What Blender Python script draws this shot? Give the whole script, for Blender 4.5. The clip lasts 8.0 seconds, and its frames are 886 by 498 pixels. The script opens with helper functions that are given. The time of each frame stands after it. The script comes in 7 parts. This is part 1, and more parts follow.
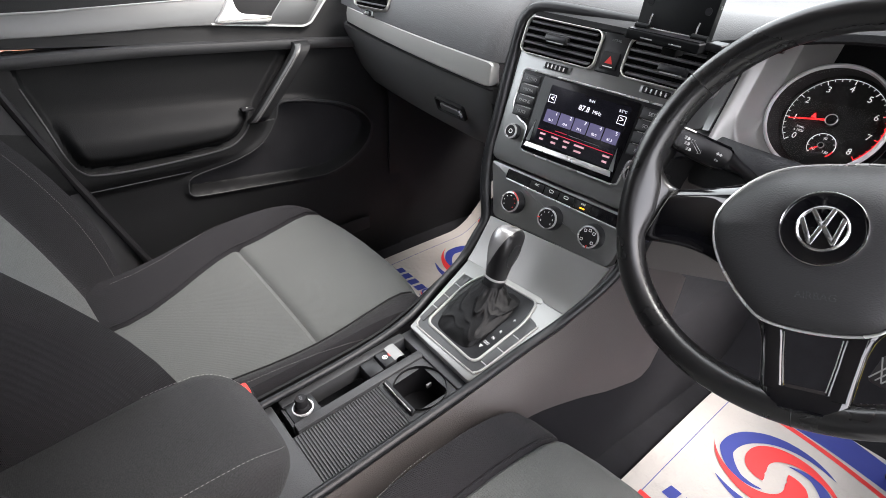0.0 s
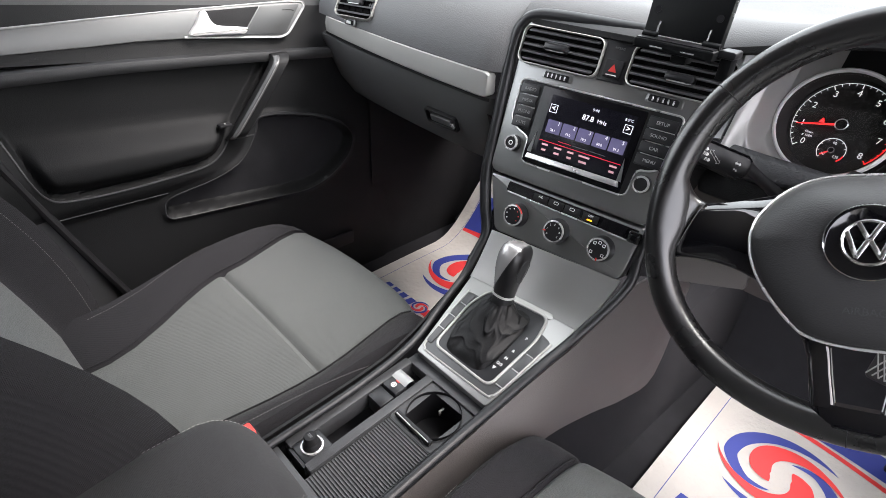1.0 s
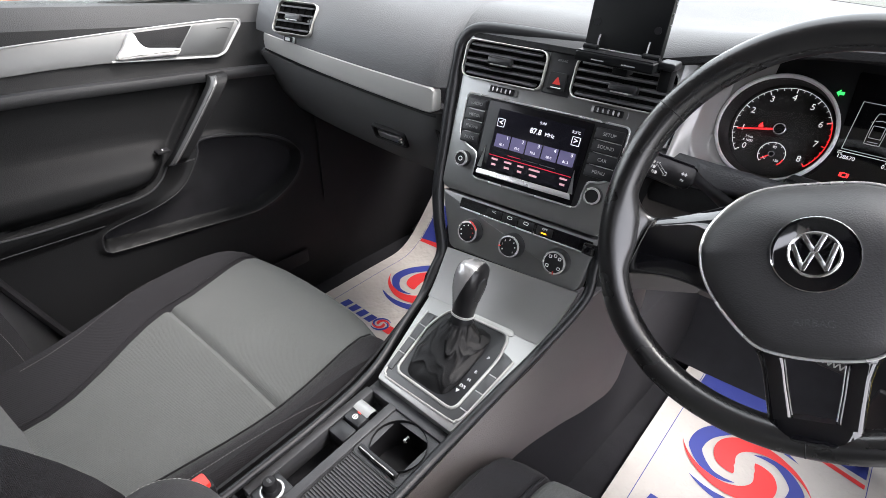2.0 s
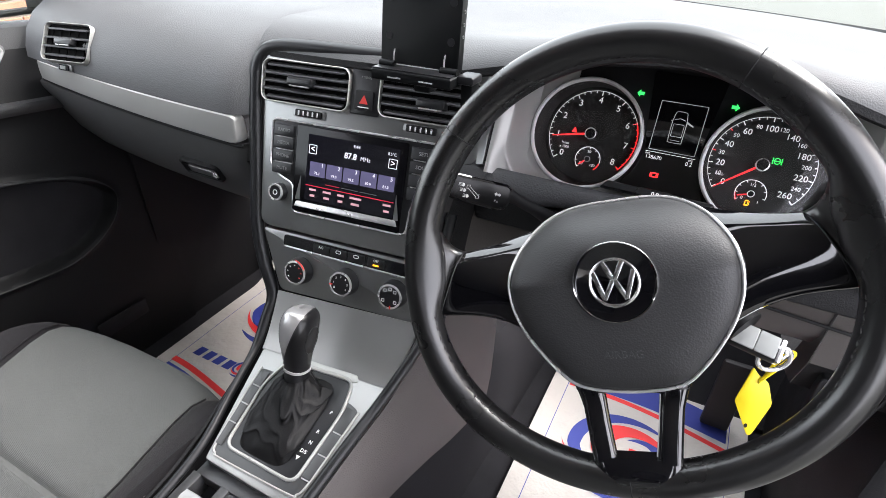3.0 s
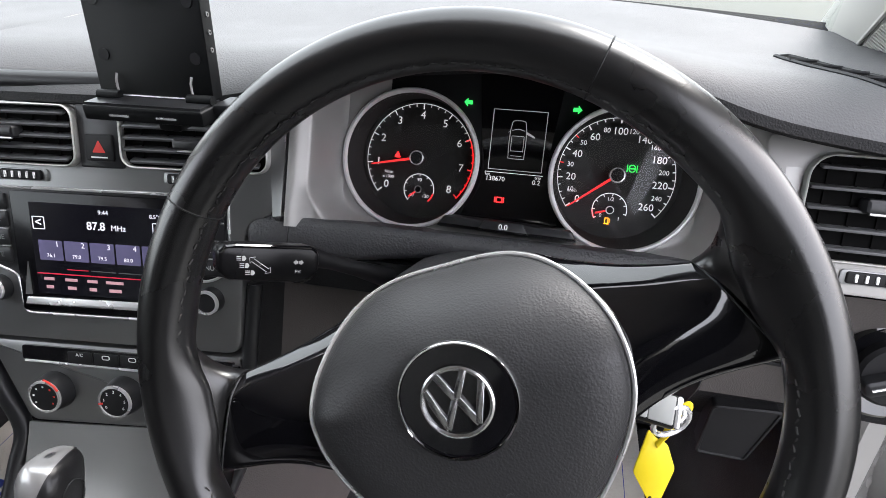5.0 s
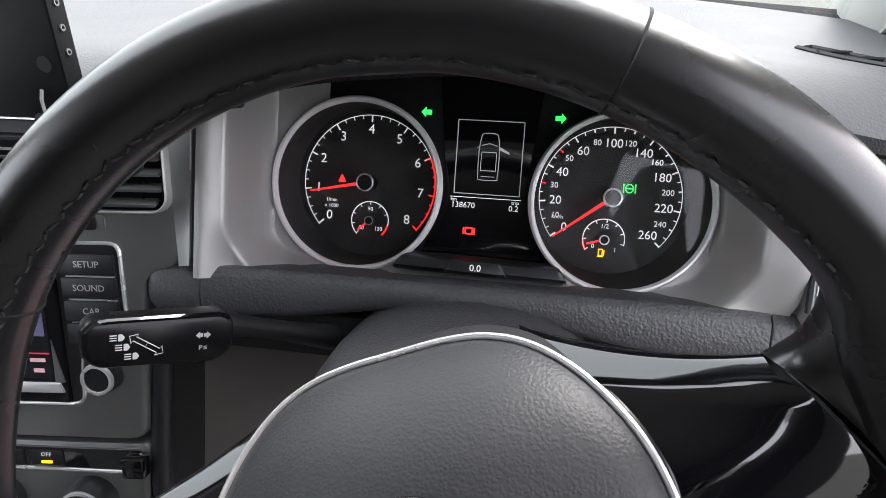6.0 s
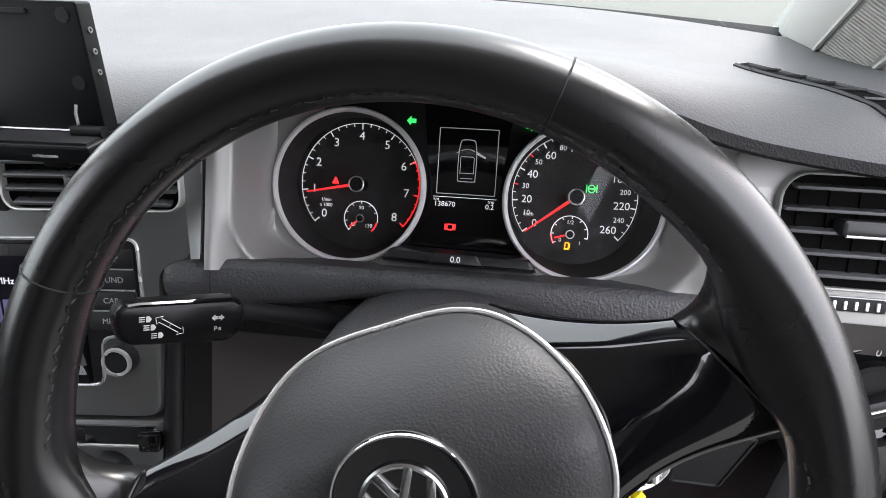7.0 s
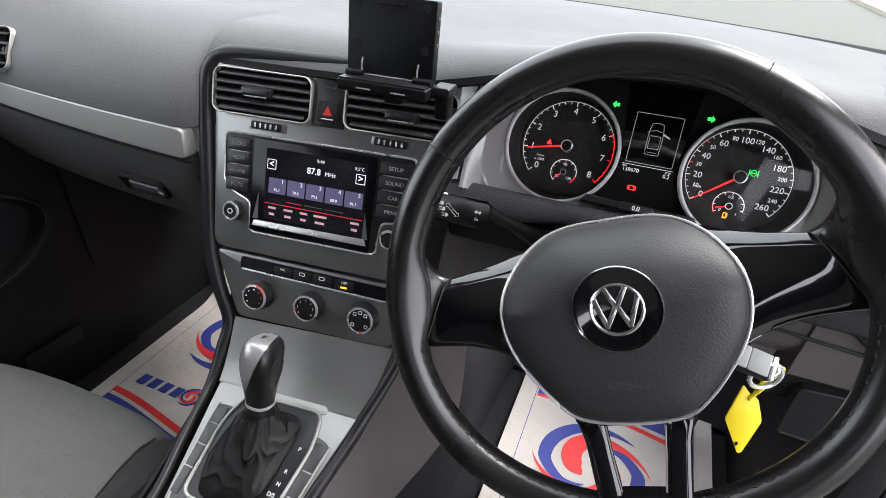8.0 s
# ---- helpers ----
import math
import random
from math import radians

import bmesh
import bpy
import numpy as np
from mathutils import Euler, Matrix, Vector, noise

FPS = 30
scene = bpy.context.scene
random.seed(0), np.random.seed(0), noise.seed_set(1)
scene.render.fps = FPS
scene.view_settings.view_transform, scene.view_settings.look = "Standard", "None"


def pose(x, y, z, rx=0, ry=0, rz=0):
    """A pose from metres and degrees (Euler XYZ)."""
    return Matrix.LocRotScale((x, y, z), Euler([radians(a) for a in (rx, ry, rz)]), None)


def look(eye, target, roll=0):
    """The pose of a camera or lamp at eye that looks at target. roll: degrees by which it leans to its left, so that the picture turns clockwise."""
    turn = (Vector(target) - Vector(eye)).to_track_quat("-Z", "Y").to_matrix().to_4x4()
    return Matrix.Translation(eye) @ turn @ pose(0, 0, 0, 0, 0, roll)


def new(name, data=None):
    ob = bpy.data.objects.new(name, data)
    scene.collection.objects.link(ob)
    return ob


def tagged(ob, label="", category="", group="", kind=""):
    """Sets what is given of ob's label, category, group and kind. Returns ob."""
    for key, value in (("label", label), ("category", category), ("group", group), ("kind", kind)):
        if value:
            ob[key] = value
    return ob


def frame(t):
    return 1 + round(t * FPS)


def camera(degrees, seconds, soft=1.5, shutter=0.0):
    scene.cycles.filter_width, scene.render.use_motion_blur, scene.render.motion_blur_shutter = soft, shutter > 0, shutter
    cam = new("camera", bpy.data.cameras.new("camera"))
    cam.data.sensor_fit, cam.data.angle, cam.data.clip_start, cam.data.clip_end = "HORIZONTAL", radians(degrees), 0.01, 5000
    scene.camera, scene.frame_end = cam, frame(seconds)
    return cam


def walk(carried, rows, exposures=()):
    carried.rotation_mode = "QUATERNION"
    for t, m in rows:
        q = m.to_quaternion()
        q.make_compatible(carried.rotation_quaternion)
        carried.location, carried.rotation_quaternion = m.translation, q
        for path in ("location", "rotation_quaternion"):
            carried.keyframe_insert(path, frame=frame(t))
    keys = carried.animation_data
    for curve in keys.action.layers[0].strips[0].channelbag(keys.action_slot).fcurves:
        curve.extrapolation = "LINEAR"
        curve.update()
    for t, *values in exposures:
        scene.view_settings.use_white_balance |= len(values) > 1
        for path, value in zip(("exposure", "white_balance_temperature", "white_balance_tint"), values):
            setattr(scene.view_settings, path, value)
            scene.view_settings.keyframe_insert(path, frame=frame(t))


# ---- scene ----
cam = camera(79.2, 8.0, soft=0.65)
PATH = [
    (0, (0.438, -0.487, 0.875), (-0.808, 0.615, -0.236), 3.4),
    (0.5, (0.408, -0.504, 0.873), (-0.814, 0.631, -0.232), 3.7),
    (1, (0.372, -0.502, 0.874), (-0.799, 0.693, -0.222), 3.2),
    (1.2, (0.368, -0.496, 0.877), (-0.793, 0.71, -0.217), 2.7),
    (2.3, (0.357, -0.448, 0.889), (-0.644, 0.904, -0.192), 2.2),
    (2.5, (0.363, -0.422, 0.888), (-0.576, 0.975, -0.192), 2.1),
    (3, (0.387, -0.349, 0.895), (-0.372, 1.153, -0.186), 1.5),
    (3.5, (0.393, -0.286, 0.882), (-0.223, 1.291, -0.184), 1.2),
    (4, (0.388, -0.24, 0.872), (-0.084, 1.387, -0.19), 0.8),
    (4.5, (0.382, -0.212, 0.871), (-0.015, 1.435, -0.191), 0.7),
    (5, (0.384, -0.184, 0.866), (0.047, 1.477, -0.195), 0.7),
    (5.2, (0.387, -0.172, 0.862), (0.072, 1.495, -0.197), 0.6),
    (6.3, (0.3722, -0.0709, 0.8381), (0.1644, 1.6193, -0.2107), 0.69),
    (6.5, (0.3727, -0.0712, 0.8422), (0.1799, 1.6174, -0.2119), 0.95),
    (6.9, (0.3811, -0.1130, 0.8574), (0.1956, 1.5790, -0.1927), 0.92),
    (7.3, (0.3864, -0.1766, 0.8748), (0.1870, 1.5153, -0.1730), 1.17),
    (7.5, (0.3724, -0.2156, 0.8776), (0.1316, 1.4772, -0.1599), 2.21),
    (7.7, (0.3603, -0.2537, 0.8878), (-0.0035, 1.4063, -0.1668), 2.45),
    (8, (0.3431, -0.3256, 0.8896), (-0.2478, 1.2636, -0.1712), 3.44),
]
walk(cam, [(t, look(eye, target, roll)) for t, eye, target, roll in PATH], exposures=((0, 2.72, 6560, 16), (2.5, 2.70, 6450, 16), (3.0, 2.70, 6450, 16), (3.5, 2.58, 6450, 16), (4.5, 2.45, 6450, 16), (6.5, 2.47, 6450, 16), (7.5, 2.40, 6450, 16), (8, 2.35, 6450, 16)))

# ---- light ----
world = bpy.data.worlds.new("sky")
scene.world = world
world.use_nodes = True
wn = world.node_tree
sky = wn.nodes.new("ShaderNodeTexSky")
sky.sky_type, sky.sun_disc = "NISHITA", False
sky.sun_elevation, sky.sun_rotation = radians(48), radians(60)
sky.air_density, sky.dust_density = 1.0, 4.0
bg = wn.nodes["Background"]
bg.inputs[1].default_value = 0.12
mixer = wn.nodes.new("ShaderNodeMix")
mixer.data_type = "RGBA"
mixer.inputs[0].default_value = 0.72
mixer.inputs[7].default_value = (9.0, 9.2, 9.4, 1)
wn.links.new(sky.outputs[0], mixer.inputs[6])
wn.links.new(mixer.outputs[2], bg.inputs[0])
sun = new("sun", bpy.data.lights.new("sun", "SUN"))
sun.data.energy, sun.data.angle, sun.data.color = 1.0, radians(25), (1, 0.97, 0.93)
sun.matrix_world = look((3, 3, 6), (0, 0, 0.3))


# ---- materials ----
def material(name, colour, rough=0.5, metal=0.0, grain=0.0, grain_size=0.002, patch=0.12, patch_size=0.06, emit=0.0,
             coat=0.0, kind="noise", colour2=None, specular=0.5, sheen=0.0):
    """A surface with a fine relief and a soft, larger unevenness of tone and gloss."""
    m = bpy.data.materials.new(name)
    m.use_nodes = True
    n, l = m.node_tree.nodes, m.node_tree.links
    b = n["Principled BSDF"]
    b.inputs["Roughness"].default_value, b.inputs["Metallic"].default_value = rough, metal
    b.inputs["Specular IOR Level"].default_value = specular
    b.inputs["Coat Weight"].default_value = coat
    if coat:
        b.inputs["Coat Roughness"].default_value = 0.04
    if sheen:
        b.inputs["Sheen Weight"].default_value, b.inputs["Sheen Roughness"].default_value = sheen, 0.4
    where = n.new("ShaderNodeTexCoord")
    big = n.new("ShaderNodeTexNoise")
    big.inputs["Scale"].default_value, big.inputs["Detail"].default_value = 1 / patch_size, 5
    l.new(where.outputs["Object"], big.inputs["Vector"])
    ramp = n.new("ShaderNodeMix")
    ramp.data_type = "RGBA"
    c2 = colour2 or tuple(min(1, c * (1 + patch)) for c in colour)
    c1 = colour if colour2 else tuple(c * (1 - patch) for c in colour)
    ramp.inputs[6].default_value, ramp.inputs[7].default_value = (*c1, 1), (*c2, 1)
    l.new(big.outputs["Fac"], ramp.inputs[0])
    l.new(ramp.outputs[2], b.inputs["Base Color"])
    gloss = n.new("ShaderNodeMapRange")
    gloss.inputs["To Min"].default_value, gloss.inputs["To Max"].default_value = max(0.02, rough * 0.82), min(1, rough * 1.18)
    l.new(big.outputs["Fac"], gloss.inputs["Value"])
    l.new(gloss.outputs[0], b.inputs["Roughness"])
    if grain:
        if kind == "leather":
            fine = n.new("ShaderNodeTexVoronoi")
            fine.feature = "SMOOTH_F1"
            fine.inputs["Scale"].default_value, fine.inputs["Smoothness"].default_value = 1 / grain_size, 0.35
            out = fine.outputs["Distance"]
            warp = n.new("ShaderNodeTexNoise")
            warp.inputs["Scale"].default_value, warp.inputs["Detail"].default_value = 0.5 / grain_size, 2
            add = n.new("ShaderNodeVectorMath")
            add.operation = "MULTIPLY_ADD"
            add.inputs[1].default_value = (grain_size * 1.2,) * 3
            l.new(where.outputs["Object"], warp.inputs["Vector"])
            l.new(warp.outputs["Color"], add.inputs[0])
            l.new(where.outputs["Object"], add.inputs[2])
            l.new(add.outputs[0], fine.inputs["Vector"])
            soft = n.new("ShaderNodeMapRange")
            soft.inputs["From Max"].default_value = 0.7
            soft.inputs["To Min"].default_value, soft.inputs["To Max"].default_value = 1.0, 0.0
            l.new(out, soft.inputs["Value"])
            out = soft.outputs[0]
        elif kind == "weave":
            waves = []
            for axis in ("X", "Y"):
                w = n.new("ShaderNodeTexWave")
                w.bands_direction = axis
                w.inputs["Scale"].default_value, w.inputs["Distortion"].default_value = 0.32 / grain_size, 1.5
                w.inputs["Detail"].default_value, w.inputs["Detail Scale"].default_value = 2, 3
                l.new(where.outputs["Object"], w.inputs["Vector"])
                waves.append(w)
            mul = n.new("ShaderNodeMath")
            mul.operation = "MULTIPLY"
            l.new(waves[0].outputs["Fac"], mul.inputs[0])
            l.new(waves[1].outputs["Fac"], mul.inputs[1])
            out = mul.outputs[0]
            fleck = n.new("ShaderNodeTexNoise")
            fleck.inputs["Scale"].default_value, fleck.inputs["Detail"].default_value = 0.9 / grain_size, 3
            l.new(where.outputs["Object"], fleck.inputs["Vector"])
            tint = n.new("ShaderNodeMix")
            tint.data_type, tint.blend_type = "RGBA", "OVERLAY"
            tint.inputs[0].default_value = 0.85
            l.new(ramp.outputs[2], tint.inputs[6])
            l.new(fleck.outputs["Color"], tint.inputs[7])
            grey = n.new("ShaderNodeRGBToBW")
            l.new(fleck.outputs["Color"], grey.inputs[0])
            l.new(grey.outputs[0], tint.inputs[7])
            l.new(tint.outputs[2], b.inputs["Base Color"])
        elif kind == "carpet":
            fine = n.new("ShaderNodeTexNoise")
            fine.inputs["Scale"].default_value, fine.inputs["Detail"].default_value = 1 / grain_size, 6
            fine.inputs["Roughness"].default_value = 0.8
            l.new(where.outputs["Object"], fine.inputs["Vector"])
            out = fine.outputs["Fac"]
        elif kind == "brushed":
            stretch = n.new("ShaderNodeMapping")
            stretch.inputs["Scale"].default_value = (0.06, 1, 1)
            fine = n.new("ShaderNodeTexNoise")
            fine.inputs["Scale"].default_value, fine.inputs["Detail"].default_value = 1 / grain_size, 3
            l.new(where.outputs["Object"], stretch.inputs["Vector"])
            l.new(stretch.outputs[0], fine.inputs["Vector"])
            out = fine.outputs["Fac"]
        else:
            fine = n.new("ShaderNodeTexNoise")
            fine.inputs["Scale"].default_value, fine.inputs["Detail"].default_value = 1 / grain_size, 3
            l.new(where.outputs["Object"], fine.inputs["Vector"])
            out = fine.outputs["Fac"]
        bump = n.new("ShaderNodeBump")
        bump.inputs["Strength"].default_value, bump.inputs["Distance"].default_value = grain, grain_size * 0.4
        l.new(out, bump.inputs["Height"])
        l.new(bump.outputs[0], b.inputs["Normal"])
    if emit:
        l.new(ramp.outputs[2], b.inputs["Emission Color"])
        b.inputs["Emission Strength"].default_value = emit
    return m


PAD = material("soft dash plastic", (0.096, 0.097, 0.100), 0.6, grain=0.35, grain_size=0.0016, kind="leather", patch=0.06, specular=0.32)
DARK = material("dark grained plastic", (0.0105, 0.0105, 0.0113), 0.6, grain=0.45, grain_size=0.0016, kind="leather", patch=0.1, specular=0.2)
BAR = material("coarse grained plastic", (0.047, 0.047, 0.050), 0.46, grain=0.45, grain_size=0.0022, kind="leather", patch=0.1)
GLOVE = material("soft glovebox plastic", (0.075, 0.076, 0.077), 0.6, grain=0.35, grain_size=0.0016, kind="leather", patch=0.06, specular=0.25)
RAIL = material("satin black plastic", (0.015, 0.0155, 0.017), 0.34, grain=0.1, grain_size=0.001, patch=0.1, specular=0.35)
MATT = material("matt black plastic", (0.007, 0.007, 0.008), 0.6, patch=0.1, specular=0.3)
TAUPE = material("brown grey plastic", (0.078, 0.069, 0.066), 0.6, grain=0.3, grain_size=0.0016, kind="leather", patch=0.08)
FASCIA = material("graphite satin paint", (0.27, 0.274, 0.273), 0.38, 0.82, grain=0.05, grain_size=0.0008, patch=0.05)
SILVER = material("silver satin paint", (0.42, 0.412, 0.402), 0.44, 0.45, grain=0.05, grain_size=0.0008, patch=0.04)
STRIP = material("brushed silver trim", (0.41, 0.41, 0.393), 0.48, 0.5, grain=0.1, grain_size=0.001, kind="brushed", patch=0.04)
PLATE = material("brushed silver plate", (0.31, 0.31, 0.303), 0.36, 0.65, grain=0.08, grain_size=0.001, kind="brushed", patch=0.06)
GRAPHITE = material("graphite button plastic", (0.065, 0.067, 0.068), 0.38, 0.3, patch=0.06)
LEVER = material("satin lever metal", (0.38, 0.38, 0.38), 0.24, 0.5, patch=0.05)
GRIP = material("smooth grip leather", (0.010, 0.010, 0.011), 0.30, grain=0.06, grain_size=0.0012, kind="leather", patch=0.2)
KEYGREY = material("pale grey key plastic", (0.27, 0.28, 0.27), 0.4)
DECK = material("grey console plastic", (0.038, 0.039, 0.041), 0.45, grain=0.25, grain_size=0.0014, kind="leather", patch=0.08)
EDGE = material("dark trim edge", (0.032, 0.033, 0.035), 0.4, patch=0.1)
SLAT = material("satin slat plastic", (0.060, 0.061, 0.064), 0.40, patch=0.1)
BEZEL = material("display bezel", (0.004, 0.004, 0.005), 0.16, patch=0.1, specular=0.22)
FACE = material("dial face", (0.017, 0.0165, 0.0165), 0.7, patch=0.04)
PULL = material("satin silver handle", (0.68, 0.68, 0.67), 0.3, 0.45, patch=0.03)
DOORTRIM = material("silver door trim", (0.135, 0.138, 0.138), 0.42, 0.35, grain=0.08, grain_size=0.001, kind="brushed", patch=0.04)
# shade inside the air ducts, set as a near-black colour
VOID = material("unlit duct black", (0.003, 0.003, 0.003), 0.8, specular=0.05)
HOLDER = material("matt holder plastic", (0.004, 0.0045, 0.005), 0.5, grain=0.1, grain_size=0.001, specular=0.16)
CHROME = material("satin chrome", (0.84, 0.84, 0.84), 0.27, 0.72, patch=0.03)
RINGS = material("polished ring", (0.92, 0.92, 0.92), 0.30, 0.25, patch=0.02)
MIRROR = material("bright chrome", (0.88, 0.88, 0.88), 0.06, 1.0, patch=0.02)
PIANO = material("gloss black plastic", (0.004, 0.004, 0.005), 0.05, coat=0.7, patch=0.1, specular=0.6)
LEATHER = material("worn black leather", (0.0062, 0.0062, 0.0065), 0.28, grain=0.02, grain_size=0.0014, kind="leather", patch=0.15, patch_size=0.05, specular=0.78)
AIRBAG = material("grained airbag cover", (0.022, 0.022, 0.023), 0.48, grain=0.24, grain_size=0.0015, kind="leather", patch=0.08)
BOOT = material("soft boot leather", (0.0040, 0.0040, 0.0044), 0.46, grain=0.25, grain_size=0.0012, kind="leather", patch=0.2, specular=0.25)
CLOTH = material("black seat cloth", (0.0165, 0.016, 0.0175), 0.9, grain=0.8, grain_size=0.0012, kind="weave", patch=0.15, sheen=0.06, specular=0.15)
ARMCLOTH = material("dark armrest cloth", (0.030, 0.030, 0.031), 0.85, grain=0.5, grain_size=0.0012, kind="weave", patch=0.1, sheen=0.06, specular=0.2)
GREY_CLOTH = material("grey seat cloth", (0.088, 0.092, 0.089), 0.92, grain=0.8, grain_size=0.0013, kind="weave", patch=0.12, sheen=0.1, specular=0.2)
THREAD = material("grey thread", (0.22, 0.215, 0.21), 0.8)
DARK_THREAD = material("dark thread", (0.022, 0.021, 0.021), 0.8)
CARPET = material("black carpet", (0.018, 0.018, 0.020), 0.97, grain=1.0, grain_size=0.0022, kind="carpet", patch=0.35, patch_size=0.04, specular=0.15)
PAPER = material("cream paper", (0.52, 0.495, 0.45), 0.75, grain=0.5, grain_size=0.02, patch=0.1, patch_size=0.15)
BLUE = material("blue print", (0.028, 0.045, 0.26), 0.65, patch=0.1)
RED = material("red print", (0.72, 0.035, 0.035), 0.65, patch=0.1)
YELLOW = material("yellow plastic tag", (0.85, 0.66, 0.012), 0.42, grain=0.1, grain_size=0.004)
RED_BUTTON = material("red plastic", (0.7, 0.03, 0.02), 0.35)
WHITE = material("white print", (0.78, 0.78, 0.78), 0.6)
PRINT = material("grey white print", (0.38, 0.38, 0.38), 0.6)
STALK = material("satin stalk plastic", (0.004, 0.004, 0.0045), 0.28, grain=0.05, grain_size=0.001, specular=0.25)
LIT = material("white dial print", (0.8, 0.8, 0.8), 0.6, emit=0.12, patch=0.02)
LINE = material("grey display line", (0.5, 0.5, 0.5), 0.6, emit=0.06, patch=0.02)
LIT_RED = material("red lamp", (1.0, 0.02, 0.02), 0.5, emit=0.6, patch=0.02)
DIM_RED = material("unlit red print", (0.55, 0.03, 0.025), 0.5, patch=0.05)
CAP = material("polished cap", (0.62, 0.62, 0.62), 0.24, 1.0, patch=0.03)
NEEDLE = material("red needle", (0.95, 0.03, 0.03), 0.5, emit=0.2, patch=0.02)
LIT_GREEN = material("green lamp", (0.02, 0.75, 0.1), 0.5, emit=0.35, patch=0.02)
LIT_AMBER = material("amber lamp", (1.0, 0.35, 0.01), 0.5, emit=0.5, patch=0.02)
SCREEN = material("dark display", (0.006, 0.006, 0.009), 0.12, emit=0.05, patch=0.02)
TILE_GLOW = material("violet display tile", (0.075, 0.07, 0.13), 0.2, emit=0.17, patch=0.25, patch_size=0.02)
PINK_GLOW = material("pink display text", (0.6, 0.34, 0.37), 0.3, emit=0.08, patch=0.02)
RED_GLOW = material("red display line", (0.6, 0.02, 0.05), 0.3, emit=0.12, patch=0.02)
WHITE_GLOW = material("white display text", (0.7, 0.7, 0.75), 0.3, emit=0.15, patch=0.02)
PADDED = material("padded door vinyl", (0.0042, 0.0045, 0.0049), 0.6, grain=0.2, grain_size=0.0016, kind="leather", patch=0.08, specular=0.15)
LEDGED = material("grained ledge plastic", (0.024, 0.0245, 0.026), 0.5, grain=0.25, grain_size=0.0015, kind="leather", patch=0.08, specular=0.3)
BORDER = material("satin silver border", (0.38, 0.385, 0.385), 0.42, 0.3, patch=0.03)
DOORCARD = material("moulded door plastic", (0.0075, 0.0078, 0.0083), 0.54, grain=0.25, grain_size=0.0015, kind="leather", patch=0.08, specular=0.2)
PALE = material("pale pillar plastic", (0.42, 0.42, 0.395), 0.7, grain=0.2, grain_size=0.0015, patch=0.05)
HEAD = material("headliner cloth", (0.5, 0.49, 0.46), 0.95, grain=0.3, grain_size=0.001, kind="weave")
PAINT = material("white car paint", (0.25, 0.245, 0.235), 0.25, coat=0.6, patch=0.05)
RUBBER = material("black rubber", (0.02, 0.02, 0.02), 0.65)
CONCRETE = material("yard concrete", (0.075, 0.077, 0.068), 0.9, grain=0.6, grain_size=0.01, patch=0.25, patch_size=0.7)
PAVING = material("pale paving", (0.26, 0.24, 0.19), 0.9, grain=0.5, grain_size=0.01, patch=0.2, patch_size=0.5)
BRICK = material("orange brick", (0.40, 0.19, 0.12), 0.9, grain=0.5, grain_size=0.006, patch=0.3, patch_size=0.12)
MORTAR = material("mortar", (0.42, 0.40, 0.36), 0.95, grain=0.5, grain_size=0.006)


def glass(name, tint=(1, 1, 1), rough=0.0, shine_part=0.06):
    m = bpy.data.materials.new(name)
    m.use_nodes = True
    n, l = m.node_tree.nodes, m.node_tree.links
    n.remove(n["Principled BSDF"])
    clear, shine, mix = n.new("ShaderNodeBsdfTransparent"), n.new("ShaderNodeBsdfGlossy"), n.new("ShaderNodeMixShader")
    clear.inputs[0].default_value = (*tint, 1)
    shine.inputs["Roughness"].default_value = rough
    mix.inputs[0].default_value = shine_part
    l.new(clear.outputs[0], mix.inputs[1])
    l.new(shine.outputs[0], mix.inputs[2])
    l.new(mix.outputs[0], n["Material Output"].inputs[0])
    return m


GLASS = glass("window glass", (0.93, 0.96, 0.94))
COVER = glass("clear cover", (0.97, 0.97, 0.97), 0.02, 0.014)


# ---- building helpers ----
def base(name, x, y, z, label="", category="", group="", kind=""):
    e = new(name)
    e.location = (x, y, z)
    e.empty_display_size = 0.02
    return tagged(e, label, category, group, kind)


def part(name, bm, mat, parent=None, label="", smooth=True, m=None):
    """Links a bmesh as one mesh object, under a thing or a part."""
    if m is not None:
        bm.transform(m)
    bmesh.ops.recalc_face_normals(bm, faces=bm.faces[:])
    me = bpy.data.meshes.new(name)
    bm.to_mesh(me)
    bm.free()
    me.materials.append(mat)
    if smooth:
        me.shade_smooth()
        me.set_sharp_from_angle(angle=radians(38))
    ob = new(name, me)
    if parent is not None:
        ob.parent = parent
        if parent.data is None:
            ob.matrix_parent_inverse = Matrix.Translation(-parent.location)
    if label:
        ob["label"] = label
    return ob


def grid_faces(bm, rows, close_u=False, close_v=False):
    """A sheet through rows of points."""
    vs = [[bm.verts.new(p) for p in r] for r in rows]
    nu, nv = len(vs), len(vs[0])
    for i in range(nu if close_u else nu - 1):
        for j in range(nv if close_v else nv - 1):
            a, b = vs[i], vs[(i + 1) % nu]
            k = (j + 1) % nv
            bm.faces.new((a[j], b[j], b[k], a[k]))
    return vs


def loft(rows, close_v=False, caps=False, close_u=False):
    bm = bmesh.new()
    vs = grid_faces(bm, rows, close_u, close_v)
    if caps:
        bm.faces.new(vs[0])
        bm.faces.new(vs[-1][::-1])
    return bm


def shell(rows, thick):
    """A sheet given a real thickness along its normals."""
    bm = loft(rows)
    bmesh.ops.recalc_face_normals(bm, faces=bm.faces[:])
    bmesh.ops.solidify(bm, geom=bm.faces[:] + bm.edges[:] + bm.verts[:], thickness=thick)
    return bm


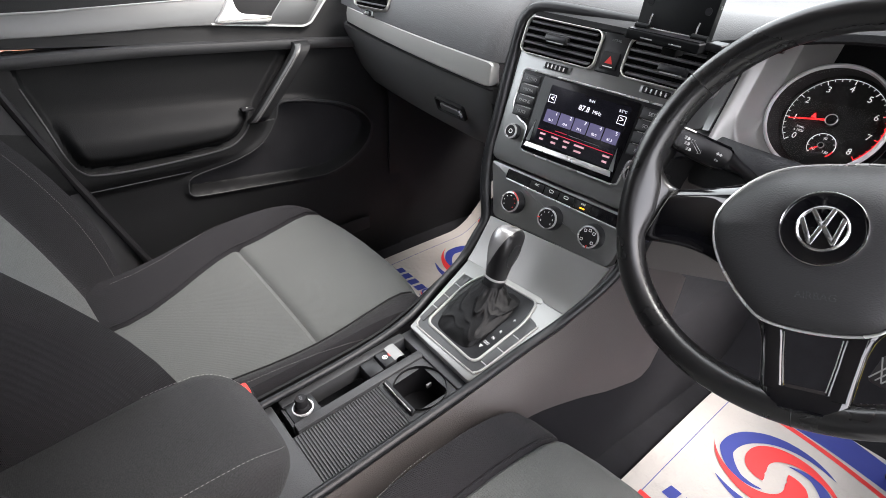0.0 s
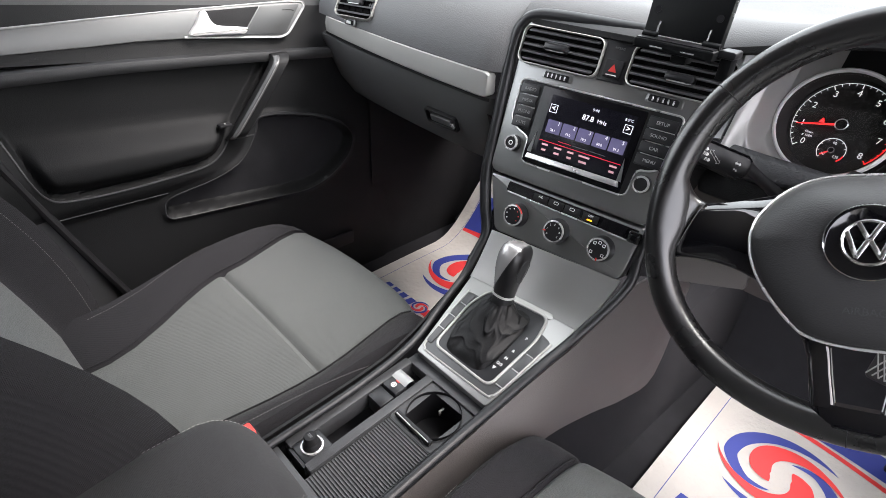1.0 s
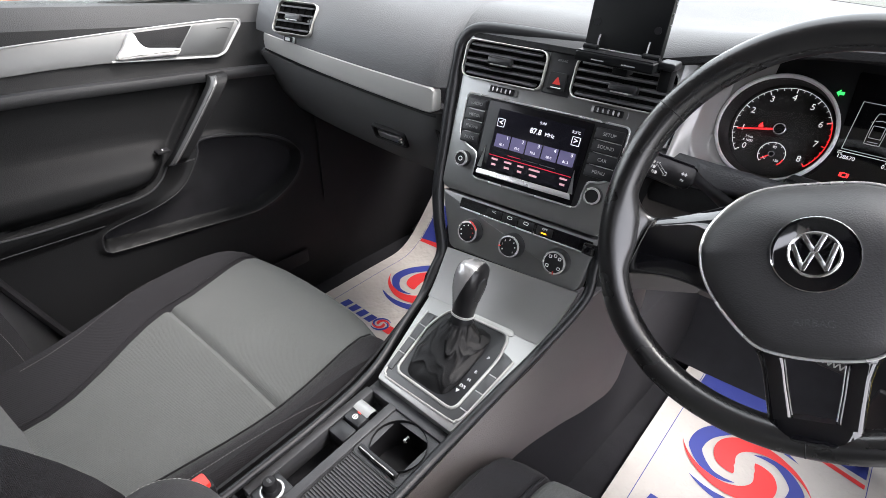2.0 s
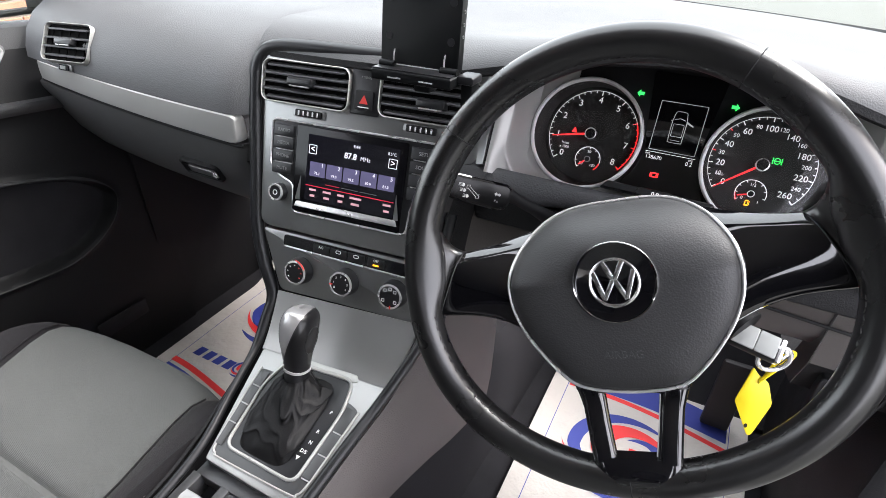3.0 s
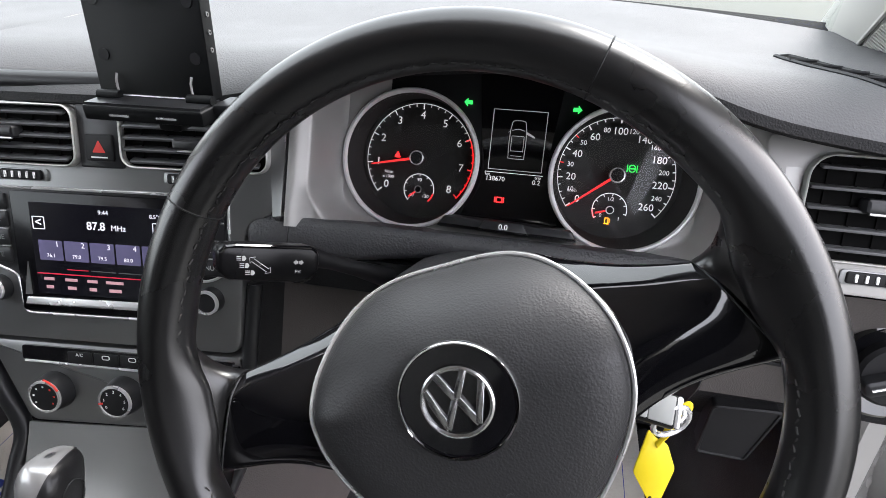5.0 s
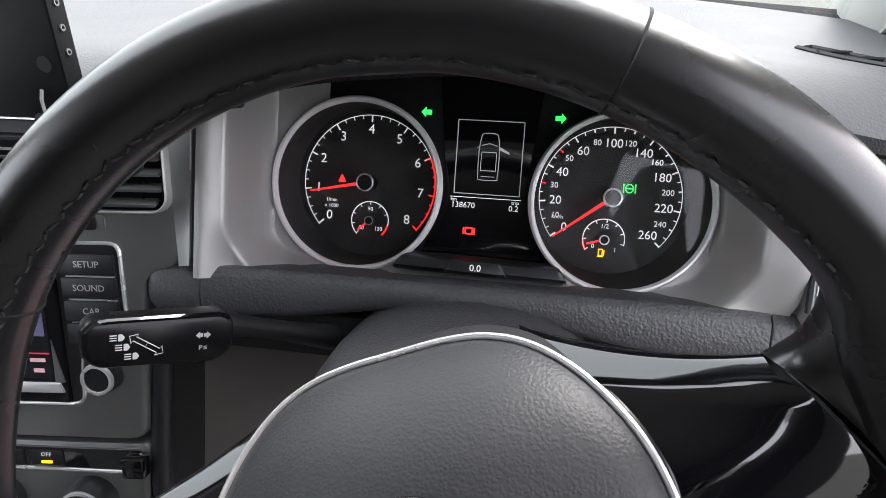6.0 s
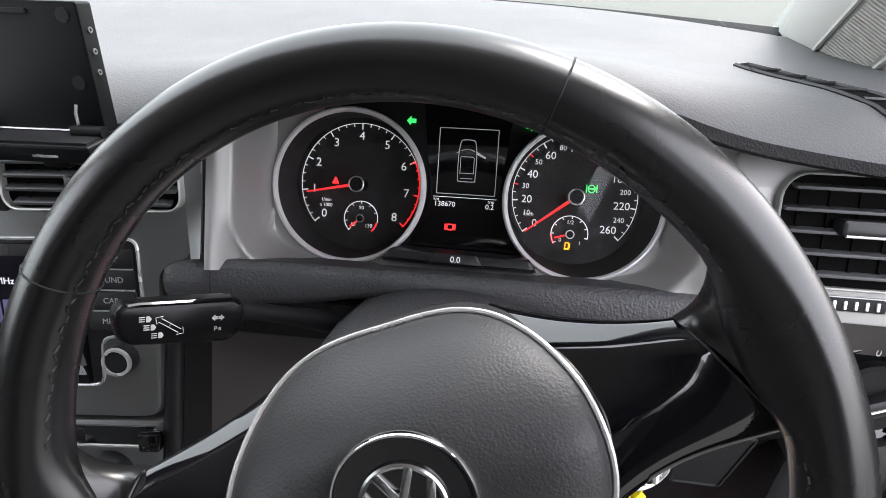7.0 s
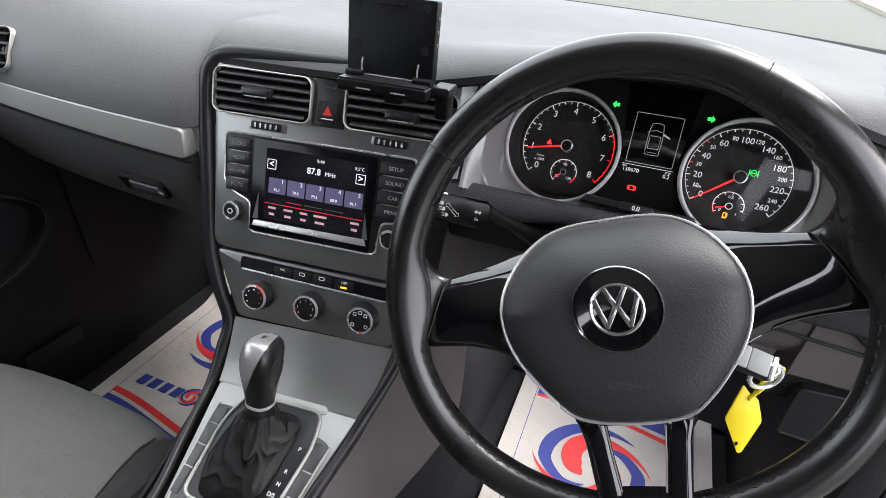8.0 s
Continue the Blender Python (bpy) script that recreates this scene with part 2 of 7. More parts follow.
def box(x0, x1, y0, y1, z0, z1, r=0.0, seg=2):
    bm = bmesh.new()
    bmesh.ops.create_cube(bm, size=1)
    for v in bm.verts:
        v.co = Vector(((x0 + x1) / 2 + v.co.x * (x1 - x0), (y0 + y1) / 2 + v.co.y * (y1 - y0), (z0 + z1) / 2 + v.co.z * (z1 - z0)))
    if r:
        bmesh.ops.bevel(bm, geom=bm.edges[:], offset=r, segments=seg, profile=0.5, affect="EDGES")
    return bm


def rr(x0, x1, y0, y1, r, n=6):
    """Outline of a rounded rectangle."""
    out = []
    for cx, cy, a0 in ((x1 - r, y1 - r, 0), (x0 + r, y1 - r, 90), (x0 + r, y0 + r, 180), (x1 - r, y0 + r, 270)):
        for i in range(n + 1):
            a = radians(a0 + 90 * i / n)
            out.append((cx + r * math.cos(a), cy + r * math.sin(a)))
    return out


def circle(cx, cy, r, n=48):
    return [(cx + r * math.cos(2 * math.pi * i / n), cy + r * math.sin(2 * math.pi * i / n)) for i in range(n)]


def curve(pts, n=8, closed=True):
    """A smooth line through points of any dimension."""
    out, m = [], len(pts)
    for i in range(m if closed else m - 1):
        p = [np.array(pts[k % m] if closed else pts[min(max(k, 0), m - 1)], float) for k in (i - 1, i, i + 1, i + 2)]
        for j in range(n):
            t = j / n
            q = 0.5 * (2 * p[1] + (p[2] - p[0]) * t + (2 * p[0] - 5 * p[1] + 4 * p[2] - p[3]) * t * t + (3 * p[1] - p[0] - 3 * p[2] + p[3]) * t ** 3)
            out.append(tuple(q))
    if not closed:
        out.append(tuple(pts[-1]))
    return out


def inset(outline, d):
    """The outline moved inwards by d."""
    n, out = len(outline), []
    area = sum(outline[i][0] * outline[(i + 1) % n][1] - outline[(i + 1) % n][0] * outline[i][1] for i in range(n))
    s = 1 if area > 0 else -1
    for i in range(n):
        a, b, c = Vector(outline[i - 1][:2]), Vector(outline[i][:2]), Vector(outline[(i + 1) % n][:2])
        e1, e2 = (b - a), (c - b)
        n1, n2 = Vector((-e1.y, e1.x)), Vector((-e2.y, e2.x))
        nn = (n1.normalized() if n1.length > 1e-9 else n1) + (n2.normalized() if n2.length > 1e-9 else n2)
        if nn.length < 1e-9:
            nn = n1
        out.append(tuple(b + nn.normalized() * d * s))
    return out


def slab(outline, z0, z1, r=0.0):
    """A flat piece from an outline in x, y, from z0 up to z1, its upper edge rounded by r."""
    levels = [(0, z0), (0, z1 - r)]
    if r:
        levels += [(r * 0.3, z1 - r * 0.3), (r, z1)]
    rows = [[(x, y, z) for x, y in inset(outline, d)] for d, z in levels]
    return loft(rows, close_v=True, caps=True)


def frame_of(outer, inner, z0, z1, r=0.0):
    """A flat frame between two outlines with as many points each."""
    rows = [[(x, y, z0) for x, y in outer], [(x, y, z1 - r) for x, y in outer], [(x, y, z1) for x, y in inset(outer, r)],
            [(x, y, z1) for x, y in inset(inner, -r)], [(x, y, z1 - r) for x, y in inner], [(x, y, z0) for x, y in inner]]
    return loft(rows, close_v=True, close_u=True)


def tube(path, radius, closed=False, n=10, flat=1.0):
    """A round bar along a path of 3D points; radius may be a list."""
    pts = [Vector(p) for p in path]
    m, rows = len(pts), []
    up = None
    for i, p in enumerate(pts):
        if closed:
            d = pts[(i + 1) % m] - pts[i - 1]
        else:
            d = pts[min(i + 1, m - 1)] - pts[max(i - 1, 0)]
        d.normalize()
        if up is None:
            up = d.orthogonal().normalized()
        up = (up - d * up.dot(d)).normalized()
        side = d.cross(up)
        r = radius[i] if isinstance(radius, (list, tuple)) else radius
        rows.append([p + (up * math.cos(2 * math.pi * k / n) + side * math.sin(2 * math.pi * k / n) * flat) * r for k in range(n)])
    return loft(rows, close_v=True, caps=not closed, close_u=closed)


def lathe(profile, n=40, cx=0, cy=0, open_ends=False):
    """Turns a profile of (radius, z) round the z axis. A profile that comes back down far from the axis closes to a ring."""
    rows = [[(cx + r * math.cos(2 * math.pi * k / n), cy + r * math.sin(2 * math.pi * k / n), z) for k in range(n)] for r, z in profile]
    big = max(r for r, z in profile)
    ring = profile[-1][0] > 0.3 * big and profile[-1][1] < max(z for r, z in profile) - 1e-5
    bm = loft(rows, close_v=True, close_u=ring)
    bm.verts.ensure_lookup_table()
    if not ring and not open_ends:
        for k, flip in ((0, False), (len(rows) - 1, True)):
            if profile[k][0] > 5e-4:
                vs = [bm.verts[k * n + j] for j in range(n)]
                bm.faces.new(vs[::-1] if flip else vs)
    return bm


def join(*bms):
    out = bmesh.new()
    for b in bms:
        me = bpy.data.meshes.new("t")
        b.to_mesh(me)
        out.from_mesh(me)
        b.free()
        bpy.data.meshes.remove(me)
    return out


def words(text, size, x, y, z=0.0, turn=0.0, align="CENTER", depth=0.0001, bold=0.0):
    """Flat lettering in the x, y plane."""
    c = bpy.data.curves.new("t", "FONT")
    c.body, c.size, c.align_x, c.align_y, c.extrude, c.resolution_u = text, size, align, "CENTER", depth, 3
    c.offset = bold
    o = bpy.data.objects.new("t", c)
    scene.collection.objects.link(o)
    me = bpy.data.meshes.new_from_object(o.evaluated_get(bpy.context.evaluated_depsgraph_get()))
    bm = bmesh.new()
    bm.from_mesh(me)
    bm.transform(Matrix.Translation((x, y, z)) @ Matrix.Rotation(radians(turn), 4, "Z"))
    bpy.data.objects.remove(o)
    bpy.data.curves.remove(c)
    bpy.data.meshes.remove(me)
    return bm


def plane_frame(x, y, z, yaw, tilt):
    """A frame on a panel that faces the cabin: local x to the right, y up along the panel, z out of it."""
    a, t = radians(yaw), radians(tilt)
    right = Vector((math.cos(a), math.sin(a), 0))
    out = Vector((math.sin(a) * math.cos(t), -math.cos(a) * math.cos(t), math.sin(t)))
    up = out.cross(right)
    m = Matrix((right, up, out)).transposed().to_4x4()
    return Matrix.Translation((x, y, z)) @ m


def at(x, y, z=0.0, turn=0.0):
    return Matrix.Translation((x, y, z)) @ Matrix.Rotation(radians(turn), 4, "Z")


def lerp(a, b, t):
    return a + (b - a) * t


def step(a, b, x):
    t = min(1, max(0, (x - a) / (b - a)))
    return t * t * (3 - 2 * t)


def table_of(pairs, x):
    """Smooth reading of a small table."""
    k = np.linspace(-0.03, 0.03, 7)
    return float(np.mean(np.interp(x + k, [p[0] for p in pairs], [p[1] for p in pairs])))


def stitches(points, length=0.0028, gap=0.0020, r=0.00033):
    """Thread stitches along a line, as one mesh."""
    pts = [Vector(p) for p in points]
    bms, run = [], 0.0
    out = bmesh.new()
    dist = [0.0]
    for a, b in zip(pts, pts[1:]):
        dist.append(dist[-1] + (b - a).length)

    def along(s):
        for i in range(len(pts) - 1):
            if s <= dist[i + 1]:
                return pts[i].lerp(pts[i + 1], (s - dist[i]) / max(1e-9, dist[i + 1] - dist[i]))
        return pts[-1]
    s = 0.0
    while s + length < dist[-1]:
        a, b = along(s), along(s + length)
        d = (b - a).normalized()
        u = d.orthogonal().normalized()
        w = d.cross(u)
        quad = [[p + (u * math.cos(q) + w * math.sin(q)) * r for q in (0, 2.09, 4.19)] for p in (a, (a + b) / 2, b)]
        grid_faces(out, quad, close_v=True)
        s += length + gap
    return out


STACK = plane_frame(0, 0.194, 0.688, 6, 19.3)
CLUSTER = plane_frame(0.355, 0.272, 0.672, 0, 26)
WHEEL = plane_frame(0.355, 0, 0.66, 0, 24) @ Matrix.Rotation(radians(22), 4, "Z")
SHIFT = Matrix.Translation((0.015, -0.11, 0.318)) @ Matrix.Rotation(radians(17), 4, "X")


def round_poly(pts, r, n=5):
    """A polygon with rounded corners."""
    out, m = [], len(pts)
    for i in range(m):
        a, b, c = Vector(pts[i - 1]), Vector(pts[i]), Vector(pts[(i + 1) % m])
        k = min(r, (a - b).length * 0.45, (c - b).length * 0.45)
        p, q = b + (a - b).normalized() * k, b + (c - b).normalized() * k
        for j in range(n + 1):
            t = j / n
            out.append(tuple(p * (1 - t) ** 2 + b * 2 * t * (1 - t) + q * t * t))
    return out


# ---- car shell ----
def screen_base(x):
    return 0.70 - 0.53 * x * x


floor = tagged(new("floor"), "black carpeted car floor under paper mats", "floor", kind="structure")
part("carpet", box(-0.78, 0.74, -2.0, 0.66, -0.09, -0.04), CARPET, floor)
part("toe_board", shell([[(x, y, z) for y, z in ((0.645, -0.045), (0.70, -0.02), (0.80, 0.10), (0.86, 0.30), (0.88, 0.62))] for x in np.linspace(-0.78, 0.74, 9)], 0.02), CARPET, floor)
tunnel = []
for y, w, h in ((-0.62, 0.10, 0.20), (-0.1, 0.12, 0.24), (0.2, 0.14, 0.22), (0.5, 0.155, 0.16), (0.84, 0.17, 0.16)):
    tunnel.append([(0.0 + w * sx, y, z) for sx, z in ((-1.15, -0.05), (-1.05, h * 0.5), (-0.95, h * 0.85), (-0.8, h), (0.8, h), (0.95, h * 0.85), (1.05, h * 0.5), (1.15, -0.05))])
part("tunnel", loft(tunnel), CARPET, floor)

roof = tagged(new("ceiling"), "pale cloth headliner of the car roof", "ceiling", kind="structure")
part("headliner", shell([[(x, y, 1.15 + 0.05 * math.cos(x * 1.9) - 0.05 * max(0, y + 0.2)) for y in np.linspace(-2.1, 0.02, 9)] for x in np.linspace(-0.62, 0.62, 11)], 0.03), HEAD, roof)

# windscreen
win = tagged(new("window_1"), "clear laminated windscreen above the dashboard", "windscreen", kind="structure")
rows = []
for x in np.linspace(-0.69, 0.69, 21):
    yb = screen_base(x) + 0.012
    xt = x * 0.86
    rows.append([(lerp(x, xt, s), lerp(yb, 0.06 - 0.10 * xt * xt, s), lerp(0.768, 1.17, s) + 0.03 * math.sin(math.pi * s)) for s in np.linspace(0, 1, 9)])
pane = part("pane", shell(rows, 0.005), GLASS, win)
pane.visible_shadow = False
part("ceramic_border", shell([[(p[0][0], p[0][1] - 0.002 + k * 0.005, p[0][2] - 0.001 + k * 0.003) for k in (0, 1, 2)] for p in rows], 0.003), MATT, win)


def pillar(side):
    s = side
    ob = tagged(new("pillar_trim"), "pale grained windscreen pillar trim above the dashboard end", "pillar", kind="structure")
    rows = []
    for t in np.linspace(0, 1, 12):
        x, y, z = lerp(0.690, 0.590, t), lerp(0.515, -0.02, t), lerp(0.755, 1.16, t)
        rows.append([(s * (x + dx), y + dy, z + dz) for dx, dy, dz in ((-0.022, 0.03, 0.0), (-0.03, 0.0, -0.006), (-0.02, -0.045, -0.02), (0.012, -0.085, -0.045), (0.05, -0.075, -0.04), (0.06, 0.0, 0.0), (0.02, 0.05, 0.02))])
    part("cover", loft(rows, close_v=True, caps=True), PALE, ob)
    return ob


for side in (-1, 1):
    p = pillar(side)
# ribbed panel with a rounded bead on the driver's pillar
grille = tagged(new("pillar_grille"), "ribbed pale panel on the windscreen pillar", "grille")


def on_pillar(t, u):
    c = Vector((lerp(0.690, 0.590, t), lerp(0.515, -0.02, t), lerp(0.755, 1.16, t)))
    return c + Vector((-0.020, -0.045, -0.020)).lerp(Vector((0.012, -0.085, -0.045)), u) + Vector((-0.0015, -0.0012, 0.0005))


bead = round_poly([(0.05, 0.08), (0.30, 0.05), (0.30, 0.92), (0.07, 0.92)], 0.05)
part("bead", tube([on_pillar(t, u) for t, u in bead], 0.0022, True, 6), PALE, grille)
for i in range(40):
    t = 0.070 + i * 0.0056
    part("rib", tube([on_pillar(t, 0.16), on_pillar(t, 0.84)], 0.0008, n=5), PALE, grille)

# the car behind the front seats, closed by added walls that dim the cabin
rear = tagged(new("wall_south"), "added dark wall that keeps light from the back of the cabin", "wall", kind="structure")
part("rear_light_wall", box(-0.78, 0.78, -2.1, -2.02, -0.05, 1.20), DARK, rear)
part("rear_pillar", box(-0.70, -0.52, -2.08, -1.9, 0.70, 1.2), PALE, rear)
part("rear_pillar", box(0.52, 0.70, -2.08, -1.9, 0.70, 1.2), PALE, rear)
mid = tagged(new("wall_east"), "dark centre pillar and painted sill of the driver's side, with an added light-blocking wall", "wall", kind="structure")
part("centre_pillar", box(0.665, 0.77, -0.88, -0.50, -0.05, 1.16, 0.02), DARK, mid)
# unseen solid wall up to the roof, added to keep reflections dark
part("rear_light_block", box(0.72, 0.78, -2.05, -0.86, -0.05, 1.17, 0.02), DARK, mid)
part("sill", box(0.66, 0.80, -0.72, 0.42, -0.12, 0.02, 0.02), PAINT, mid)
west = tagged(new("wall_west"), "pale centre pillar of the passenger side, with an added light-blocking wall", "wall", kind="structure")
part("centre_pillar", box(-0.78, -0.69, -0.80, -0.64, -0.05, 1.16, 0.02), PALE, west)
# same added wall on this side, shutting out light from behind
part("rear_light_block", box(-0.80, -0.72, -2.05, -0.80, -0.05, 1.17, 0.02), DARK, west)

# ---- dashboard ----
dash = base("dashboard", 0, 0.35, 0.40, "dark grey soft-touch dashboard with silver trim strips", "dashboard")


def strip_y(x):
    return 0.145 + 0.04 * max(0, (-0.18 - x) / 0.52) ** 2 + 0.020 * step(-0.190, -0.168, x)


def lip(x):
    """The lower rear edge of the pad from the centre vents to the driver's end."""
    z = table_of(((-0.2, 0.727), (0.10, 0.730), (0.17, 0.747), (0.26, 0.774), (0.36, 0.785), (0.46, 0.775), (0.52, 0.752), (0.58, 0.741), (0.64, 0.734), (0.75, 0.722)), x)
    y = table_of(((-0.2, 0.188), (0.14, 0.208), (0.24, 0.185), (0.36, 0.175), (0.47, 0.185), (0.56, 0.200), (0.75, 0.205)), x)
    return y, z


def top_z(x, y):
    hump = 0.024 * math.exp(-((x - 0.36) / 0.16) ** 2) * (1 - step(0.24, 0.46, y))
    return 0.762 + 0.012 * step(0.36, 0.6, y) + hump


rows = []
for x in np.linspace(-0.73, -0.168, 40):
    b = strip_y(x)
    w = screen_base(x)
    prof = [(b + 0.012, 0.646), (b, 0.650), (b + 0.003, 0.668), (b + 0.014, 0.695), (b + 0.034, 0.720), (b + 0.068, 0.742), (b + 0.115, 0.756)]
    last = prof[-1][0]
    prof += [(lerp(last, w, t), top_z(x, lerp(last, w, t))) for t in (0.1, 0.2, 0.35, 0.5, 0.7, 0.85, 1)]
    rows.append([(x, y, z) for y, z in prof])
left_pad = loft(rows)
rows, edge_rows = [], []
for x in np.linspace(-0.168, 0.73, 64):
    y0, z0 = lip(x)
    w = screen_base(x)
    prof = [(y0 + 0.002, z0 + 0.003), (y0 + 0.006, z0 + 0.009), (y0 + 0.020, lerp(z0, top_z(x, 0.25), 0.3) + 0.012), (y0 + 0.042, lerp(z0, top_z(x, 0.25), 0.65) + 0.010), (y0 + 0.07, lerp(z0, top_z(x, 0.25), 0.88) + 0.005)]
    edge_rows.append([(x, y0 + 0.03, z0 - 0.006), (x, y0 + 0.004, z0 - 0.007), (x, y0, z0 - 0.004), (x, y0 + 0.002, z0 + 0.003)])
    last = y0 + 0.11
    prof += [(lerp(last, w, t), top_z(x, lerp(last, w, t))) for t in (0, 0.1, 0.2, 0.35, 0.5, 0.7, 0.85, 1)]
    rows.append([(x, y, z) for y, z in prof])


def pad_z(x, y):
    """Height of the driver's half of the pad."""
    y0, z0 = lip(x)
    t = top_z(x, 0.25)
    ys = [y0 + 0.002, y0 + 0.006, y0 + 0.020, y0 + 0.042, y0 + 0.07, y0 + 0.11]
    zs = [z0 + 0.003, z0 + 0.009, lerp(z0, t, 0.3) + 0.012, lerp(z0, t, 0.65) + 0.010, lerp(z0, t, 0.88) + 0.005, top_z(x, y0 + 0.11)]
    return float(np.interp(y, ys, zs)) if y < ys[-1] else top_z(x, y)


part("upper_pad", join(left_pad, loft(rows)), PAD, dash)
part("pad_edge", loft(edge_rows), DARK, dash, "dark edge under the pad")

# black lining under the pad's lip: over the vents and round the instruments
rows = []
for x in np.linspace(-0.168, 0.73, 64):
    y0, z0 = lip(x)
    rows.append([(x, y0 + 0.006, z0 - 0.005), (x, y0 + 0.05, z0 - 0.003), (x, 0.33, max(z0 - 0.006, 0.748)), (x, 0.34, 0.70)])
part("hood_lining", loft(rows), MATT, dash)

# silver strip along the passenger side
xs = list(np.linspace(-0.70, -0.190, 60)) + [-0.190 + 0.001 * k for k in range(1, 7)]
rows = []
for x in xs:
    b = 0.145 + 0.04 * max(0, (-0.18 - x) / 0.52) ** 2
    e = min(1, (x - xs[0]) / 0.014, (xs[-1] - x) / 0.012)
    e = math.sqrt(max(0.0, 1 - (1 - e) ** 2)) if e < 1 else 1
    u = (x - xs[0]) / (xs[-1] - xs[0])
    mid_z, half = lerp(0.634, 0.629, u), lerp(0.0165, 0.0210, u) * lerp(0.62, 1, e)
    b += 0.0035 * (1 - e)
    rows.append([(x, b + 0.014, mid_z + half), (x, b + 0.0012, mid_z + half), (x, b - 0.0012, mid_z + half * 0.90), (x, b - 0.0028, mid_z), (x, b - 0.0024, mid_z - half * 0.88), (x, b + 0.001, mid_z - half), (x, b + 0.016, mid_z - half)])
part("trim_strip", loft(rows, caps=True), STRIP, dash, "brushed silver trim strip")
part("trim_shadow_gap", tube([(x, strip_y(x) + 0.004, lerp(0.6145, 0.6045, (x + 0.70) / 0.52)) for x in xs], 0.003, n=6), MATT, dash)

# glovebox and lower dash
rows = []
for x in np.linspace(-0.73, -0.172, 24):
    b = strip_y(x)
    rows.append([(x, b + y, z) for y, z in ((0.014, 0.612), (0.005, 0.606), (0.006, 0.596), (0.022, 0.56), (0.045, 0.51), (0.08, 0.465), (0.14, 0.43), (0.28, 0.415), (0.5, 0.41))])
glovebox = part("glovebox", loft([row[:6] for row in rows]), GLOVE, dash)
part("under_panel", loft([row[5:] for row in rows]), DARK, dash)
latch = Matrix.Translation((-0.318, 0.180, 0.528)) @ plane_frame(0, 0, 0, 0, -24)
part("latch_recess", frame_of(rr(-0.042, 0.042, -0.016, 0.016, 0.006), rr(-0.038, 0.038, -0.012, 0.012, 0.004), -0.004, 0.004, 0.001), MATT, glovebox, m=latch)
part("latch", slab(rr(-0.030, 0.026, -0.010, 0.004, 0.003), -0.006, 0.003, 0.002), FASCIA, glovebox, "silver glovebox latch", m=latch)
part("lock", lathe([(0.006, -0.002), (0.006, 0.004), (0.003, 0.005)], 16), CHROME, glovebox, m=latch @ at(0.030, -0.004))
part("side_grille", slab(round_poly([(0, 0), (0.022, -0.02), (0.026, -0.065), (0.008, -0.04)], 0.004), 0, 0.003), MATT, glovebox, m=Matrix.Translation((-0.205, 0.160, 0.588)) @ plane_frame(0, 0, 0, 0, -24))

# driver's knee panel and bar under the instruments
def knee(x0, x1, n, lifted, first=0, last=7):
    rows = []
    for x in np.linspace(x0, x1, n):
        k = step(0.37, 0.44, x) * lifted
        rows.append([(x, y, lerp(z, zz, k)) for y, z, zz in ((0.215, 0.612, 0.612), (0.222, 0.58, 0.585), (0.228, 0.53, 0.545), (0.235, 0.47, 0.510), (0.26, 0.415, 0.480), (0.33, 0.39, 0.470), (0.5, 0.385, 0.466))][first:last])
    return loft(rows)


part("knee_panel", knee(0.244, 0.556, 20, 1), TAUPE, dash, "brown-grey knee panel")
kside = part("knee_side_panel", knee(0.5575, 0.695, 8, 0, 0, 4), TAUPE, dash)
# lower half of the brown-grey side panel, its shadow put in as dark colour
part("shaded_side_panel", knee(0.5575, 0.695, 8, 0, 3, 7), DARK, dash)
part("side_panel_edge", loft([[(0.5565, y, z), (0.5565, y + 0.05, z - 0.002)] for y, z in ((0.216, 0.61), (0.228, 0.53), (0.235, 0.47), (0.26, 0.415), (0.33, 0.39))]), TAUPE, dash)
pocket = plane_frame(0.604, 0.2345, 0.425, 0, -9)
# no hollow: a flush black slab and rim give the pocket's shade by colour
part("pocket_rim", tube([(x, y, 0.001) for x, y in round_poly([(-0.030, 0.034), (0.030, 0.040), (0.024, -0.050), (-0.024, -0.048)], 0.005)], 0.0022, True, 6), MATT, kside, m=pocket)
part("pocket", slab(round_poly([(-0.030, 0.034), (0.030, 0.040), (0.024, -0.050), (-0.024, -0.048)], 0.005), -0.02, 0.0015), MATT, kside, "flat black panel for the shade of an oddments pocket", m=pocket)
part("knee_seam", tube([(0.46, 0.2255, 0.535), (0.60, 0.2255, 0.525), (0.70, 0.2255, 0.520)], 0.002, n=6), MATT, dash)
BAR_LOW = ((-0.226, -0.100), (-0.110, -0.098), (-0.092, -0.092), (-0.064, -0.0860), (-0.020, -0.0845), (0.020, -0.0850), (0.064, -0.0900), (0.100, -0.098), (0.250, -0.100))


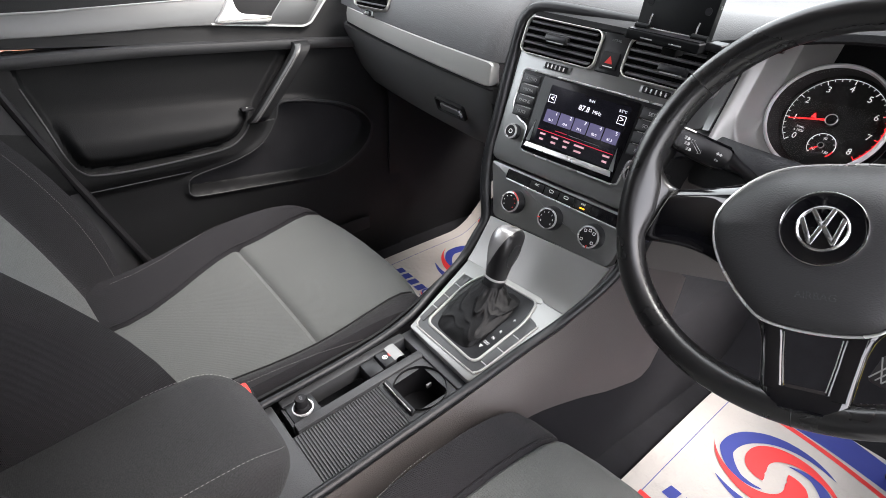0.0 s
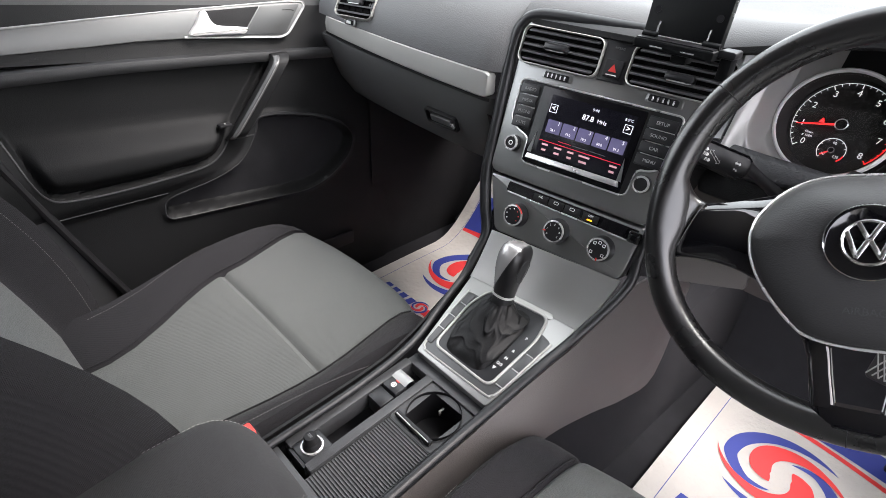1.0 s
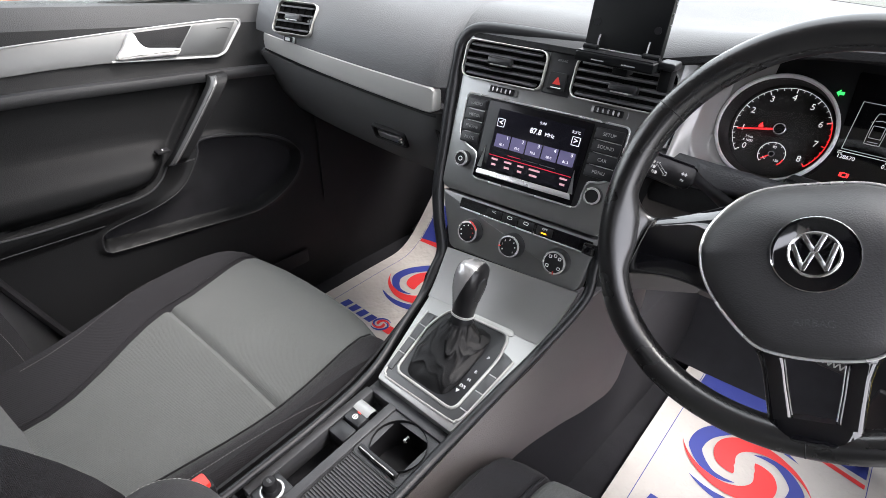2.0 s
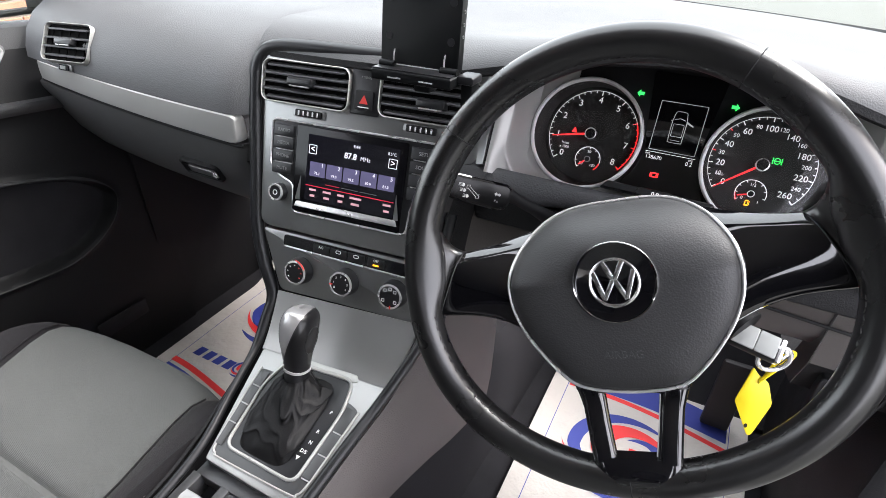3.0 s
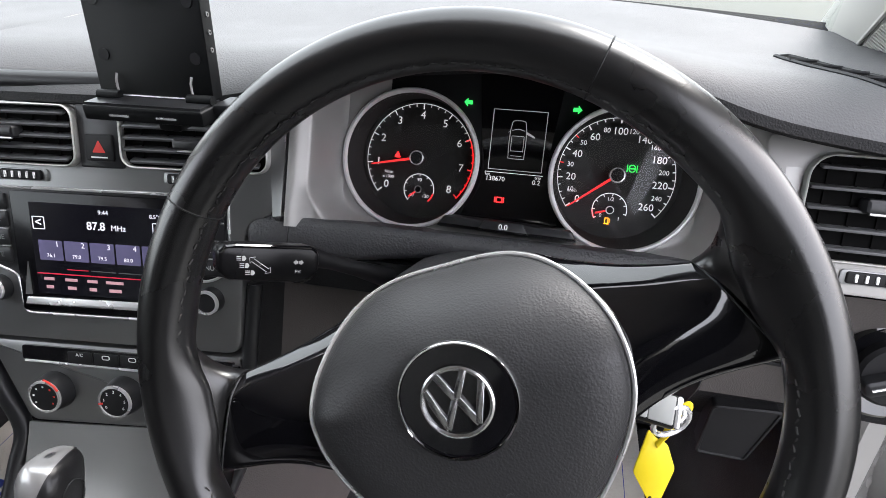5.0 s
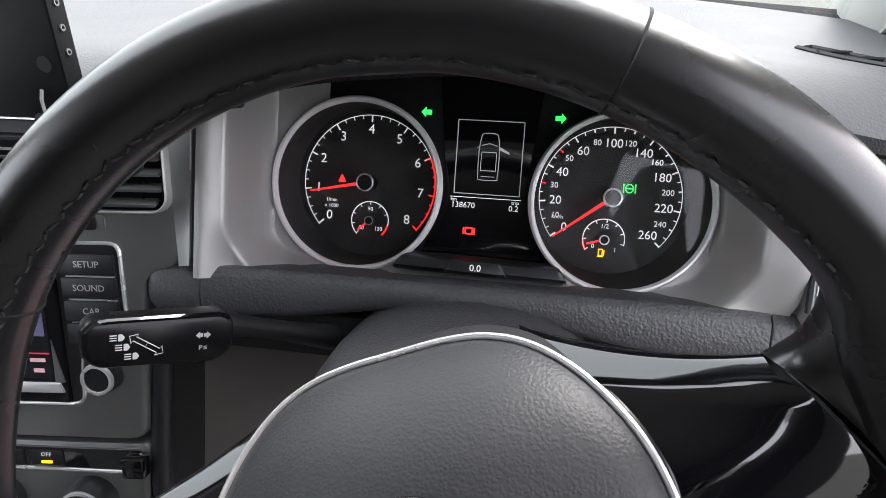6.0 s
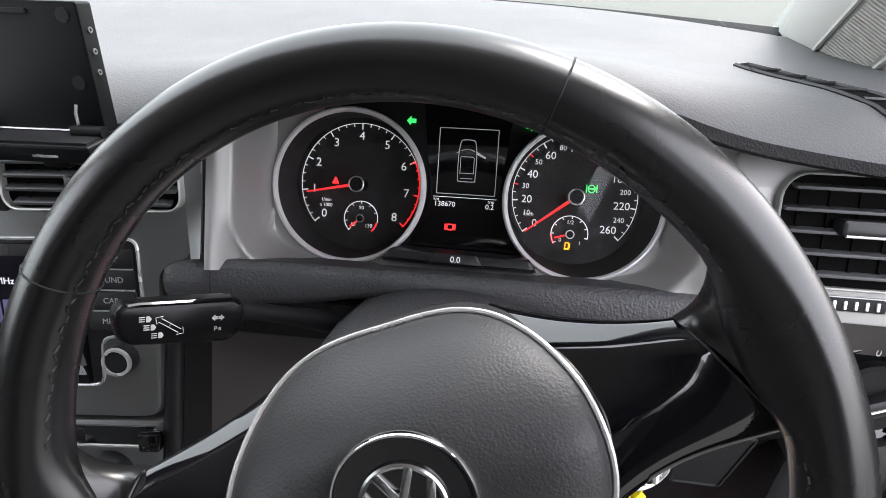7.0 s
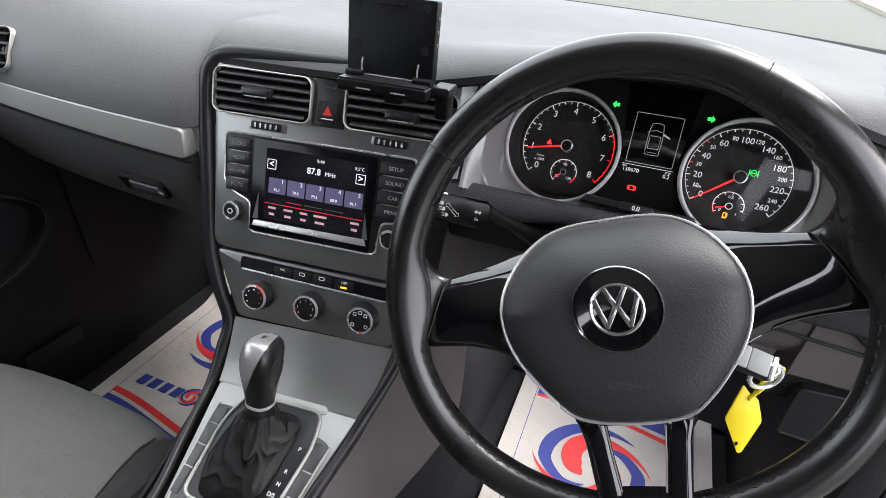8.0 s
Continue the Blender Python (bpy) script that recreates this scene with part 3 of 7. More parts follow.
def bar_piece(x0, x1, r0, r1):
    """A length of the bar: a plain chamfer along its top, a grained front and a rounded lower edge."""
    rows, n = [], max(8, int((x1 - x0) / 0.006))
    for x in [x0 + r0 * k / 4 for k in range(4)] + list(np.linspace(x0 + r0, x1 - r1, n)) + [x1 - r1 * (3 - k) / 4 for k in range(4)]:
        e0, e1 = min(1.0, (x - x0) / r0), min(1.0, (x1 - x) / r1)
        back0, back1 = r0 * (1 - math.sqrt(1 - (1 - e0) ** 2)), r1 * (1 - math.sqrt(1 - (1 - e1) ** 2))
        k, low, top = back0 + back1, table_of(BAR_LOW, x), -0.0640 - 0.004 * step(0.19, 0.25, x)
        f = 0.0015 + 0.0110 * step(-0.130, -0.200, x) - 0.3 * k
        top, low = top - 0.8 * back0, low + 0.8 * back0
        rows.append([(x, top, -0.02), (x, top, 0.0395 + f), (x, top - 0.0010, 0.0412 + f), (x, top - 0.0062, 0.0442 + f), (x, top - 0.0078, 0.0450 + f),
                     (x, lerp(top, low, 0.55), 0.0452 + f), (x, low + 0.0055, 0.0440 + f), (x, low + 0.0022, 0.0415 + f), (x, low + 0.0004, 0.0370 + f), (x, low, 0.0300 + f), (x, low + 0.002, -0.02)])
    return loft(rows, close_v=True, caps=True)


part("bar", bar_piece(-0.1855, 0.1862, 0.0012, 0.0012), BAR, dash, "coarse grained bar", m=CLUSTER)
part("bar_end", bar_piece(-0.2260, -0.1863, 0.0120, 0.0012), BAR, dash, m=CLUSTER)
part("bar_end", bar_piece(0.1870, 0.2500, 0.0012, 0.0030), BAR, dash, m=CLUSTER)
part("bar_under", slab(round_poly([(-0.215, -0.095), (0.255, -0.095), (0.25, -0.13), (-0.20, -0.13)], 0.004), -0.05, 0.022, 0.004), DARK, dash, m=CLUSTER)

# graphite fascia of the centre stack, upper and lower plate
upper = round_poly([(-0.155, 0.046), (0.156, 0.052), (0.155, -0.053), (0.128, -0.060), (0.122, -0.130), (0.118, -0.188), (-0.147, -0.188)], 0.016)
lower = round_poly([(-0.145, -0.1905), (0.119, -0.1905), (0.112, -0.262), (0.106, -0.274), (-0.108, -0.279)], 0.010)
part("stack_fascia", slab(upper, -0.03, 0, 0.004), FASCIA, dash, "graphite centre fascia", m=STACK)
part("climate_fascia", slab(lower, -0.03, -0.001, 0.006), FASCIA, dash, m=STACK)
# cheek of the stack on the driver's side
rows = []
for x, y in ((0.140, -0.092), (0.131, -0.098), (0.125, -0.130), (0.121, -0.188), (0.115, -0.262)):
    p = STACK @ Vector((x, y, -0.004))
    rows.append([p, p + Vector((0.006, 0.008, 0)), Vector((p.x + 0.022, p.y + 0.030, p.z - 0.004)), Vector((0.246, 0.238, p.z - 0.01)), Vector((0.252, 0.40, p.z - 0.03))])
part("stack_cheek", loft([row[:3] for row in rows]), DARK, dash)
part("cheek_panel", loft([row[2:] for row in rows]), TAUPE, dash, "brown-grey panel beside the centre stack")
edge = [STACK @ Vector((x, y, -0.005)) for x, y in ((0.20, 0.062), (0.12, 0.057), (0.0, 0.055), (-0.10, 0.054), (-0.145, 0.050), (-0.163, 0.036), (-0.169, 0.012), (-0.166, -0.05), (-0.160, -0.12), (-0.154, -0.19), (-0.140, -0.24), (-0.121, -0.288))]
edge = [tuple(p) for p in edge] + [(-0.106, 0.066, 0.388), (-0.099, 0.034, 0.363), (-0.091, 0.0, 0.3515)]
line = curve(edge, 6, False)
part("stack_frame", tube(line, [0.0095 if k < len(line) - 22 else lerp(0.0095, 0.0052, (k - len(line) + 22) / 21) for k in range(len(line))], n=12), RAIL, dash, "satin black frame round the centre stack")


# ---- air vents ----
def vent(m, w, h, slats, label, tab=(0.0, 0.0), r=0.012, chrome=True, lay=-62):
    """An air vent with a solid backing coloured like an unlit duct, slats, a sliding tab and a bright frame."""
    o = m.translation
    v = base("air_vent", o.x, o.y, o.z, label, "air vent", "dashboard air vents")
    outer, inner = rr(-w / 2, w / 2, -h / 2, h / 2, r), rr(-w / 2 + 0.0018, w / 2 - 0.0018, -h / 2 + 0.0018, h / 2 - 0.0018, r - 0.0018)
    part("frame", frame_of(outer, inner, -0.022, 0.0072, 0.0009), STRIP if chrome else RAIL, v, "thin bright frame" if chrome else "", m=m)
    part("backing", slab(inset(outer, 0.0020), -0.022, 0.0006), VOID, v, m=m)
    for i in range(slats):
        y = lerp(-h / 2, h / 2, (i + 0.75) / (slats + 0.4))
        cut = 0.0035 + (0.005 if i in (0, slats - 1) else 0)
        sl = slab(rr(-w / 2 + cut, w / 2 - cut, -0.0045, 0.0045, 0.0016, 2), -0.0011, 0.0011, 0.0007)
        sl.transform(m @ Matrix.Translation((0, y, 0.0028)) @ Matrix.Rotation(radians(lay), 4, "X"))
        part("slat", sl, SLAT, v)
    # fins take the duct's shade as their colour too
    for k in range(-2, 3):
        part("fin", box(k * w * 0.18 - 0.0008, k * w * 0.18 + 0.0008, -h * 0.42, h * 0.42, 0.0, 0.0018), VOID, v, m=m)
    tab_body = slab(rr(-0.019, 0.019, -0.0055, 0.0055, 0.003), 0.002, 0.013, 0.003)
    t = part("tab", tab_body, RAIL, v, m=m @ at(tab[0], tab[1]))
    part("tab_edge", tube([(-0.015, -0.0055, 0.0105), (0.015, -0.0055, 0.0105)], 0.0011, n=6), CHROME, t, m=m @ at(tab[0], tab[1]))
    return v


def thumbwheel(m, w=0.040):
    o = m.translation
    t = base("vent_thumbwheel", o.x, o.y, o.z, "ridged black thumbwheel under an air vent", "thumbwheel", "vent thumbwheels")
    part("surround", slab(rr(-w / 2 - 0.004, w / 2 + 0.006, -0.0055, 0.0055, 0.003), -0.002, 0.0008, 0.0004), FASCIA, t, m=m)
    part("wheel", slab(rr(-w / 2, w / 2, -0.0045, 0.0045, 0.002), 0, 0.003, 0.001), MATT, t, m=m)
    for k in range(5):
        x = lerp(-w / 2 + 0.006, w / 2 - 0.006, k / 4)
        part("ridge", box(x - 0.0011, x + 0.0011, -0.003, 0.003, 0.002, 0.0042, 0.0004, 1), CHROME, t, m=m)
    return t


vent(STACK @ at(-0.0865, 0.0085, 0.0012), 0.131, 0.054, 5, "black slatted centre air vent in a bright frame", (-0.004, 0.002))
vent(STACK @ at(0.0865, 0.0105, 0.0012), 0.133, 0.054, 5, "black slatted centre air vent behind the phone holder", (0.004, -0.004))
thumbwheel(STACK @ at(-0.080, -0.0275, 0.0004))
thumbwheel(STACK @ at(0.079, -0.0245, 0.0004))
vent(plane_frame(-0.579, 0.1745, 0.692, 9, 27) @ at(0.0175, 0.0005, 0.0030) @ Matrix.Rotation(radians(-4), 4, "Y") @ Matrix.Rotation(radians(-4), 4, "X"), 0.107, 0.062, 4, "black slatted side air vent in the passenger dash", (0, 0))
thumbwheel(plane_frame(-0.576, 0.1635, 0.6570, 5, 14), 0.022)
RVENT = plane_frame(0.622, 0.213, 0.6875, 0, 22)
vent(RVENT, 0.106, 0.078, 5, "black slatted side air vent beside the instruments", (0.004, 0.004), r=0.018, lay=-74)
thumbwheel(RVENT @ at(0.008, -0.0490, 0.0), 0.040)
surround = base("vent_surround", 0.63, 0.24, 0.62, "pale silver surround of the driver's side vent", "trim panel")
part("panel", slab(round_poly([(-0.082, 0.050), (0.080, 0.044), (0.088, -0.058), (0.078, -0.064), (-0.064, -0.062)], 0.008), -0.02, -0.0005, 0.002), SILVER, surround, m=RVENT)

# hazard switch between the vents
hz = base("hazard_switch", 0, 0.19, 0.69, "black hazard warning switch with a red triangle", "switch")
part("panel", slab(rr(-0.0205, 0.0195, -0.018, 0.038, 0.002), -0.004, 0.003, 0.001), RAIL, hz, m=STACK)
part("button", slab(rr(-0.0135, 0.0125, -0.012, 0.0115, 0.002), 0.002, 0.0052, 0.0012), MATT, hz, m=STACK)
tri = [(-0.0065, -0.0045), (0.0055, -0.0045), (-0.0005, 0.0062)]
part("triangle", slab(round_poly(tri, 0.001), 0.0052, 0.0056), DIM_RED, hz, "red triangle", m=STACK)
part("line", box(-0.008, 0.007, -0.0092, -0.0080, 0.005, 0.0056), WHITE, hz, m=STACK)
part("mark", words("AIRBAG", 0.0042, -0.0005, 0.027, 0.0032), FASCIA, hz, m=STACK)

# ---- radio ----
radio = base("car_radio", 0, 0.165, 0.60, "dark touchscreen car radio showing a station list", "car radio")
unit = round_poly([(-0.134, -0.040), (0.113, -0.038), (0.113, -0.104), (0.096, -0.116), (0.078, -0.118), (0.075, -0.158), (-0.094, -0.160), (-0.096, -0.122), (-0.118, -0.114), (-0.134, -0.102)], 0.008)
part("body", slab(unit, -0.01, 0.0015, 0.001), RAIL, radio, m=STACK)
part("bright_line", tube([(x, y, 0.0014) for x, y in unit], 0.0014, True, 6), CHROME, radio, "thin bright surround", m=STACK)
SX0, SX1, SY0, SY1 = -0.0945, 0.0665, -0.157, -0.0425
part("bezel", slab(rr(SX0, SX1, SY0, SY1, 0.003), 0.0, 0.0028, 0.0006), BEZEL, radio, m=STACK)
part("display", slab(rr(-0.076, 0.056, -0.139, -0.052, 0.001), 0.0028, 0.0032), SCREEN, radio, m=STACK)
part("lower_lip", slab(round_poly([(-0.088, -0.1430), (0.060, -0.1410), (0.063, -0.149), (-0.091, -0.151)], 0.001), 0.002, 0.0045, 0.0012), CHROME, radio, m=STACK)
for sx in (-0.0865, 0.0605):
    part("side_gleam", slab(round_poly([(sx - 0.0035, -0.141), (sx + 0.0035, -0.141), (sx + (0.0030 if sx < 0 else -0.0030), -0.108)], 0.001), 0.002, 0.0036), FASCIA, radio, m=STACK)
Z = 0.0036
for k in range(5):
    x = -0.0705 + k * 0.0252
    tile = part("station_tile", slab(rr(x, x + 0.0232, -0.106, -0.087, 0.001), 0.0032, 0.0035), TILE_GLOW, radio, m=STACK)
    part("number", words(str(k + 1), 0.0072, x + 0.0185, -0.0905, Z), WHITE_GLOW, tile, m=STACK)
    part("frequency", words(("76.1", "79.0", "79.5", "80.0", "81.3")[k], 0.0050, x + 0.0115, -0.1015, Z), WHITE_GLOW, tile, m=STACK)
part("clock", words("9:44", 0.0058, -0.004, -0.0585, Z), WHITE_GLOW, radio, m=STACK)
part("station", words("87.8", 0.0105, -0.012, -0.0715, Z, bold=0.00015), WHITE_GLOW, radio, m=STACK)
part("unit_text", words("MHz", 0.0075, 0.0095, -0.0722, Z), WHITE_GLOW, radio, m=STACK)
part("temperature", words("8.5\u00b0C", 0.0052, 0.046, -0.0595, Z), WHITE_GLOW, radio, m=STACK)
for x, mark in ((-0.068, "<"), (0.048, ">")):
    part("arrow_key", frame_of(rr(x - 0.006, x + 0.006, -0.077, -0.065, 0.001), rr(x - 0.0052, x + 0.0052, -0.0762, -0.0658, 0.0006), 0.0032, 0.0035), WHITE_GLOW, radio, m=STACK)
    part("arrow", words(mark, 0.011, x, -0.0708, Z, bold=0.0002), WHITE_GLOW, radio, m=STACK)
for x0, x1, mat in ((-0.045, -0.024, RED_GLOW), (-0.021, 0.003, FASCIA), (0.006, 0.030, FASCIA)):
    part("page_line", box(x0, x1, -0.1145, -0.1138, 0.0032, 0.0036), mat, radio, m=STACK)
part("red_line", box(-0.075, 0.055, -0.1195, -0.1186, 0.0032, 0.0036), RED_GLOW, radio, m=STACK)
for x, w in ((-0.064, 0.010), (-0.042, 0.012), (-0.021, 0.010), (0.001, 0.017), (0.046, 0.011)):
    part("menu_mark", box(x - w / 2, x + w / 2, -0.1255, -0.1228, 0.0032, 0.0036), PINK_GLOW, radio, m=STACK)
    part("menu_mark", box(x - w * 0.35, x + w * 0.35, -0.1335, -0.1305, 0.0032, 0.0036), PINK_GLOW, radio, m=STACK)
for side, names in ((-1, ("RADIO", "MEDIA", "PHONE", "MUTE")), (1, ("SETUP", "SOUND", "CAR", "MENU"))):
    for k, name in enumerate(names):
        x0, x1 = ((-0.130, -0.0985) if side < 0 else (0.0705, 0.1095))
        y1 = -0.0455 - k * 0.0168
        key = part("key", slab(rr(x0, x1, y1 - 0.0152, y1, 0.0015), 0, 0.0036, 0.001), RAIL, radio, m=STACK)
        part("lettering", words(name, 0.0064, (x0 + x1) / 2, y1 - 0.0075, 0.0038), PRINT if side > 0 else FASCIA, key, m=STACK)
        if k < 3:
            part("divider", box(x0 + 0.004, x1 - 0.001, y1 - 0.0164, y1 - 0.0156, 0, 0.0032), CHROME, radio, m=STACK)
for x, y in ((-0.117, -0.1365), (0.0925, -0.1345)):
    knob = part("knob", lathe([(0.0125, 0), (0.0120, 0.009), (0.0112, 0.0105)], 32), RAIL, radio, m=STACK @ at(x, y))
    part("knob_ring", lathe([(0.0118, 0.0095), (0.0112, 0.0118), (0.0092, 0.0118), (0.0088, 0.0100)], 32), CHROME, knob, "satin chrome ring", m=STACK @ at(x, y))
    part("knob_face", lathe([(0.0090, 0.0100), (0.0088, 0.0108), (0.0001, 0.0108)], 32), MATT, knob, m=STACK @ at(x, y))
part("power_mark", lathe([(0.0036, 0.0108), (0.0036, 0.0111), (0.0026, 0.0111), (0.0026, 0.0108)], 20), WHITE, radio, m=STACK @ at(-0.117, -0.1365))

# ---- climate control ----
climate = base("climate_panel", 0, 0.12, 0.46, "heating controls with three round knobs and a button row", "climate control")
part("button_slot", slab(round_poly([(-0.104, -0.1945), (0.112, -0.1955), (0.108, -0.2125), (-0.105, -0.2095)], 0.003), -0.004, 0.0008), PIANO, climate, m=STACK)
part("slot_edge", tube([(-0.102, -0.2105, 0.0008), (0.107, -0.2135, 0.0012), (0.1115, -0.1975, 0.0012)], 0.0013, n=6), CHROME, climate, m=STACK)
for k, (x, mark) in enumerate(((-0.044, "A/C"), (-0.017, ""), (0.010, ""), (0.040, "OFF"))):
    b = part("button", slab(rr(x - 0.0125, x + 0.0125, -0.2095, -0.1975, 0.001), 0.0004, 0.0018, 0.0006), MATT, climate, m=STACK)
    if mark:
        part("lettering", words(mark, 0.0046, x, -0.2005, 0.0020), WHITE, b, m=STACK)
    else:
        part("symbol", frame_of(rr(x - 0.004, x + 0.004, -0.2035, -0.199, 0.0018, 3), rr(x - 0.0032, x + 0.0032, -0.2028, -0.1997, 0.0012, 3), 0.0016, 0.0020), WHITE, b, m=STACK)
part("lamp", box(0.036, 0.044, -0.2075, -0.2055, 0.001, 0.0024), LIT_AMBER, climate, "amber lamp", m=STACK)
part("slider", box(0.101, 0.118, -0.2135, -0.1975, 0.0, 0.010, 0.002), PIANO, climate, m=STACK)
for k, (x, y) in enumerate(((-0.074, -0.2405), (-0.002, -0.2395), (0.0705, -0.2385))):
    kn = part("knob", lathe([(0.0195, -0.001), (0.0190, 0.004), (0.0175, 0.012), (0.0165, 0.0145)], 40), RAIL, climate, m=STACK @ at(x, y))
    part("ring", lathe([(0.0168, 0.0135), (0.0166, 0.0158), (0.0146, 0.0162), (0.0142, 0.0150)], 40), CHROME, kn, "satin chrome ring", m=STACK @ at(x, y))
    part("face", lathe([(0.0144, 0.0148), (0.0140, 0.0155), (0.0001, 0.0155)], 40), MATT, kn, m=STACK @ at(x, y))
    for j in range(7):
        a = radians(215 - j * 41.6)
        q = STACK @ at(x, y) @ Matrix.Translation((0.0105 * math.cos(a), 0.0105 * math.sin(a), 0.0156))
        if k == 1:
            part("mark", words(str(j), 0.0042, 0, 0, 0), WHITE, kn, m=q)
        elif k == 0:
            part("mark", box(-0.0008, 0.0008, -0.0008, 0.0008, 0, 0.0003), RED_BUTTON if j > 3 else WHITE, kn, m=q)
        elif j % 2 == 0 or j == 3:
            part("mark", frame_of(rr(-0.0022, 0.0022, -0.0022, 0.0022, 0.0008, 2), rr(-0.0015, 0.0015, -0.0015, 0.0015, 0.0005, 2), 0, 0.0003), WHITE, kn, m=q)
    if k == 0:
        part("pointer", tube([(0.000, 0.017, 0.014), (0.006, 0.0155, 0.0150), (0.011, 0.012, 0.0150), (0.0145, 0.007, 0.0150)], 0.0011, n=6), RED_BUTTON, kn, m=STACK @ at(x, y))
    else:
        part("pointer", box(-0.0165, -0.012, -0.0008, 0.0008, 0.0145, 0.0162), RED_BUTTON, kn, m=STACK @ at(x, y, 0, 10 if k == 1 else 100))

# ---- instrument cluster ----
clu = base("instrument_cluster", 0.355, 0.28, 0.62, "two chrome-ringed black dials round a lit display", "instrument cluster")
DL, DR = (-0.0965, -0.0016), (0.0982, -0.0030)


def bowl(x, y):
    """Depth of the instrument surround: a tub with a rounded rectangular mouth."""
    r = 0.030
    dx, dy = abs(x) - (0.1655 - r), (-0.0635 + r) - y
    d = math.hypot(max(dx, 0), max(dy, 0)) + min(max(dx, dy), 0) - r
    flank = 0.008 * step(0.169, 0.198, x) * step(-0.070, -0.055, y)
    if x < 0:
        flank = (0.008 + 0.012 * step(-0.030, -0.068, y)) * step(0.169, 0.194, -x)
    return lerp(0.041, 0.053, step(-0.068, -0.030, y)) * step(-0.006, 0.010, d) + flank


fas = bmesh.new()
cells = 0.0016
nx, ny = int(0.396 / cells), int(0.16 / cells)
vs = {}
for i in range(nx + 1):
    for j in range(ny + 1):
        x, y = -0.198 + i * cells, -0.072 + j * cells
        near = min(math.hypot(x - DL[0], y - DL[1]), math.hypot(x - DR[0], y - DR[1]))
        vs[i, j] = fas.verts.new((x, y, bowl(x, y) * step(0.0655, 0.0720, near)))
for i in range(nx):
    for j in range(ny):
        x, y = -0.198 + (i + 0.5) * cells, -0.072 + (j + 0.5) * cells
        if math.hypot(x - DL[0], y - DL[1]) < 0.0635 or math.hypot(x - DR[0], y - DR[1]) < 0.0635:
            continue
        if abs(x) < 0.098 and y > -0.0585 or (y > 0.050 and abs(x) < 0.120) or (y > 0.078 and abs(x) > 0.159):
            continue
        fas.faces.new((vs[i, j], vs[i + 1, j], vs[i + 1, j + 1], vs[i, j + 1]))
bmesh.ops.delete(fas, geom=[v for v in fas.verts if not v.link_faces], context="VERTS")
for v in fas.verts:
    if v.co.x < -0.165:
        v.co.x = -0.165 + (v.co.x + 0.165) * 0.70
part("surround", fas, SILVER, clu, "pale silver instrument surround", m=CLUSTER)
for jx in (-0.1895, 0.1985):
    k = math.copysign(0.0025, jx)
    part("joint", tube([(jx, -0.060, 0.0585), (jx, 0.075, 0.0610)], 0.0013, n=6), MATT, clu, m=CLUSTER)
    part("joint_edge", tube([(jx + k, -0.060, 0.0590), (jx + k, 0.075, 0.0615)], 0.0006, n=6), CHROME, clu, m=CLUSTER)
rows = []
for t in np.linspace(0, 1, 8):
    p, q = STACK @ Vector((lerp(0.152, 0.153, t), lerp(0.060, -0.053, t), 0.0008)), CLUSTER @ Vector((-0.1915, lerp(0.075, -0.064, t), 0.0605))
    back = CLUSTER @ Vector((-0.1905, lerp(0.075, -0.064, t), 0.035))
    rows.append([p, p.lerp(q, 0.5), p.lerp(q, 0.9), q, q.lerp(back, 0.1), back])
part("side_panel", loft(rows), FASCIA, clu, "graphite panel beside the radio", m=None)
part("side_panel", slab(round_poly([(0.2015, -0.066), (0.213, -0.066), (0.213, 0.070), (0.2015, 0.070)], 0.001), 0.03, 0.0612), SILVER, clu, m=CLUSTER)
part("backing", slab(rr(-0.175, 0.175, -0.075, 0.10, 0.01), -0.035, -0.0225), MATT, clu, m=CLUSTER)
part("centre_panel", slab(round_poly([(-0.040, 0.085), (0.040, 0.085), (0.030, 0.0), (0.050, -0.062), (-0.050, -0.062), (-0.030, 0.0)], 0.004), -0.024, -0.0215), PIANO, clu, m=CLUSTER)
part("lower_ledge", slab(round_poly([(-0.055, -0.0535), (0.058, -0.0555), (0.064, -0.0655), (-0.062, -0.0635)], 0.002), -0.02, 0.016, 0.003), RAIL, clu, m=CLUSTER @ at(0, 0.004, 0.004))
part("button_raised", slab(round_poly([(-0.018, -0.0535), (0.016, -0.0540), (0.022, -0.0640), (-0.024, -0.0635)], 0.002), 0.010, 0.0185, 0.002), RAIL, clu, m=CLUSTER @ at(0, 0.004, 0.004))
part("button_text", words("0.0", 0.0068, -0.001, -0.0588, 0.0187), LIT, clu, m=CLUSTER @ at(0, 0.004, 0.004))


def dial(cx, cy, fx, fy, m):
    def lean(bm):
        for v in bm.verts:
            k = min(1, max(0, -v.co.z / 0.0212))
            v.co.x, v.co.y = v.co.x + (fx - cx) * k, v.co.y + (fy - cy) * k
        return bm
    ring = part("dial", lean(lathe([(0.0570, -0.0235), (0.0575, -0.0205), (0.0608, -0.004), (0.0618, 0.001)], 72, open_ends=True)), FACE, clu, "black dial", m=m @ at(cx, cy))
    part("chrome_ring", lathe([(0.0612, -0.002), (0.0615, 0.0028), (0.0624, 0.0042), (0.0640, 0.0042), (0.0653, 0.0024), (0.0658, -0.004)], 96), RINGS, ring, "satin chrome ring", m=m @ at(cx, cy))
    part("face", lean(lathe([(0.0585, -0.0222), (0.0585, -0.0212), (0.0001, -0.0212)], 64)), FACE, ring, m=m @ at(cx, cy))
    lens = part("lens", slab(circle(0, 0, 0.0606, 64), -0.0052, -0.0045), COVER, ring, "clear dial cover", m=m @ at(cx, cy))
    lens.visible_shadow = False
    return ring


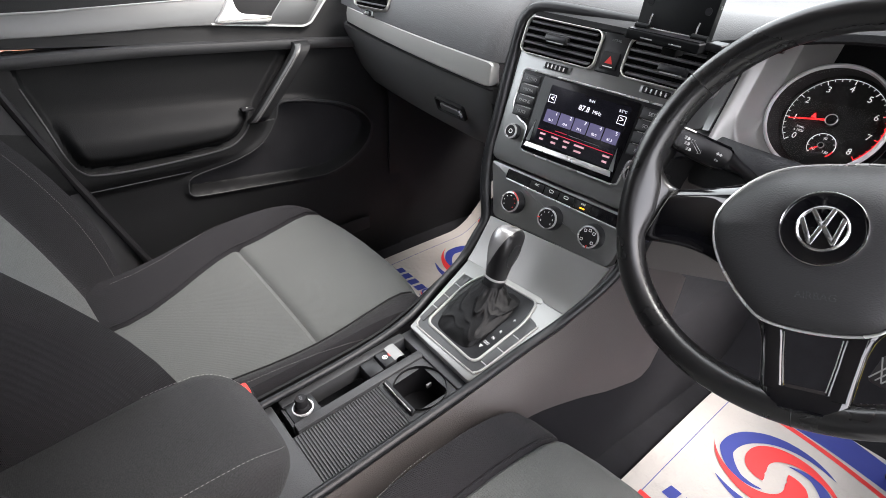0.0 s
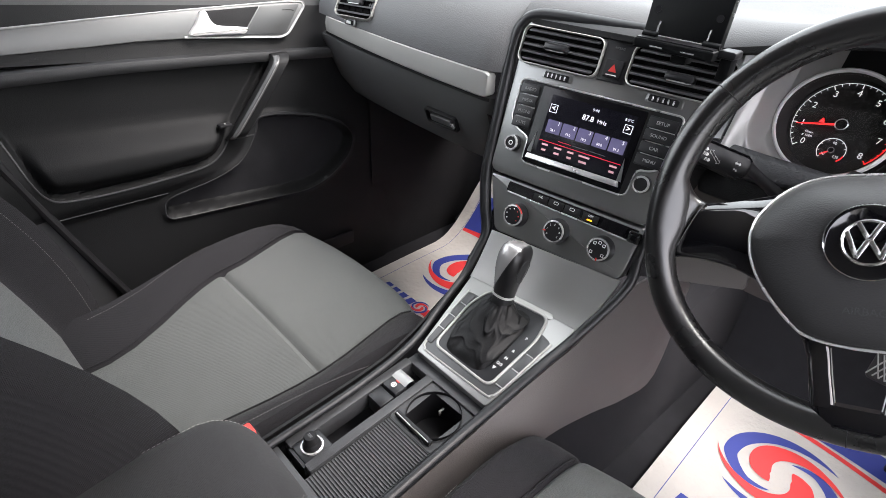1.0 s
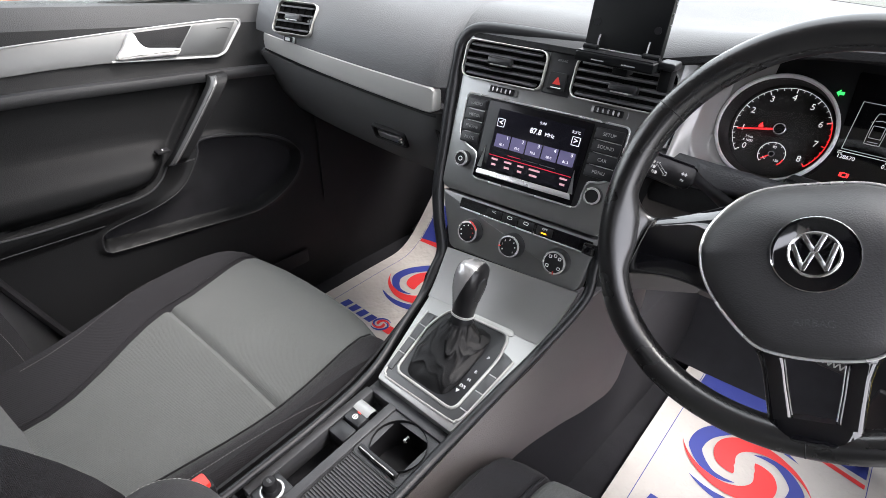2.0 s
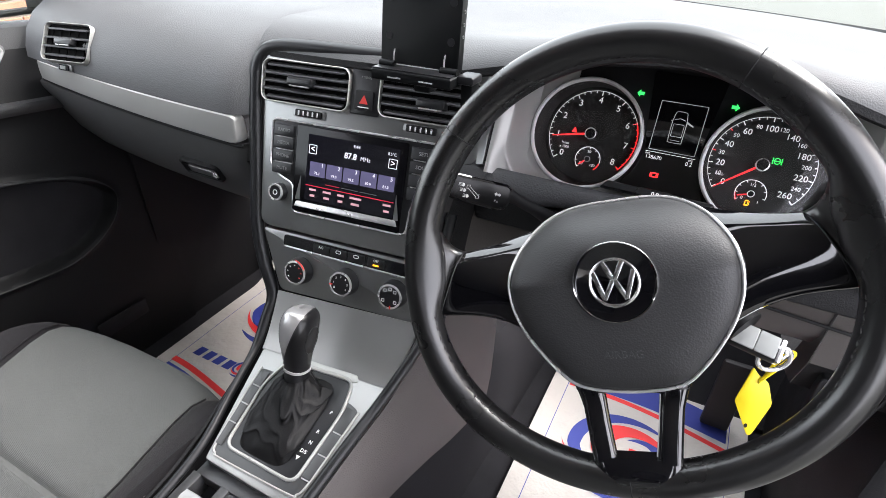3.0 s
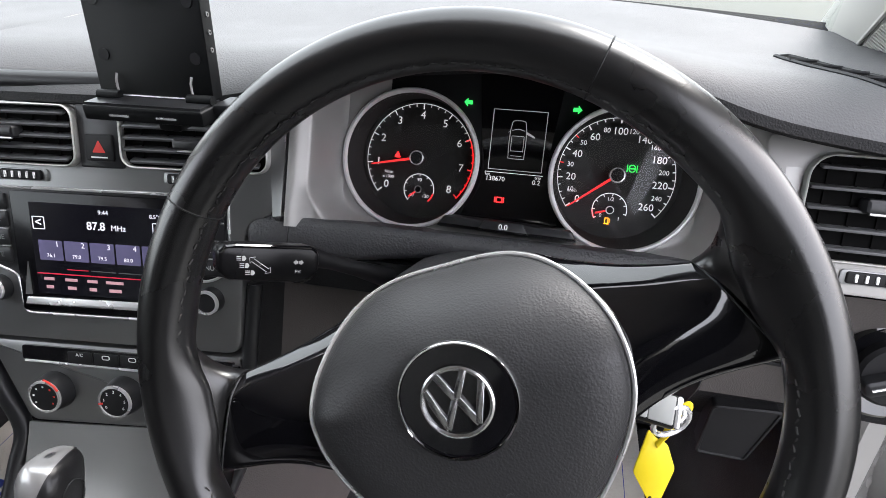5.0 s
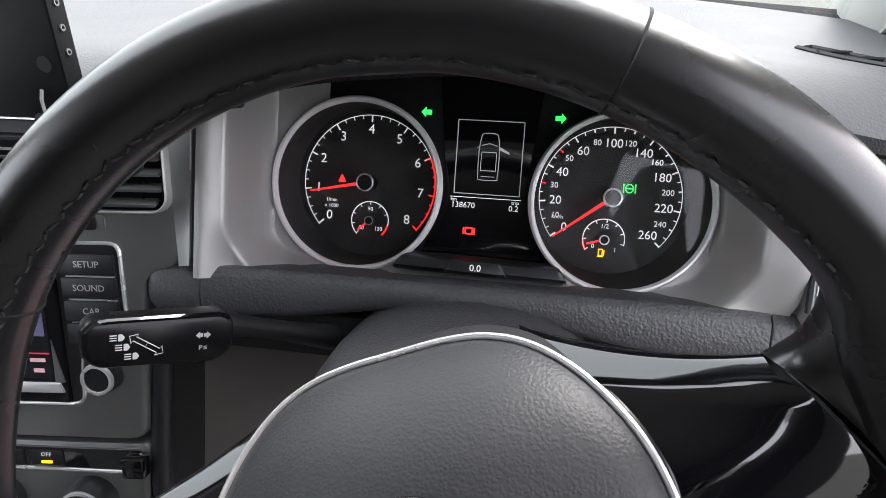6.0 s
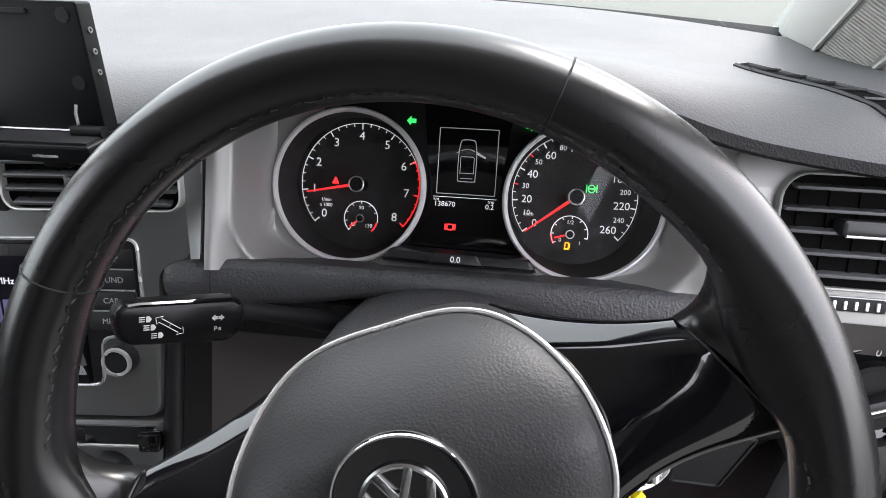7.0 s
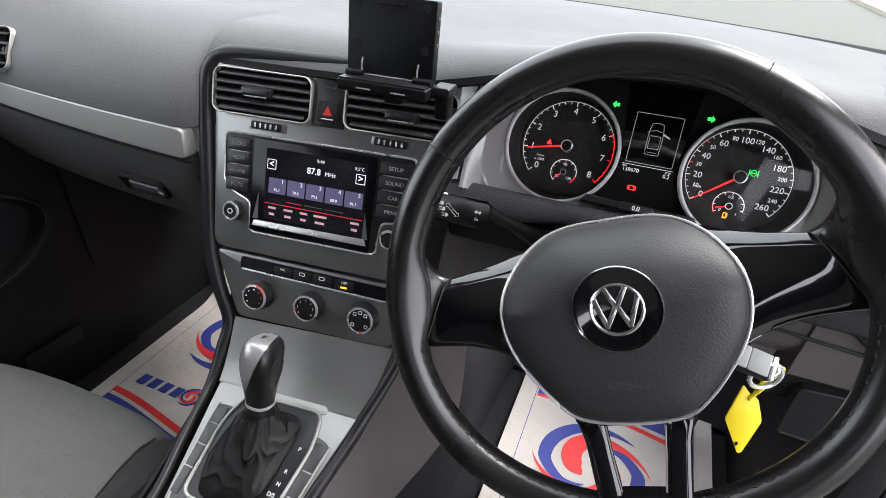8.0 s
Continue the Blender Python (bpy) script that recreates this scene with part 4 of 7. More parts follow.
def tick(angle, r0, r1, w, z=-0.0210):
    b = box(r0, r1, -w / 2, w / 2, z, z + 0.0003)
    b.transform(Matrix.Rotation(radians(angle), 4, "Z"))
    return b


fl, fr = (-0.0917, 0.0004), (0.0932, 0.0012)
left = dial(*DL, *fl, CLUSTER)
ML = CLUSTER @ at(*fl) @ Matrix.Diagonal((1.035, 1.035, 1, 1))
rev = lambda v: 221 - 32.7 * v
marks = [tick(rev(k / 4), 0.0458 if k % 4 == 0 else 0.0482, 0.0510, 0.0010 if k % 4 == 0 else 0.0007) for k in range(33) if k / 4 <= 6]
part("scale", join(*marks, *[tick(rev(6 * j / 100), 0.0506, 0.0511, 0.0019) for j in range(101)]), LIT, left, m=ML)
marks = [tick(rev(k / 4), 0.0465 if k % 4 == 0 else 0.0490, 0.0512, 0.0010) for k in range(24, 33)]
part("red_scale", join(*marks, *[tick(rev(6 + j / 20), 0.0503, 0.0512, 0.0018) for j in range(41)]), NEEDLE, left, m=ML)
for k in range(9):
    a = radians(rev(k))
    part("number", words(str(k), 0.0100, 0.0402 * math.cos(a), 0.0402 * math.sin(a), -0.0208), LIT, left, m=ML)
part("unit_text", words("1/min", 0.0040, -0.029, -0.0145, -0.0208), LIT, left, m=ML)
part("unit_text", words("x 1000", 0.0040, -0.029, -0.0190, -0.0208), LIT, left, m=ML)
part("needle", loft([[(-0.006, -0.0012, -0.0110), (-0.006, 0.0012, -0.0110), (-0.006, 0.0012, -0.0095), (-0.006, -0.0012, -0.0095)], [(-0.046, -0.0005, -0.0170), (-0.046, 0.0005, -0.0170), (-0.046, 0.0005, -0.0160), (-0.046, -0.0005, -0.0160)]], True, True), NEEDLE, left, m=ML @ Matrix.Rotation(radians(11), 4, "Z"))
part("hub", lathe([(0.0066, -0.0212), (0.0064, -0.0082), (0.0056, -0.0070), (0.0001, -0.0070)], 28), MATT, left, m=ML)
part("hub_ring", lathe([(0.0067, -0.0090), (0.0067, -0.0070), (0.0056, -0.0066), (0.0054, -0.0080)], 28), CHROME, left, m=ML)
part("warning_lamp", slab(round_poly([(-0.0245, -0.0005), (-0.0185, -0.0005), (-0.0215, 0.0055)], 0.0008), -0.021, -0.0206), LIT_RED, left, m=ML)
MT = CLUSTER @ at(-0.0897, -0.0292)
part("small_scale", join(*[tick(225 - 33.75 * k, 0.0125, 0.0152, 0.0006) for k in range(7)], *[tick(225 - 4 * k, 0.0146, 0.0153, 0.0012) for k in range(60)]), LIT, left, m=MT)
part("small_scale_red", join(*[tick(-15 - 5 * k, 0.0140, 0.0153, 0.0014) for k in range(7)]), NEEDLE, left, m=MT)
for s, a, r in (("50", 222, 0.0092), ("90", 90, 0.0092), ("130", -42, 0.0095)):
    part("small_number", words(s, 0.0045, r * math.cos(radians(a)), r * math.sin(radians(a)), -0.0208), LIT, left, m=MT)
part("small_needle", box(-0.012, -0.002, -0.0007, 0.0007, -0.0195, -0.0185), NEEDLE, left, m=MT @ Matrix.Rotation(radians(40), 4, "Z"))
part("small_hub", lathe([(0.0036, -0.0212), (0.0036, -0.0170), (0.0001, -0.0168)], 20), MATT, left, m=MT)
part("small_hub_ring", lathe([(0.0036, -0.0180), (0.0036, -0.0164), (0.0028, -0.0164), (0.0028, -0.0180)], 20), CHROME, left, m=MT)

right = dial(*DR, *fr, CLUSTER)
MR = CLUSTER @ at(*fr) @ Matrix.Diagonal((1.02, 1.02, 1, 1))
spd = lambda v: 217.5 - 31.2 * v / 20 if v <= 60 else 123.9 - 16.5 * (v - 60) / 20
marks = [tick(spd(v), 0.0465 if (v % 20 == 0 if v <= 60 else v % 40 == 20) else 0.0485, 0.0512, 0.0011 if v % 20 == 0 else 0.0007) for v in [*range(0, 60, 5), *range(60, 261, 10)] if v not in (30, 50)]
part("scale", join(*marks, *[tick(lerp(spd(0), spd(260), j / 140), 0.0508, 0.0513, 0.0019) for j in range(141)]), LIT, right, m=MR)
part("red_marks", join(*[tick(spd(v), 0.0475, 0.0512, 0.0009) for v in (30, 50)]), NEEDLE, right, m=MR)
for v in (0, 10, 20, 30, 40, 50, 60, 80, 100, 120, 140, 160, 180, 200, 220, 240, 260):
    big = v in (0, 20, 40, 60, 100, 140, 180, 220, 260)
    a, r = radians(spd(v)), (0.0392 if big else 0.0412)
    part("number", words(str(v), 0.0090 if big else 0.0060, r * math.cos(a), r * math.sin(a), -0.0208), LIT, right, m=MR)
part("unit_text", words("km/h", 0.0042, -0.0365, -0.0165, -0.0208), LIT, right, m=MR)
part("needle", loft([[(-0.006, -0.0012, -0.0110), (-0.006, 0.0012, -0.0110), (-0.006, 0.0012, -0.0095), (-0.006, -0.0012, -0.0095)], [(-0.050, -0.0005, -0.0170), (-0.050, 0.0005, -0.0170), (-0.050, 0.0005, -0.0160), (-0.050, -0.0005, -0.0160)]], True, True), NEEDLE, right, m=MR @ Matrix.Rotation(radians(38.5), 4, "Z"))
part("hub", lathe([(0.0066, -0.0212), (0.0064, -0.0082), (0.0056, -0.0070), (0.0001, -0.0070)], 28), MATT, right, m=MR)
part("hub_ring", lathe([(0.0067, -0.0090), (0.0067, -0.0070), (0.0056, -0.0066), (0.0054, -0.0080)], 28), CHROME, right, m=MR)
brake = lathe([(0.0042, -0.0210), (0.0042, -0.0206), (0.0034, -0.0206), (0.0034, -0.0210)], 20)
part("green_lamp", join(brake, *[box(sx * 0.0056 - 0.0005, sx * 0.0056 + 0.0005, -0.004, 0.004, -0.021, -0.0206) for sx in (-1, 1)], box(-0.003, 0.003, -0.0006, 0.0006, -0.021, -0.0206)), LIT_GREEN, right, m=MR @ at(0.0135, 0.0075) @ Matrix.Diagonal((0.75, 0.8, 1, 1)))
MF = CLUSTER @ at(0.0917, -0.0305)
part("small_scale", join(*[tick(212 - 32 * k, 0.0130, 0.0158, 0.0007) for k in range(8)], *[tick(212 - 4 * k, 0.0151, 0.0158, 0.0012) for k in range(57)]), LIT, right, m=MF)
part("small_scale_red", join(*[tick(212 - 5 * k, 0.0146, 0.0159, 0.0014) for k in range(6)]), NEEDLE, right, m=MF)
for s, x, y in (("0", -0.0075, -0.0055), ("1/2", 0.0, 0.0100), ("1", 0.0090, -0.0075)):
    part("small_number", words(s, 0.0048, x, y, -0.0208), LIT, right, m=MF)
part("small_needle", box(-0.013, -0.002, -0.0007, 0.0007, -0.0195, -0.0185), NEEDLE, right, m=MF @ Matrix.Rotation(radians(17), 4, "Z"))
part("small_hub", lathe([(0.0038, -0.0212), (0.0038, -0.0170), (0.0001, -0.0168)], 20), MATT, right, m=MF)
part("small_hub_ring", lathe([(0.0038, -0.0180), (0.0038, -0.0164), (0.0029, -0.0164), (0.0029, -0.0180)], 20), CHROME, right, m=MF)
pump = join(frame_of(rr(-0.0028, 0.0018, -0.004, 0.004, 0.0006, 2), rr(-0.0020, 0.0010, -0.0030, 0.0030, 0.0004, 2), -0.021, -0.0206), box(-0.0036, 0.0026, -0.0046, -0.0038, -0.021, -0.0206), box(0.0026, 0.0033, -0.003, 0.003, -0.021, -0.0206))
part("fuel_lamp", pump, LIT_AMBER, right, "amber fuel lamp", m=MF @ at(-0.001, -0.0100) @ Matrix.Diagonal((0.75, 0.72, 1, 1)))

LZ = -0.0212
frame_lines = frame_of(rr(-0.0245, 0.0265, -0.003, 0.0535, 0.0005, 1), rr(-0.0238, 0.0258, -0.0024, 0.0529, 0.0004, 1), LZ, LZ + 0.0003)
part("display_frame", frame_lines, LINE, clu, m=CLUSTER)
part("display_line", box(-0.027, 0.028, -0.0058, -0.0053, LZ, LZ + 0.0003), LIT, clu, m=CLUSTER)
car = [(-0.0075, 0.012), (-0.0062, 0.0095), (0.0062, 0.0095), (0.0075, 0.012), (0.0078, 0.030), (0.0066, 0.041), (0.0045, 0.0445), (-0.0045, 0.0445), (-0.0066, 0.041), (-0.0078, 0.030)]
outline = curve(car, 5)
bits = [tube([(x, y, LZ + 0.0002) for x, y in outline], 0.00035, True, 4)]
for pts in ([(-0.006, 0.0355), (0, 0.0372), (0.006, 0.0355)], [(-0.0055, 0.0305), (0.0055, 0.0305)], [(-0.0055, 0.0165), (0.0055, 0.0165)], [(-0.0052, 0.012), (0.0052, 0.012)], [(-0.0058, 0.016), (-0.0058, 0.030)], [(0.0058, 0.016), (0.0058, 0.030)], [(-0.0078, 0.0345), (-0.0095, 0.0335)]):
    bits.append(tube([(x, y, LZ + 0.0002) for x, y in pts], 0.00035, False, 4))
bits.append(slab(round_poly([(0.0080, 0.0350), (0.0155, 0.0310), (0.0155, 0.0295), (0.0080, 0.0325)], 0.0004), LZ, LZ + 0.0003))
part("car_symbol", join(*bits), LINE, clu, m=CLUSTER @ at(0.0008, -0.001))
part("distance", words("138670", 0.0062, -0.0165, -0.0118, LZ + 0.0002), LIT, clu, m=CLUSTER)
part("distance_unit", words("km", 0.0040, -0.0240, -0.0076, LZ + 0.0002), LIT, clu, m=CLUSTER)
part("trip", words("0.2", 0.0062, 0.0225, -0.0124, LZ + 0.0002), LIT, clu, m=CLUSTER)
part("trip_label", words("trip", 0.0040, 0.0235, -0.0078, LZ + 0.0002), LIT, clu, m=CLUSTER)
part("brake_lamp", join(frame_of(rr(-0.0032, 0.0032, -0.0028, 0.0028, 0.0012, 3), rr(-0.0022, 0.0022, -0.0018, 0.0018, 0.0008, 3), LZ, LZ + 0.0004), *[box(sx * 0.0042 - 0.0005, sx * 0.0042 + 0.0005, -0.0026, 0.0026, LZ, LZ + 0.0004) for sx in (-1, 1)]), LIT_RED, clu, "red brake lamp", m=CLUSTER @ at(-0.0105, -0.0315))
for s in (-1, 1):
    arrow = [(s * 0.0045, 0.0), (s * 0.0008, 0.0040), (s * 0.0008, 0.0018), (s * -0.0036, 0.0018), (s * -0.0036, -0.0018), (s * 0.0008, -0.0018), (s * 0.0008, -0.0040)]
    part("indicator_lamp", slab(arrow, LZ, LZ + 0.0004), LIT_GREEN, clu, "green indicator arrow", m=CLUSTER @ at(0.0015 + s * 0.0505, 0.0575))

# ---- steering wheel ----
wheel = base("steering_wheel", 0.355, 0.03, 0.64, "worn black leather three-spoke steering wheel, turned slightly", "steering wheel")


def rim_point(a):
    c, s = math.cos(a), math.sin(a)
    x = 0.1640 * c
    y = 0.1752 * s if s > 0 else -0.1535 * abs(s) ** 0.92
    return x, y


def web(a):
    """How far the leather spreads inwards at the two side spokes."""
    da = min(abs((a - c + 180) % 360 - 180) for c in (8.5, 171.5))
    return step(16.0, 3.0, da)


def fatness(a):
    """The rim swells at the two thumb rests."""
    return 1.0 + 0.05 * math.exp(-((a - 36) / 14) ** 2) + 0.05 * math.exp(-((a - 144) / 14) ** 2)


N = 192
path = [rim_point(2 * math.pi * i / N) for i in range(N)]
rows = []
for i in range(N):
    x, y = path[i]
    a = math.degrees(math.atan2(y, x)) % 360
    d = Vector((path[(i + 1) % N][0] - path[i - 1][0], path[(i + 1) % N][1] - path[i - 1][1]))
    nrm = Vector((d.y, -d.x)).normalized()
    fat = fatness(a)
    w = web(a)
    ring = []
    for k in range(28):
        q = 2 * math.pi * (k + 0.5) / 28
        inward = max(0.0, -math.cos(q))
        shelf = inward ** 2.5
        off = math.cos(q) * 0.0140 * fat - 0.0075 * w * shelf
        z = -0.004 + math.sin(q) * 0.0150 * fat * (1 - 0.15 * w * inward) - 0.0045 * w * inward ** 2
        ring.append((x + nrm.x * off, y + nrm.y * off, z))
    rows.append(ring)
rim = part("rim", loft(rows, close_v=True, close_u=True), LEATHER, wheel, "worn black leather rim", m=WHEEL)
# seams across the rim and stitching on its inner side
for a in (50, 131, 268):
    x, y = rim_point(radians(a))
    x2, y2 = rim_point(radians(a + 1))
    d = Vector((x2 - x, y2 - y, 0)).normalized()
    nrm = Vector((d.y, -d.x, 0))
    f = fatness(a)
    loop = [Vector((x, y, -0.004)) + nrm * math.cos(2 * math.pi * k / 20) * 0.0140 * f + Vector((0, 0, math.sin(2 * math.pi * k / 20) * 0.0150 * f)) for k in range(20)]
    part("seam", tube(loop, 0.0005, True, 6), MATT, rim, m=WHEEL)
inner = [[]]
for i in range(N + 1):
    x, y = path[i % N]
    w = web(math.degrees(math.atan2(y, x)) % 360)
    if w > 0.12:
        if inner[-1]:
            inner.append([])
        continue
    k = 1 - (0.0124 * fatness(math.degrees(math.atan2(y, x)) % 360) + 0.0075 * w) / math.hypot(x, y)
    inner[-1].append((x * k, y * k, 0.0035 - 0.024 * w + 0.0016 * (1 if i % 2 else -1)))
for run in inner:
    if len(run) > 2:
        part("stitching", stitches(run, 0.0034, 0.0018, 0.00048), DARK_THREAD, rim, m=WHEEL)
bag = [(0, 0.0605), (0.022, 0.0603), (0.040, 0.0580), (0.056, 0.0520), (0.070, 0.0415), (0.0805, 0.0280), (0.0865, 0.0140), (0.0880, -0.004), (0.0850, -0.022), (0.0750, -0.0430), (0.055, -0.0690), (0.036, -0.0825), (0, -0.0865)]
bag = [(x * 0.968, y) for x, y in curve(bag + [(-x, y) for x, y in bag[-2:0:-1]], 8)]


def droop(y):
    """How far the cover's edge rolls back towards its top."""
    return 0.88 * (math.hypot(max(0.0, y), 0.008) - 0.008)


rows = []
for s, z in ((1.0, -0.030), (1.0, -0.0135), (0.985, -0.0095), (0.95, -0.0065), (0.85, -0.0030), (0.70, -0.0012), (0.5, -0.0008), (0.37, -0.0010)):
    rows.append([(x * s, y * s, z - droop(y) * max(0, (s - 0.40) / 0.60) ** 1.35) for x, y in bag])
cover = part("airbag_cover", loft(rows, close_v=True, caps=True), AIRBAG, wheel, "grained black airbag cover", m=WHEEL)
part("lettering", words("AIRBAG", 0.0085, 0.0, -0.0560, -0.0014, depth=0.0005), EDGE, cover, m=WHEEL)
part("bright_trim", tube([(x * 1.010, y * 1.010, -0.0112 - droop(y)) for x, y in bag], 0.0014, True, 8), CHROME, wheel, "satin chrome line round the cover", m=WHEEL)
badge = part("badge", lathe([(0.0325, -0.004), (0.0325, 0.0002), (0.0315, 0.0012), (0.0300, 0.0008), (0.0001, -0.0004)], 56), PIANO, wheel, "round black and chrome badge", m=WHEEL @ Matrix.Diagonal((0.93, 0.93, 1, 1)))
part("badge_edge", lathe([(0.0335, -0.002), (0.0335, 0.0008), (0.0329, 0.0017), (0.0321, 0.0015), (0.0319, 0.0)], 56), MIRROR, badge, m=WHEEL @ Matrix.Diagonal((0.93, 0.93, 1, 1)))
part("badge_ring", lathe([(0.0205, -0.001), (0.0203, 0.0016), (0.0192, 0.0022), (0.0178, 0.0016), (0.0176, 0.0)], 48), CAP, badge, m=WHEEL @ Matrix.Diagonal((0.93, 0.93, 1, 1)))
for x0, y0, x1, y1 in ((-0.0158, 0.0085, -0.0085, -0.0128), (-0.0085, -0.0128, -0.0010, 0.0012), (0.0010, 0.0012, 0.0085, -0.0128), (0.0085, -0.0128, 0.0158, 0.0085), (-0.0078, 0.0165, -0.0008, 0.0030), (0.0008, 0.0030, 0.0078, 0.0165)):
    d = Vector((x1 - x0, y1 - y0)).normalized() * 0.0010
    nb = Vector((-d.y, d.x)) * 2.1
    quad = [(x0 - d.x + nb.x, y0 - d.y + nb.y), (x0 - d.x - nb.x, y0 - d.y - nb.y), (x1 + d.x - nb.x, y1 + d.y - nb.y), (x1 + d.x + nb.x, y1 + d.y + nb.y)]
    part("badge_bar", slab(quad, -0.001, 0.0021, 0.0008), CAP, badge, m=WHEEL @ Matrix.Diagonal((0.93, 0.93, 1, 1)))


right_side = sorted((y, x) for x, y in bag if x > 0.004)


def bag_edge(y):
    """A point just under the bright line of the airbag cover, on its right side."""
    return Vector((float(np.interp(y, [q[0] for q in right_side], [q[1] for q in right_side])) - 0.003, y, -0.0175 - droop(y)))


# gloss spokes: a bevel that faces up, a convex face and a rolled lower edge
SPOKE = ((0.0, -0.034), (0.0, -0.0240), (0.02, -0.0205), (0.07, -0.0130), (0.12, -0.0068), (0.16, -0.0030), (0.20, -0.0009), (0.25, 0.0), (0.38, 0.0010), (0.55, 0.0010), (0.75, 0.0002), (0.90, -0.0022), (0.97, -0.0052), (1.0, -0.0100), (1.0, -0.030))
for s in (-1, 1):
    rim_hi, rim_lo = Vector((s * 0.1290, 0.0335, -0.0165)), Vector((s * 0.1560, -0.0200, -0.0150))
    rows = []
    for t in np.linspace(0, 1, 48):
        row = []
        for v, z in SPOKE:
            hub = bag_edge(lerp(0.0520, -0.0480, v))
            end = Vector((abs(lerp(rim_hi.x, rim_lo.x, v)), lerp(rim_hi.y, rim_lo.y, v), lerp(rim_hi.z, rim_lo.z, v)))
            p = hub.lerp(end, t)
            p.y += math.sin(math.pi * t) * (0.0115 * v * (1 - 0.4 * t) - 0.0030 * (1 - v))
            p.z = lerp(hub.z, end.z, 1 - (1 - t) ** 1.5) + z * lerp(0.75, 0.45, t)
            row.append(Vector((s * p.x, p.y, p.z)))
        rows.append(row)
    spoke = part("spoke", loft(rows, close_v=True, caps=True), PIANO, wheel, "gloss black spoke", m=WHEEL)
    part("spoke_edge", tube([rim_hi.lerp(rim_lo, v) + Vector((0, 0, 0.42 * z + 0.0004)) for v, z in SPOKE[2:-2]], 0.0006, n=6), EDGE, spoke, m=WHEEL)
    # leather flows from the rim into the end of the spoke
    a_hi, r_hi = math.degrees(math.atan2(0.0345, 0.1275)), math.hypot(0.1275, 0.0345)
    a_lo, r_lo = math.degrees(math.atan2(-0.0210, 0.1545)), math.hypot(0.1545, 0.0210)
    rows = []
    for t in np.linspace(0, 1, 18):
        g = t ** 2.4
        top, low = lerp(a_hi, 30, g), lerp(a_lo, -22, g)
        zc, th = lerp(-0.0275, -0.0050, step(0, 1, t)), lerp(0.0125, 0.0055, step(0.45, 1, t))
        ring = []
        for q in np.linspace(0, 2 * math.pi, 48, endpoint=False):
            u = 0.5 + 0.5 * math.copysign(abs(math.cos(q)) ** 0.6, math.cos(q))
            a = radians(lerp(low, top, u))
            px, py = rim_point(a)
            r = lerp(lerp(r_lo, r_hi, u), math.hypot(px, py) - 0.003, t)
            ang = math.atan2(py, px) if t > 0.999 else lerp(a, math.atan2(py, px), t)
            ring.append((s * r * math.cos(ang), r * math.sin(ang), zc + th * math.copysign(abs(math.sin(q)) ** 0.7, math.sin(q))))
        rows.append(ring)
    part("rim_lug", loft(rows, close_v=True, caps=True), LEATHER, rim, m=WHEEL)
FORK_OUT = ((-0.066, 0.0540), (-0.078, 0.0480), (-0.088, 0.0415), (-0.100, 0.0375), (-0.120, 0.0345), (-0.140, 0.0318), (-0.160, 0.0295))
FORK_IN = ((-0.085, 0.0210), (-0.095, 0.0198), (-0.110, 0.0180), (-0.1335, 0.0142))


def fork_read(pairs, y):
    return float(np.interp(-y, [-p[0] for p in pairs], [p[1] for p in pairs]))


def fork_section(y, x0, x1, thick, z):
    """A rounded bar across, from x0 to x1."""
    c, h = (x0 + x1) / 2, (x1 - x0) / 2
    return [(c + h * math.copysign(abs(math.cos(q)) ** 0.55, math.cos(q)), y, z + thick * math.copysign(abs(math.sin(q)) ** 0.72, math.sin(q))) for q in np.linspace(0, 2 * math.pi, 28, endpoint=False)]


def fork_z(y):
    """The foot of the fork rises on to the rim."""
    k = np.linspace(-0.010, 0.010, 9)
    return -0.0200 + 0.0245 * float(np.mean(np.clip((-0.088 - (y + k)) / 0.062, 0, 1)))


fork = [fork_section(y, -fork_read(FORK_OUT, y), fork_read(FORK_OUT, y), 0.0075, fork_z(y)) for y in np.linspace(-0.066, -0.0885, 8)]
pieces = [loft(fork, close_v=True, caps=True)]
for s in (-1, 1):
    arm = []
    for y in np.linspace(-0.086, -0.1365, 22):
        a, b = s * fork_read(FORK_IN, y), s * fork_read(FORK_OUT, y)
        arm.append(fork_section(y, min(a, b), max(a, b), 0.0075, fork_z(y)))
    pieces.append(loft(arm, close_v=True, caps=True))
foot = []
for t in np.linspace(0, 1, 14):
    y, e = lerp(-0.1335, -0.1600, t), math.sqrt(max(0.02, 1 - max(0, (t - 0.6) / 0.4) ** 2))
    w = fork_read(FORK_OUT, y) - 0.006 * (1 - e)
    foot.append(fork_section(y, -w, w, 0.0075 * (0.35 + 0.65 * e), fork_z(y) - 0.0045 * (1 - e)))
pieces.append(loft(foot, close_v=True, caps=True))
lowspoke = part("lower_spoke", join(*pieces), PIANO, wheel, "gloss black forked spoke", m=WHEEL)
for s in (-1, 1):
    part("spoke_edge", tube([(s * (fork_read(FORK_IN, y) + 0.0006), y, fork_z(y) + 0.0045) for y in np.linspace(-0.090, -0.132, 14)], 0.0006, n=6), PLATE, lowspoke, m=WHEEL)
part("hub", lathe([(0.050, -0.056), (0.045, -0.062), (0.035, -0.085)], 32), MATT, wheel, m=WHEEL)

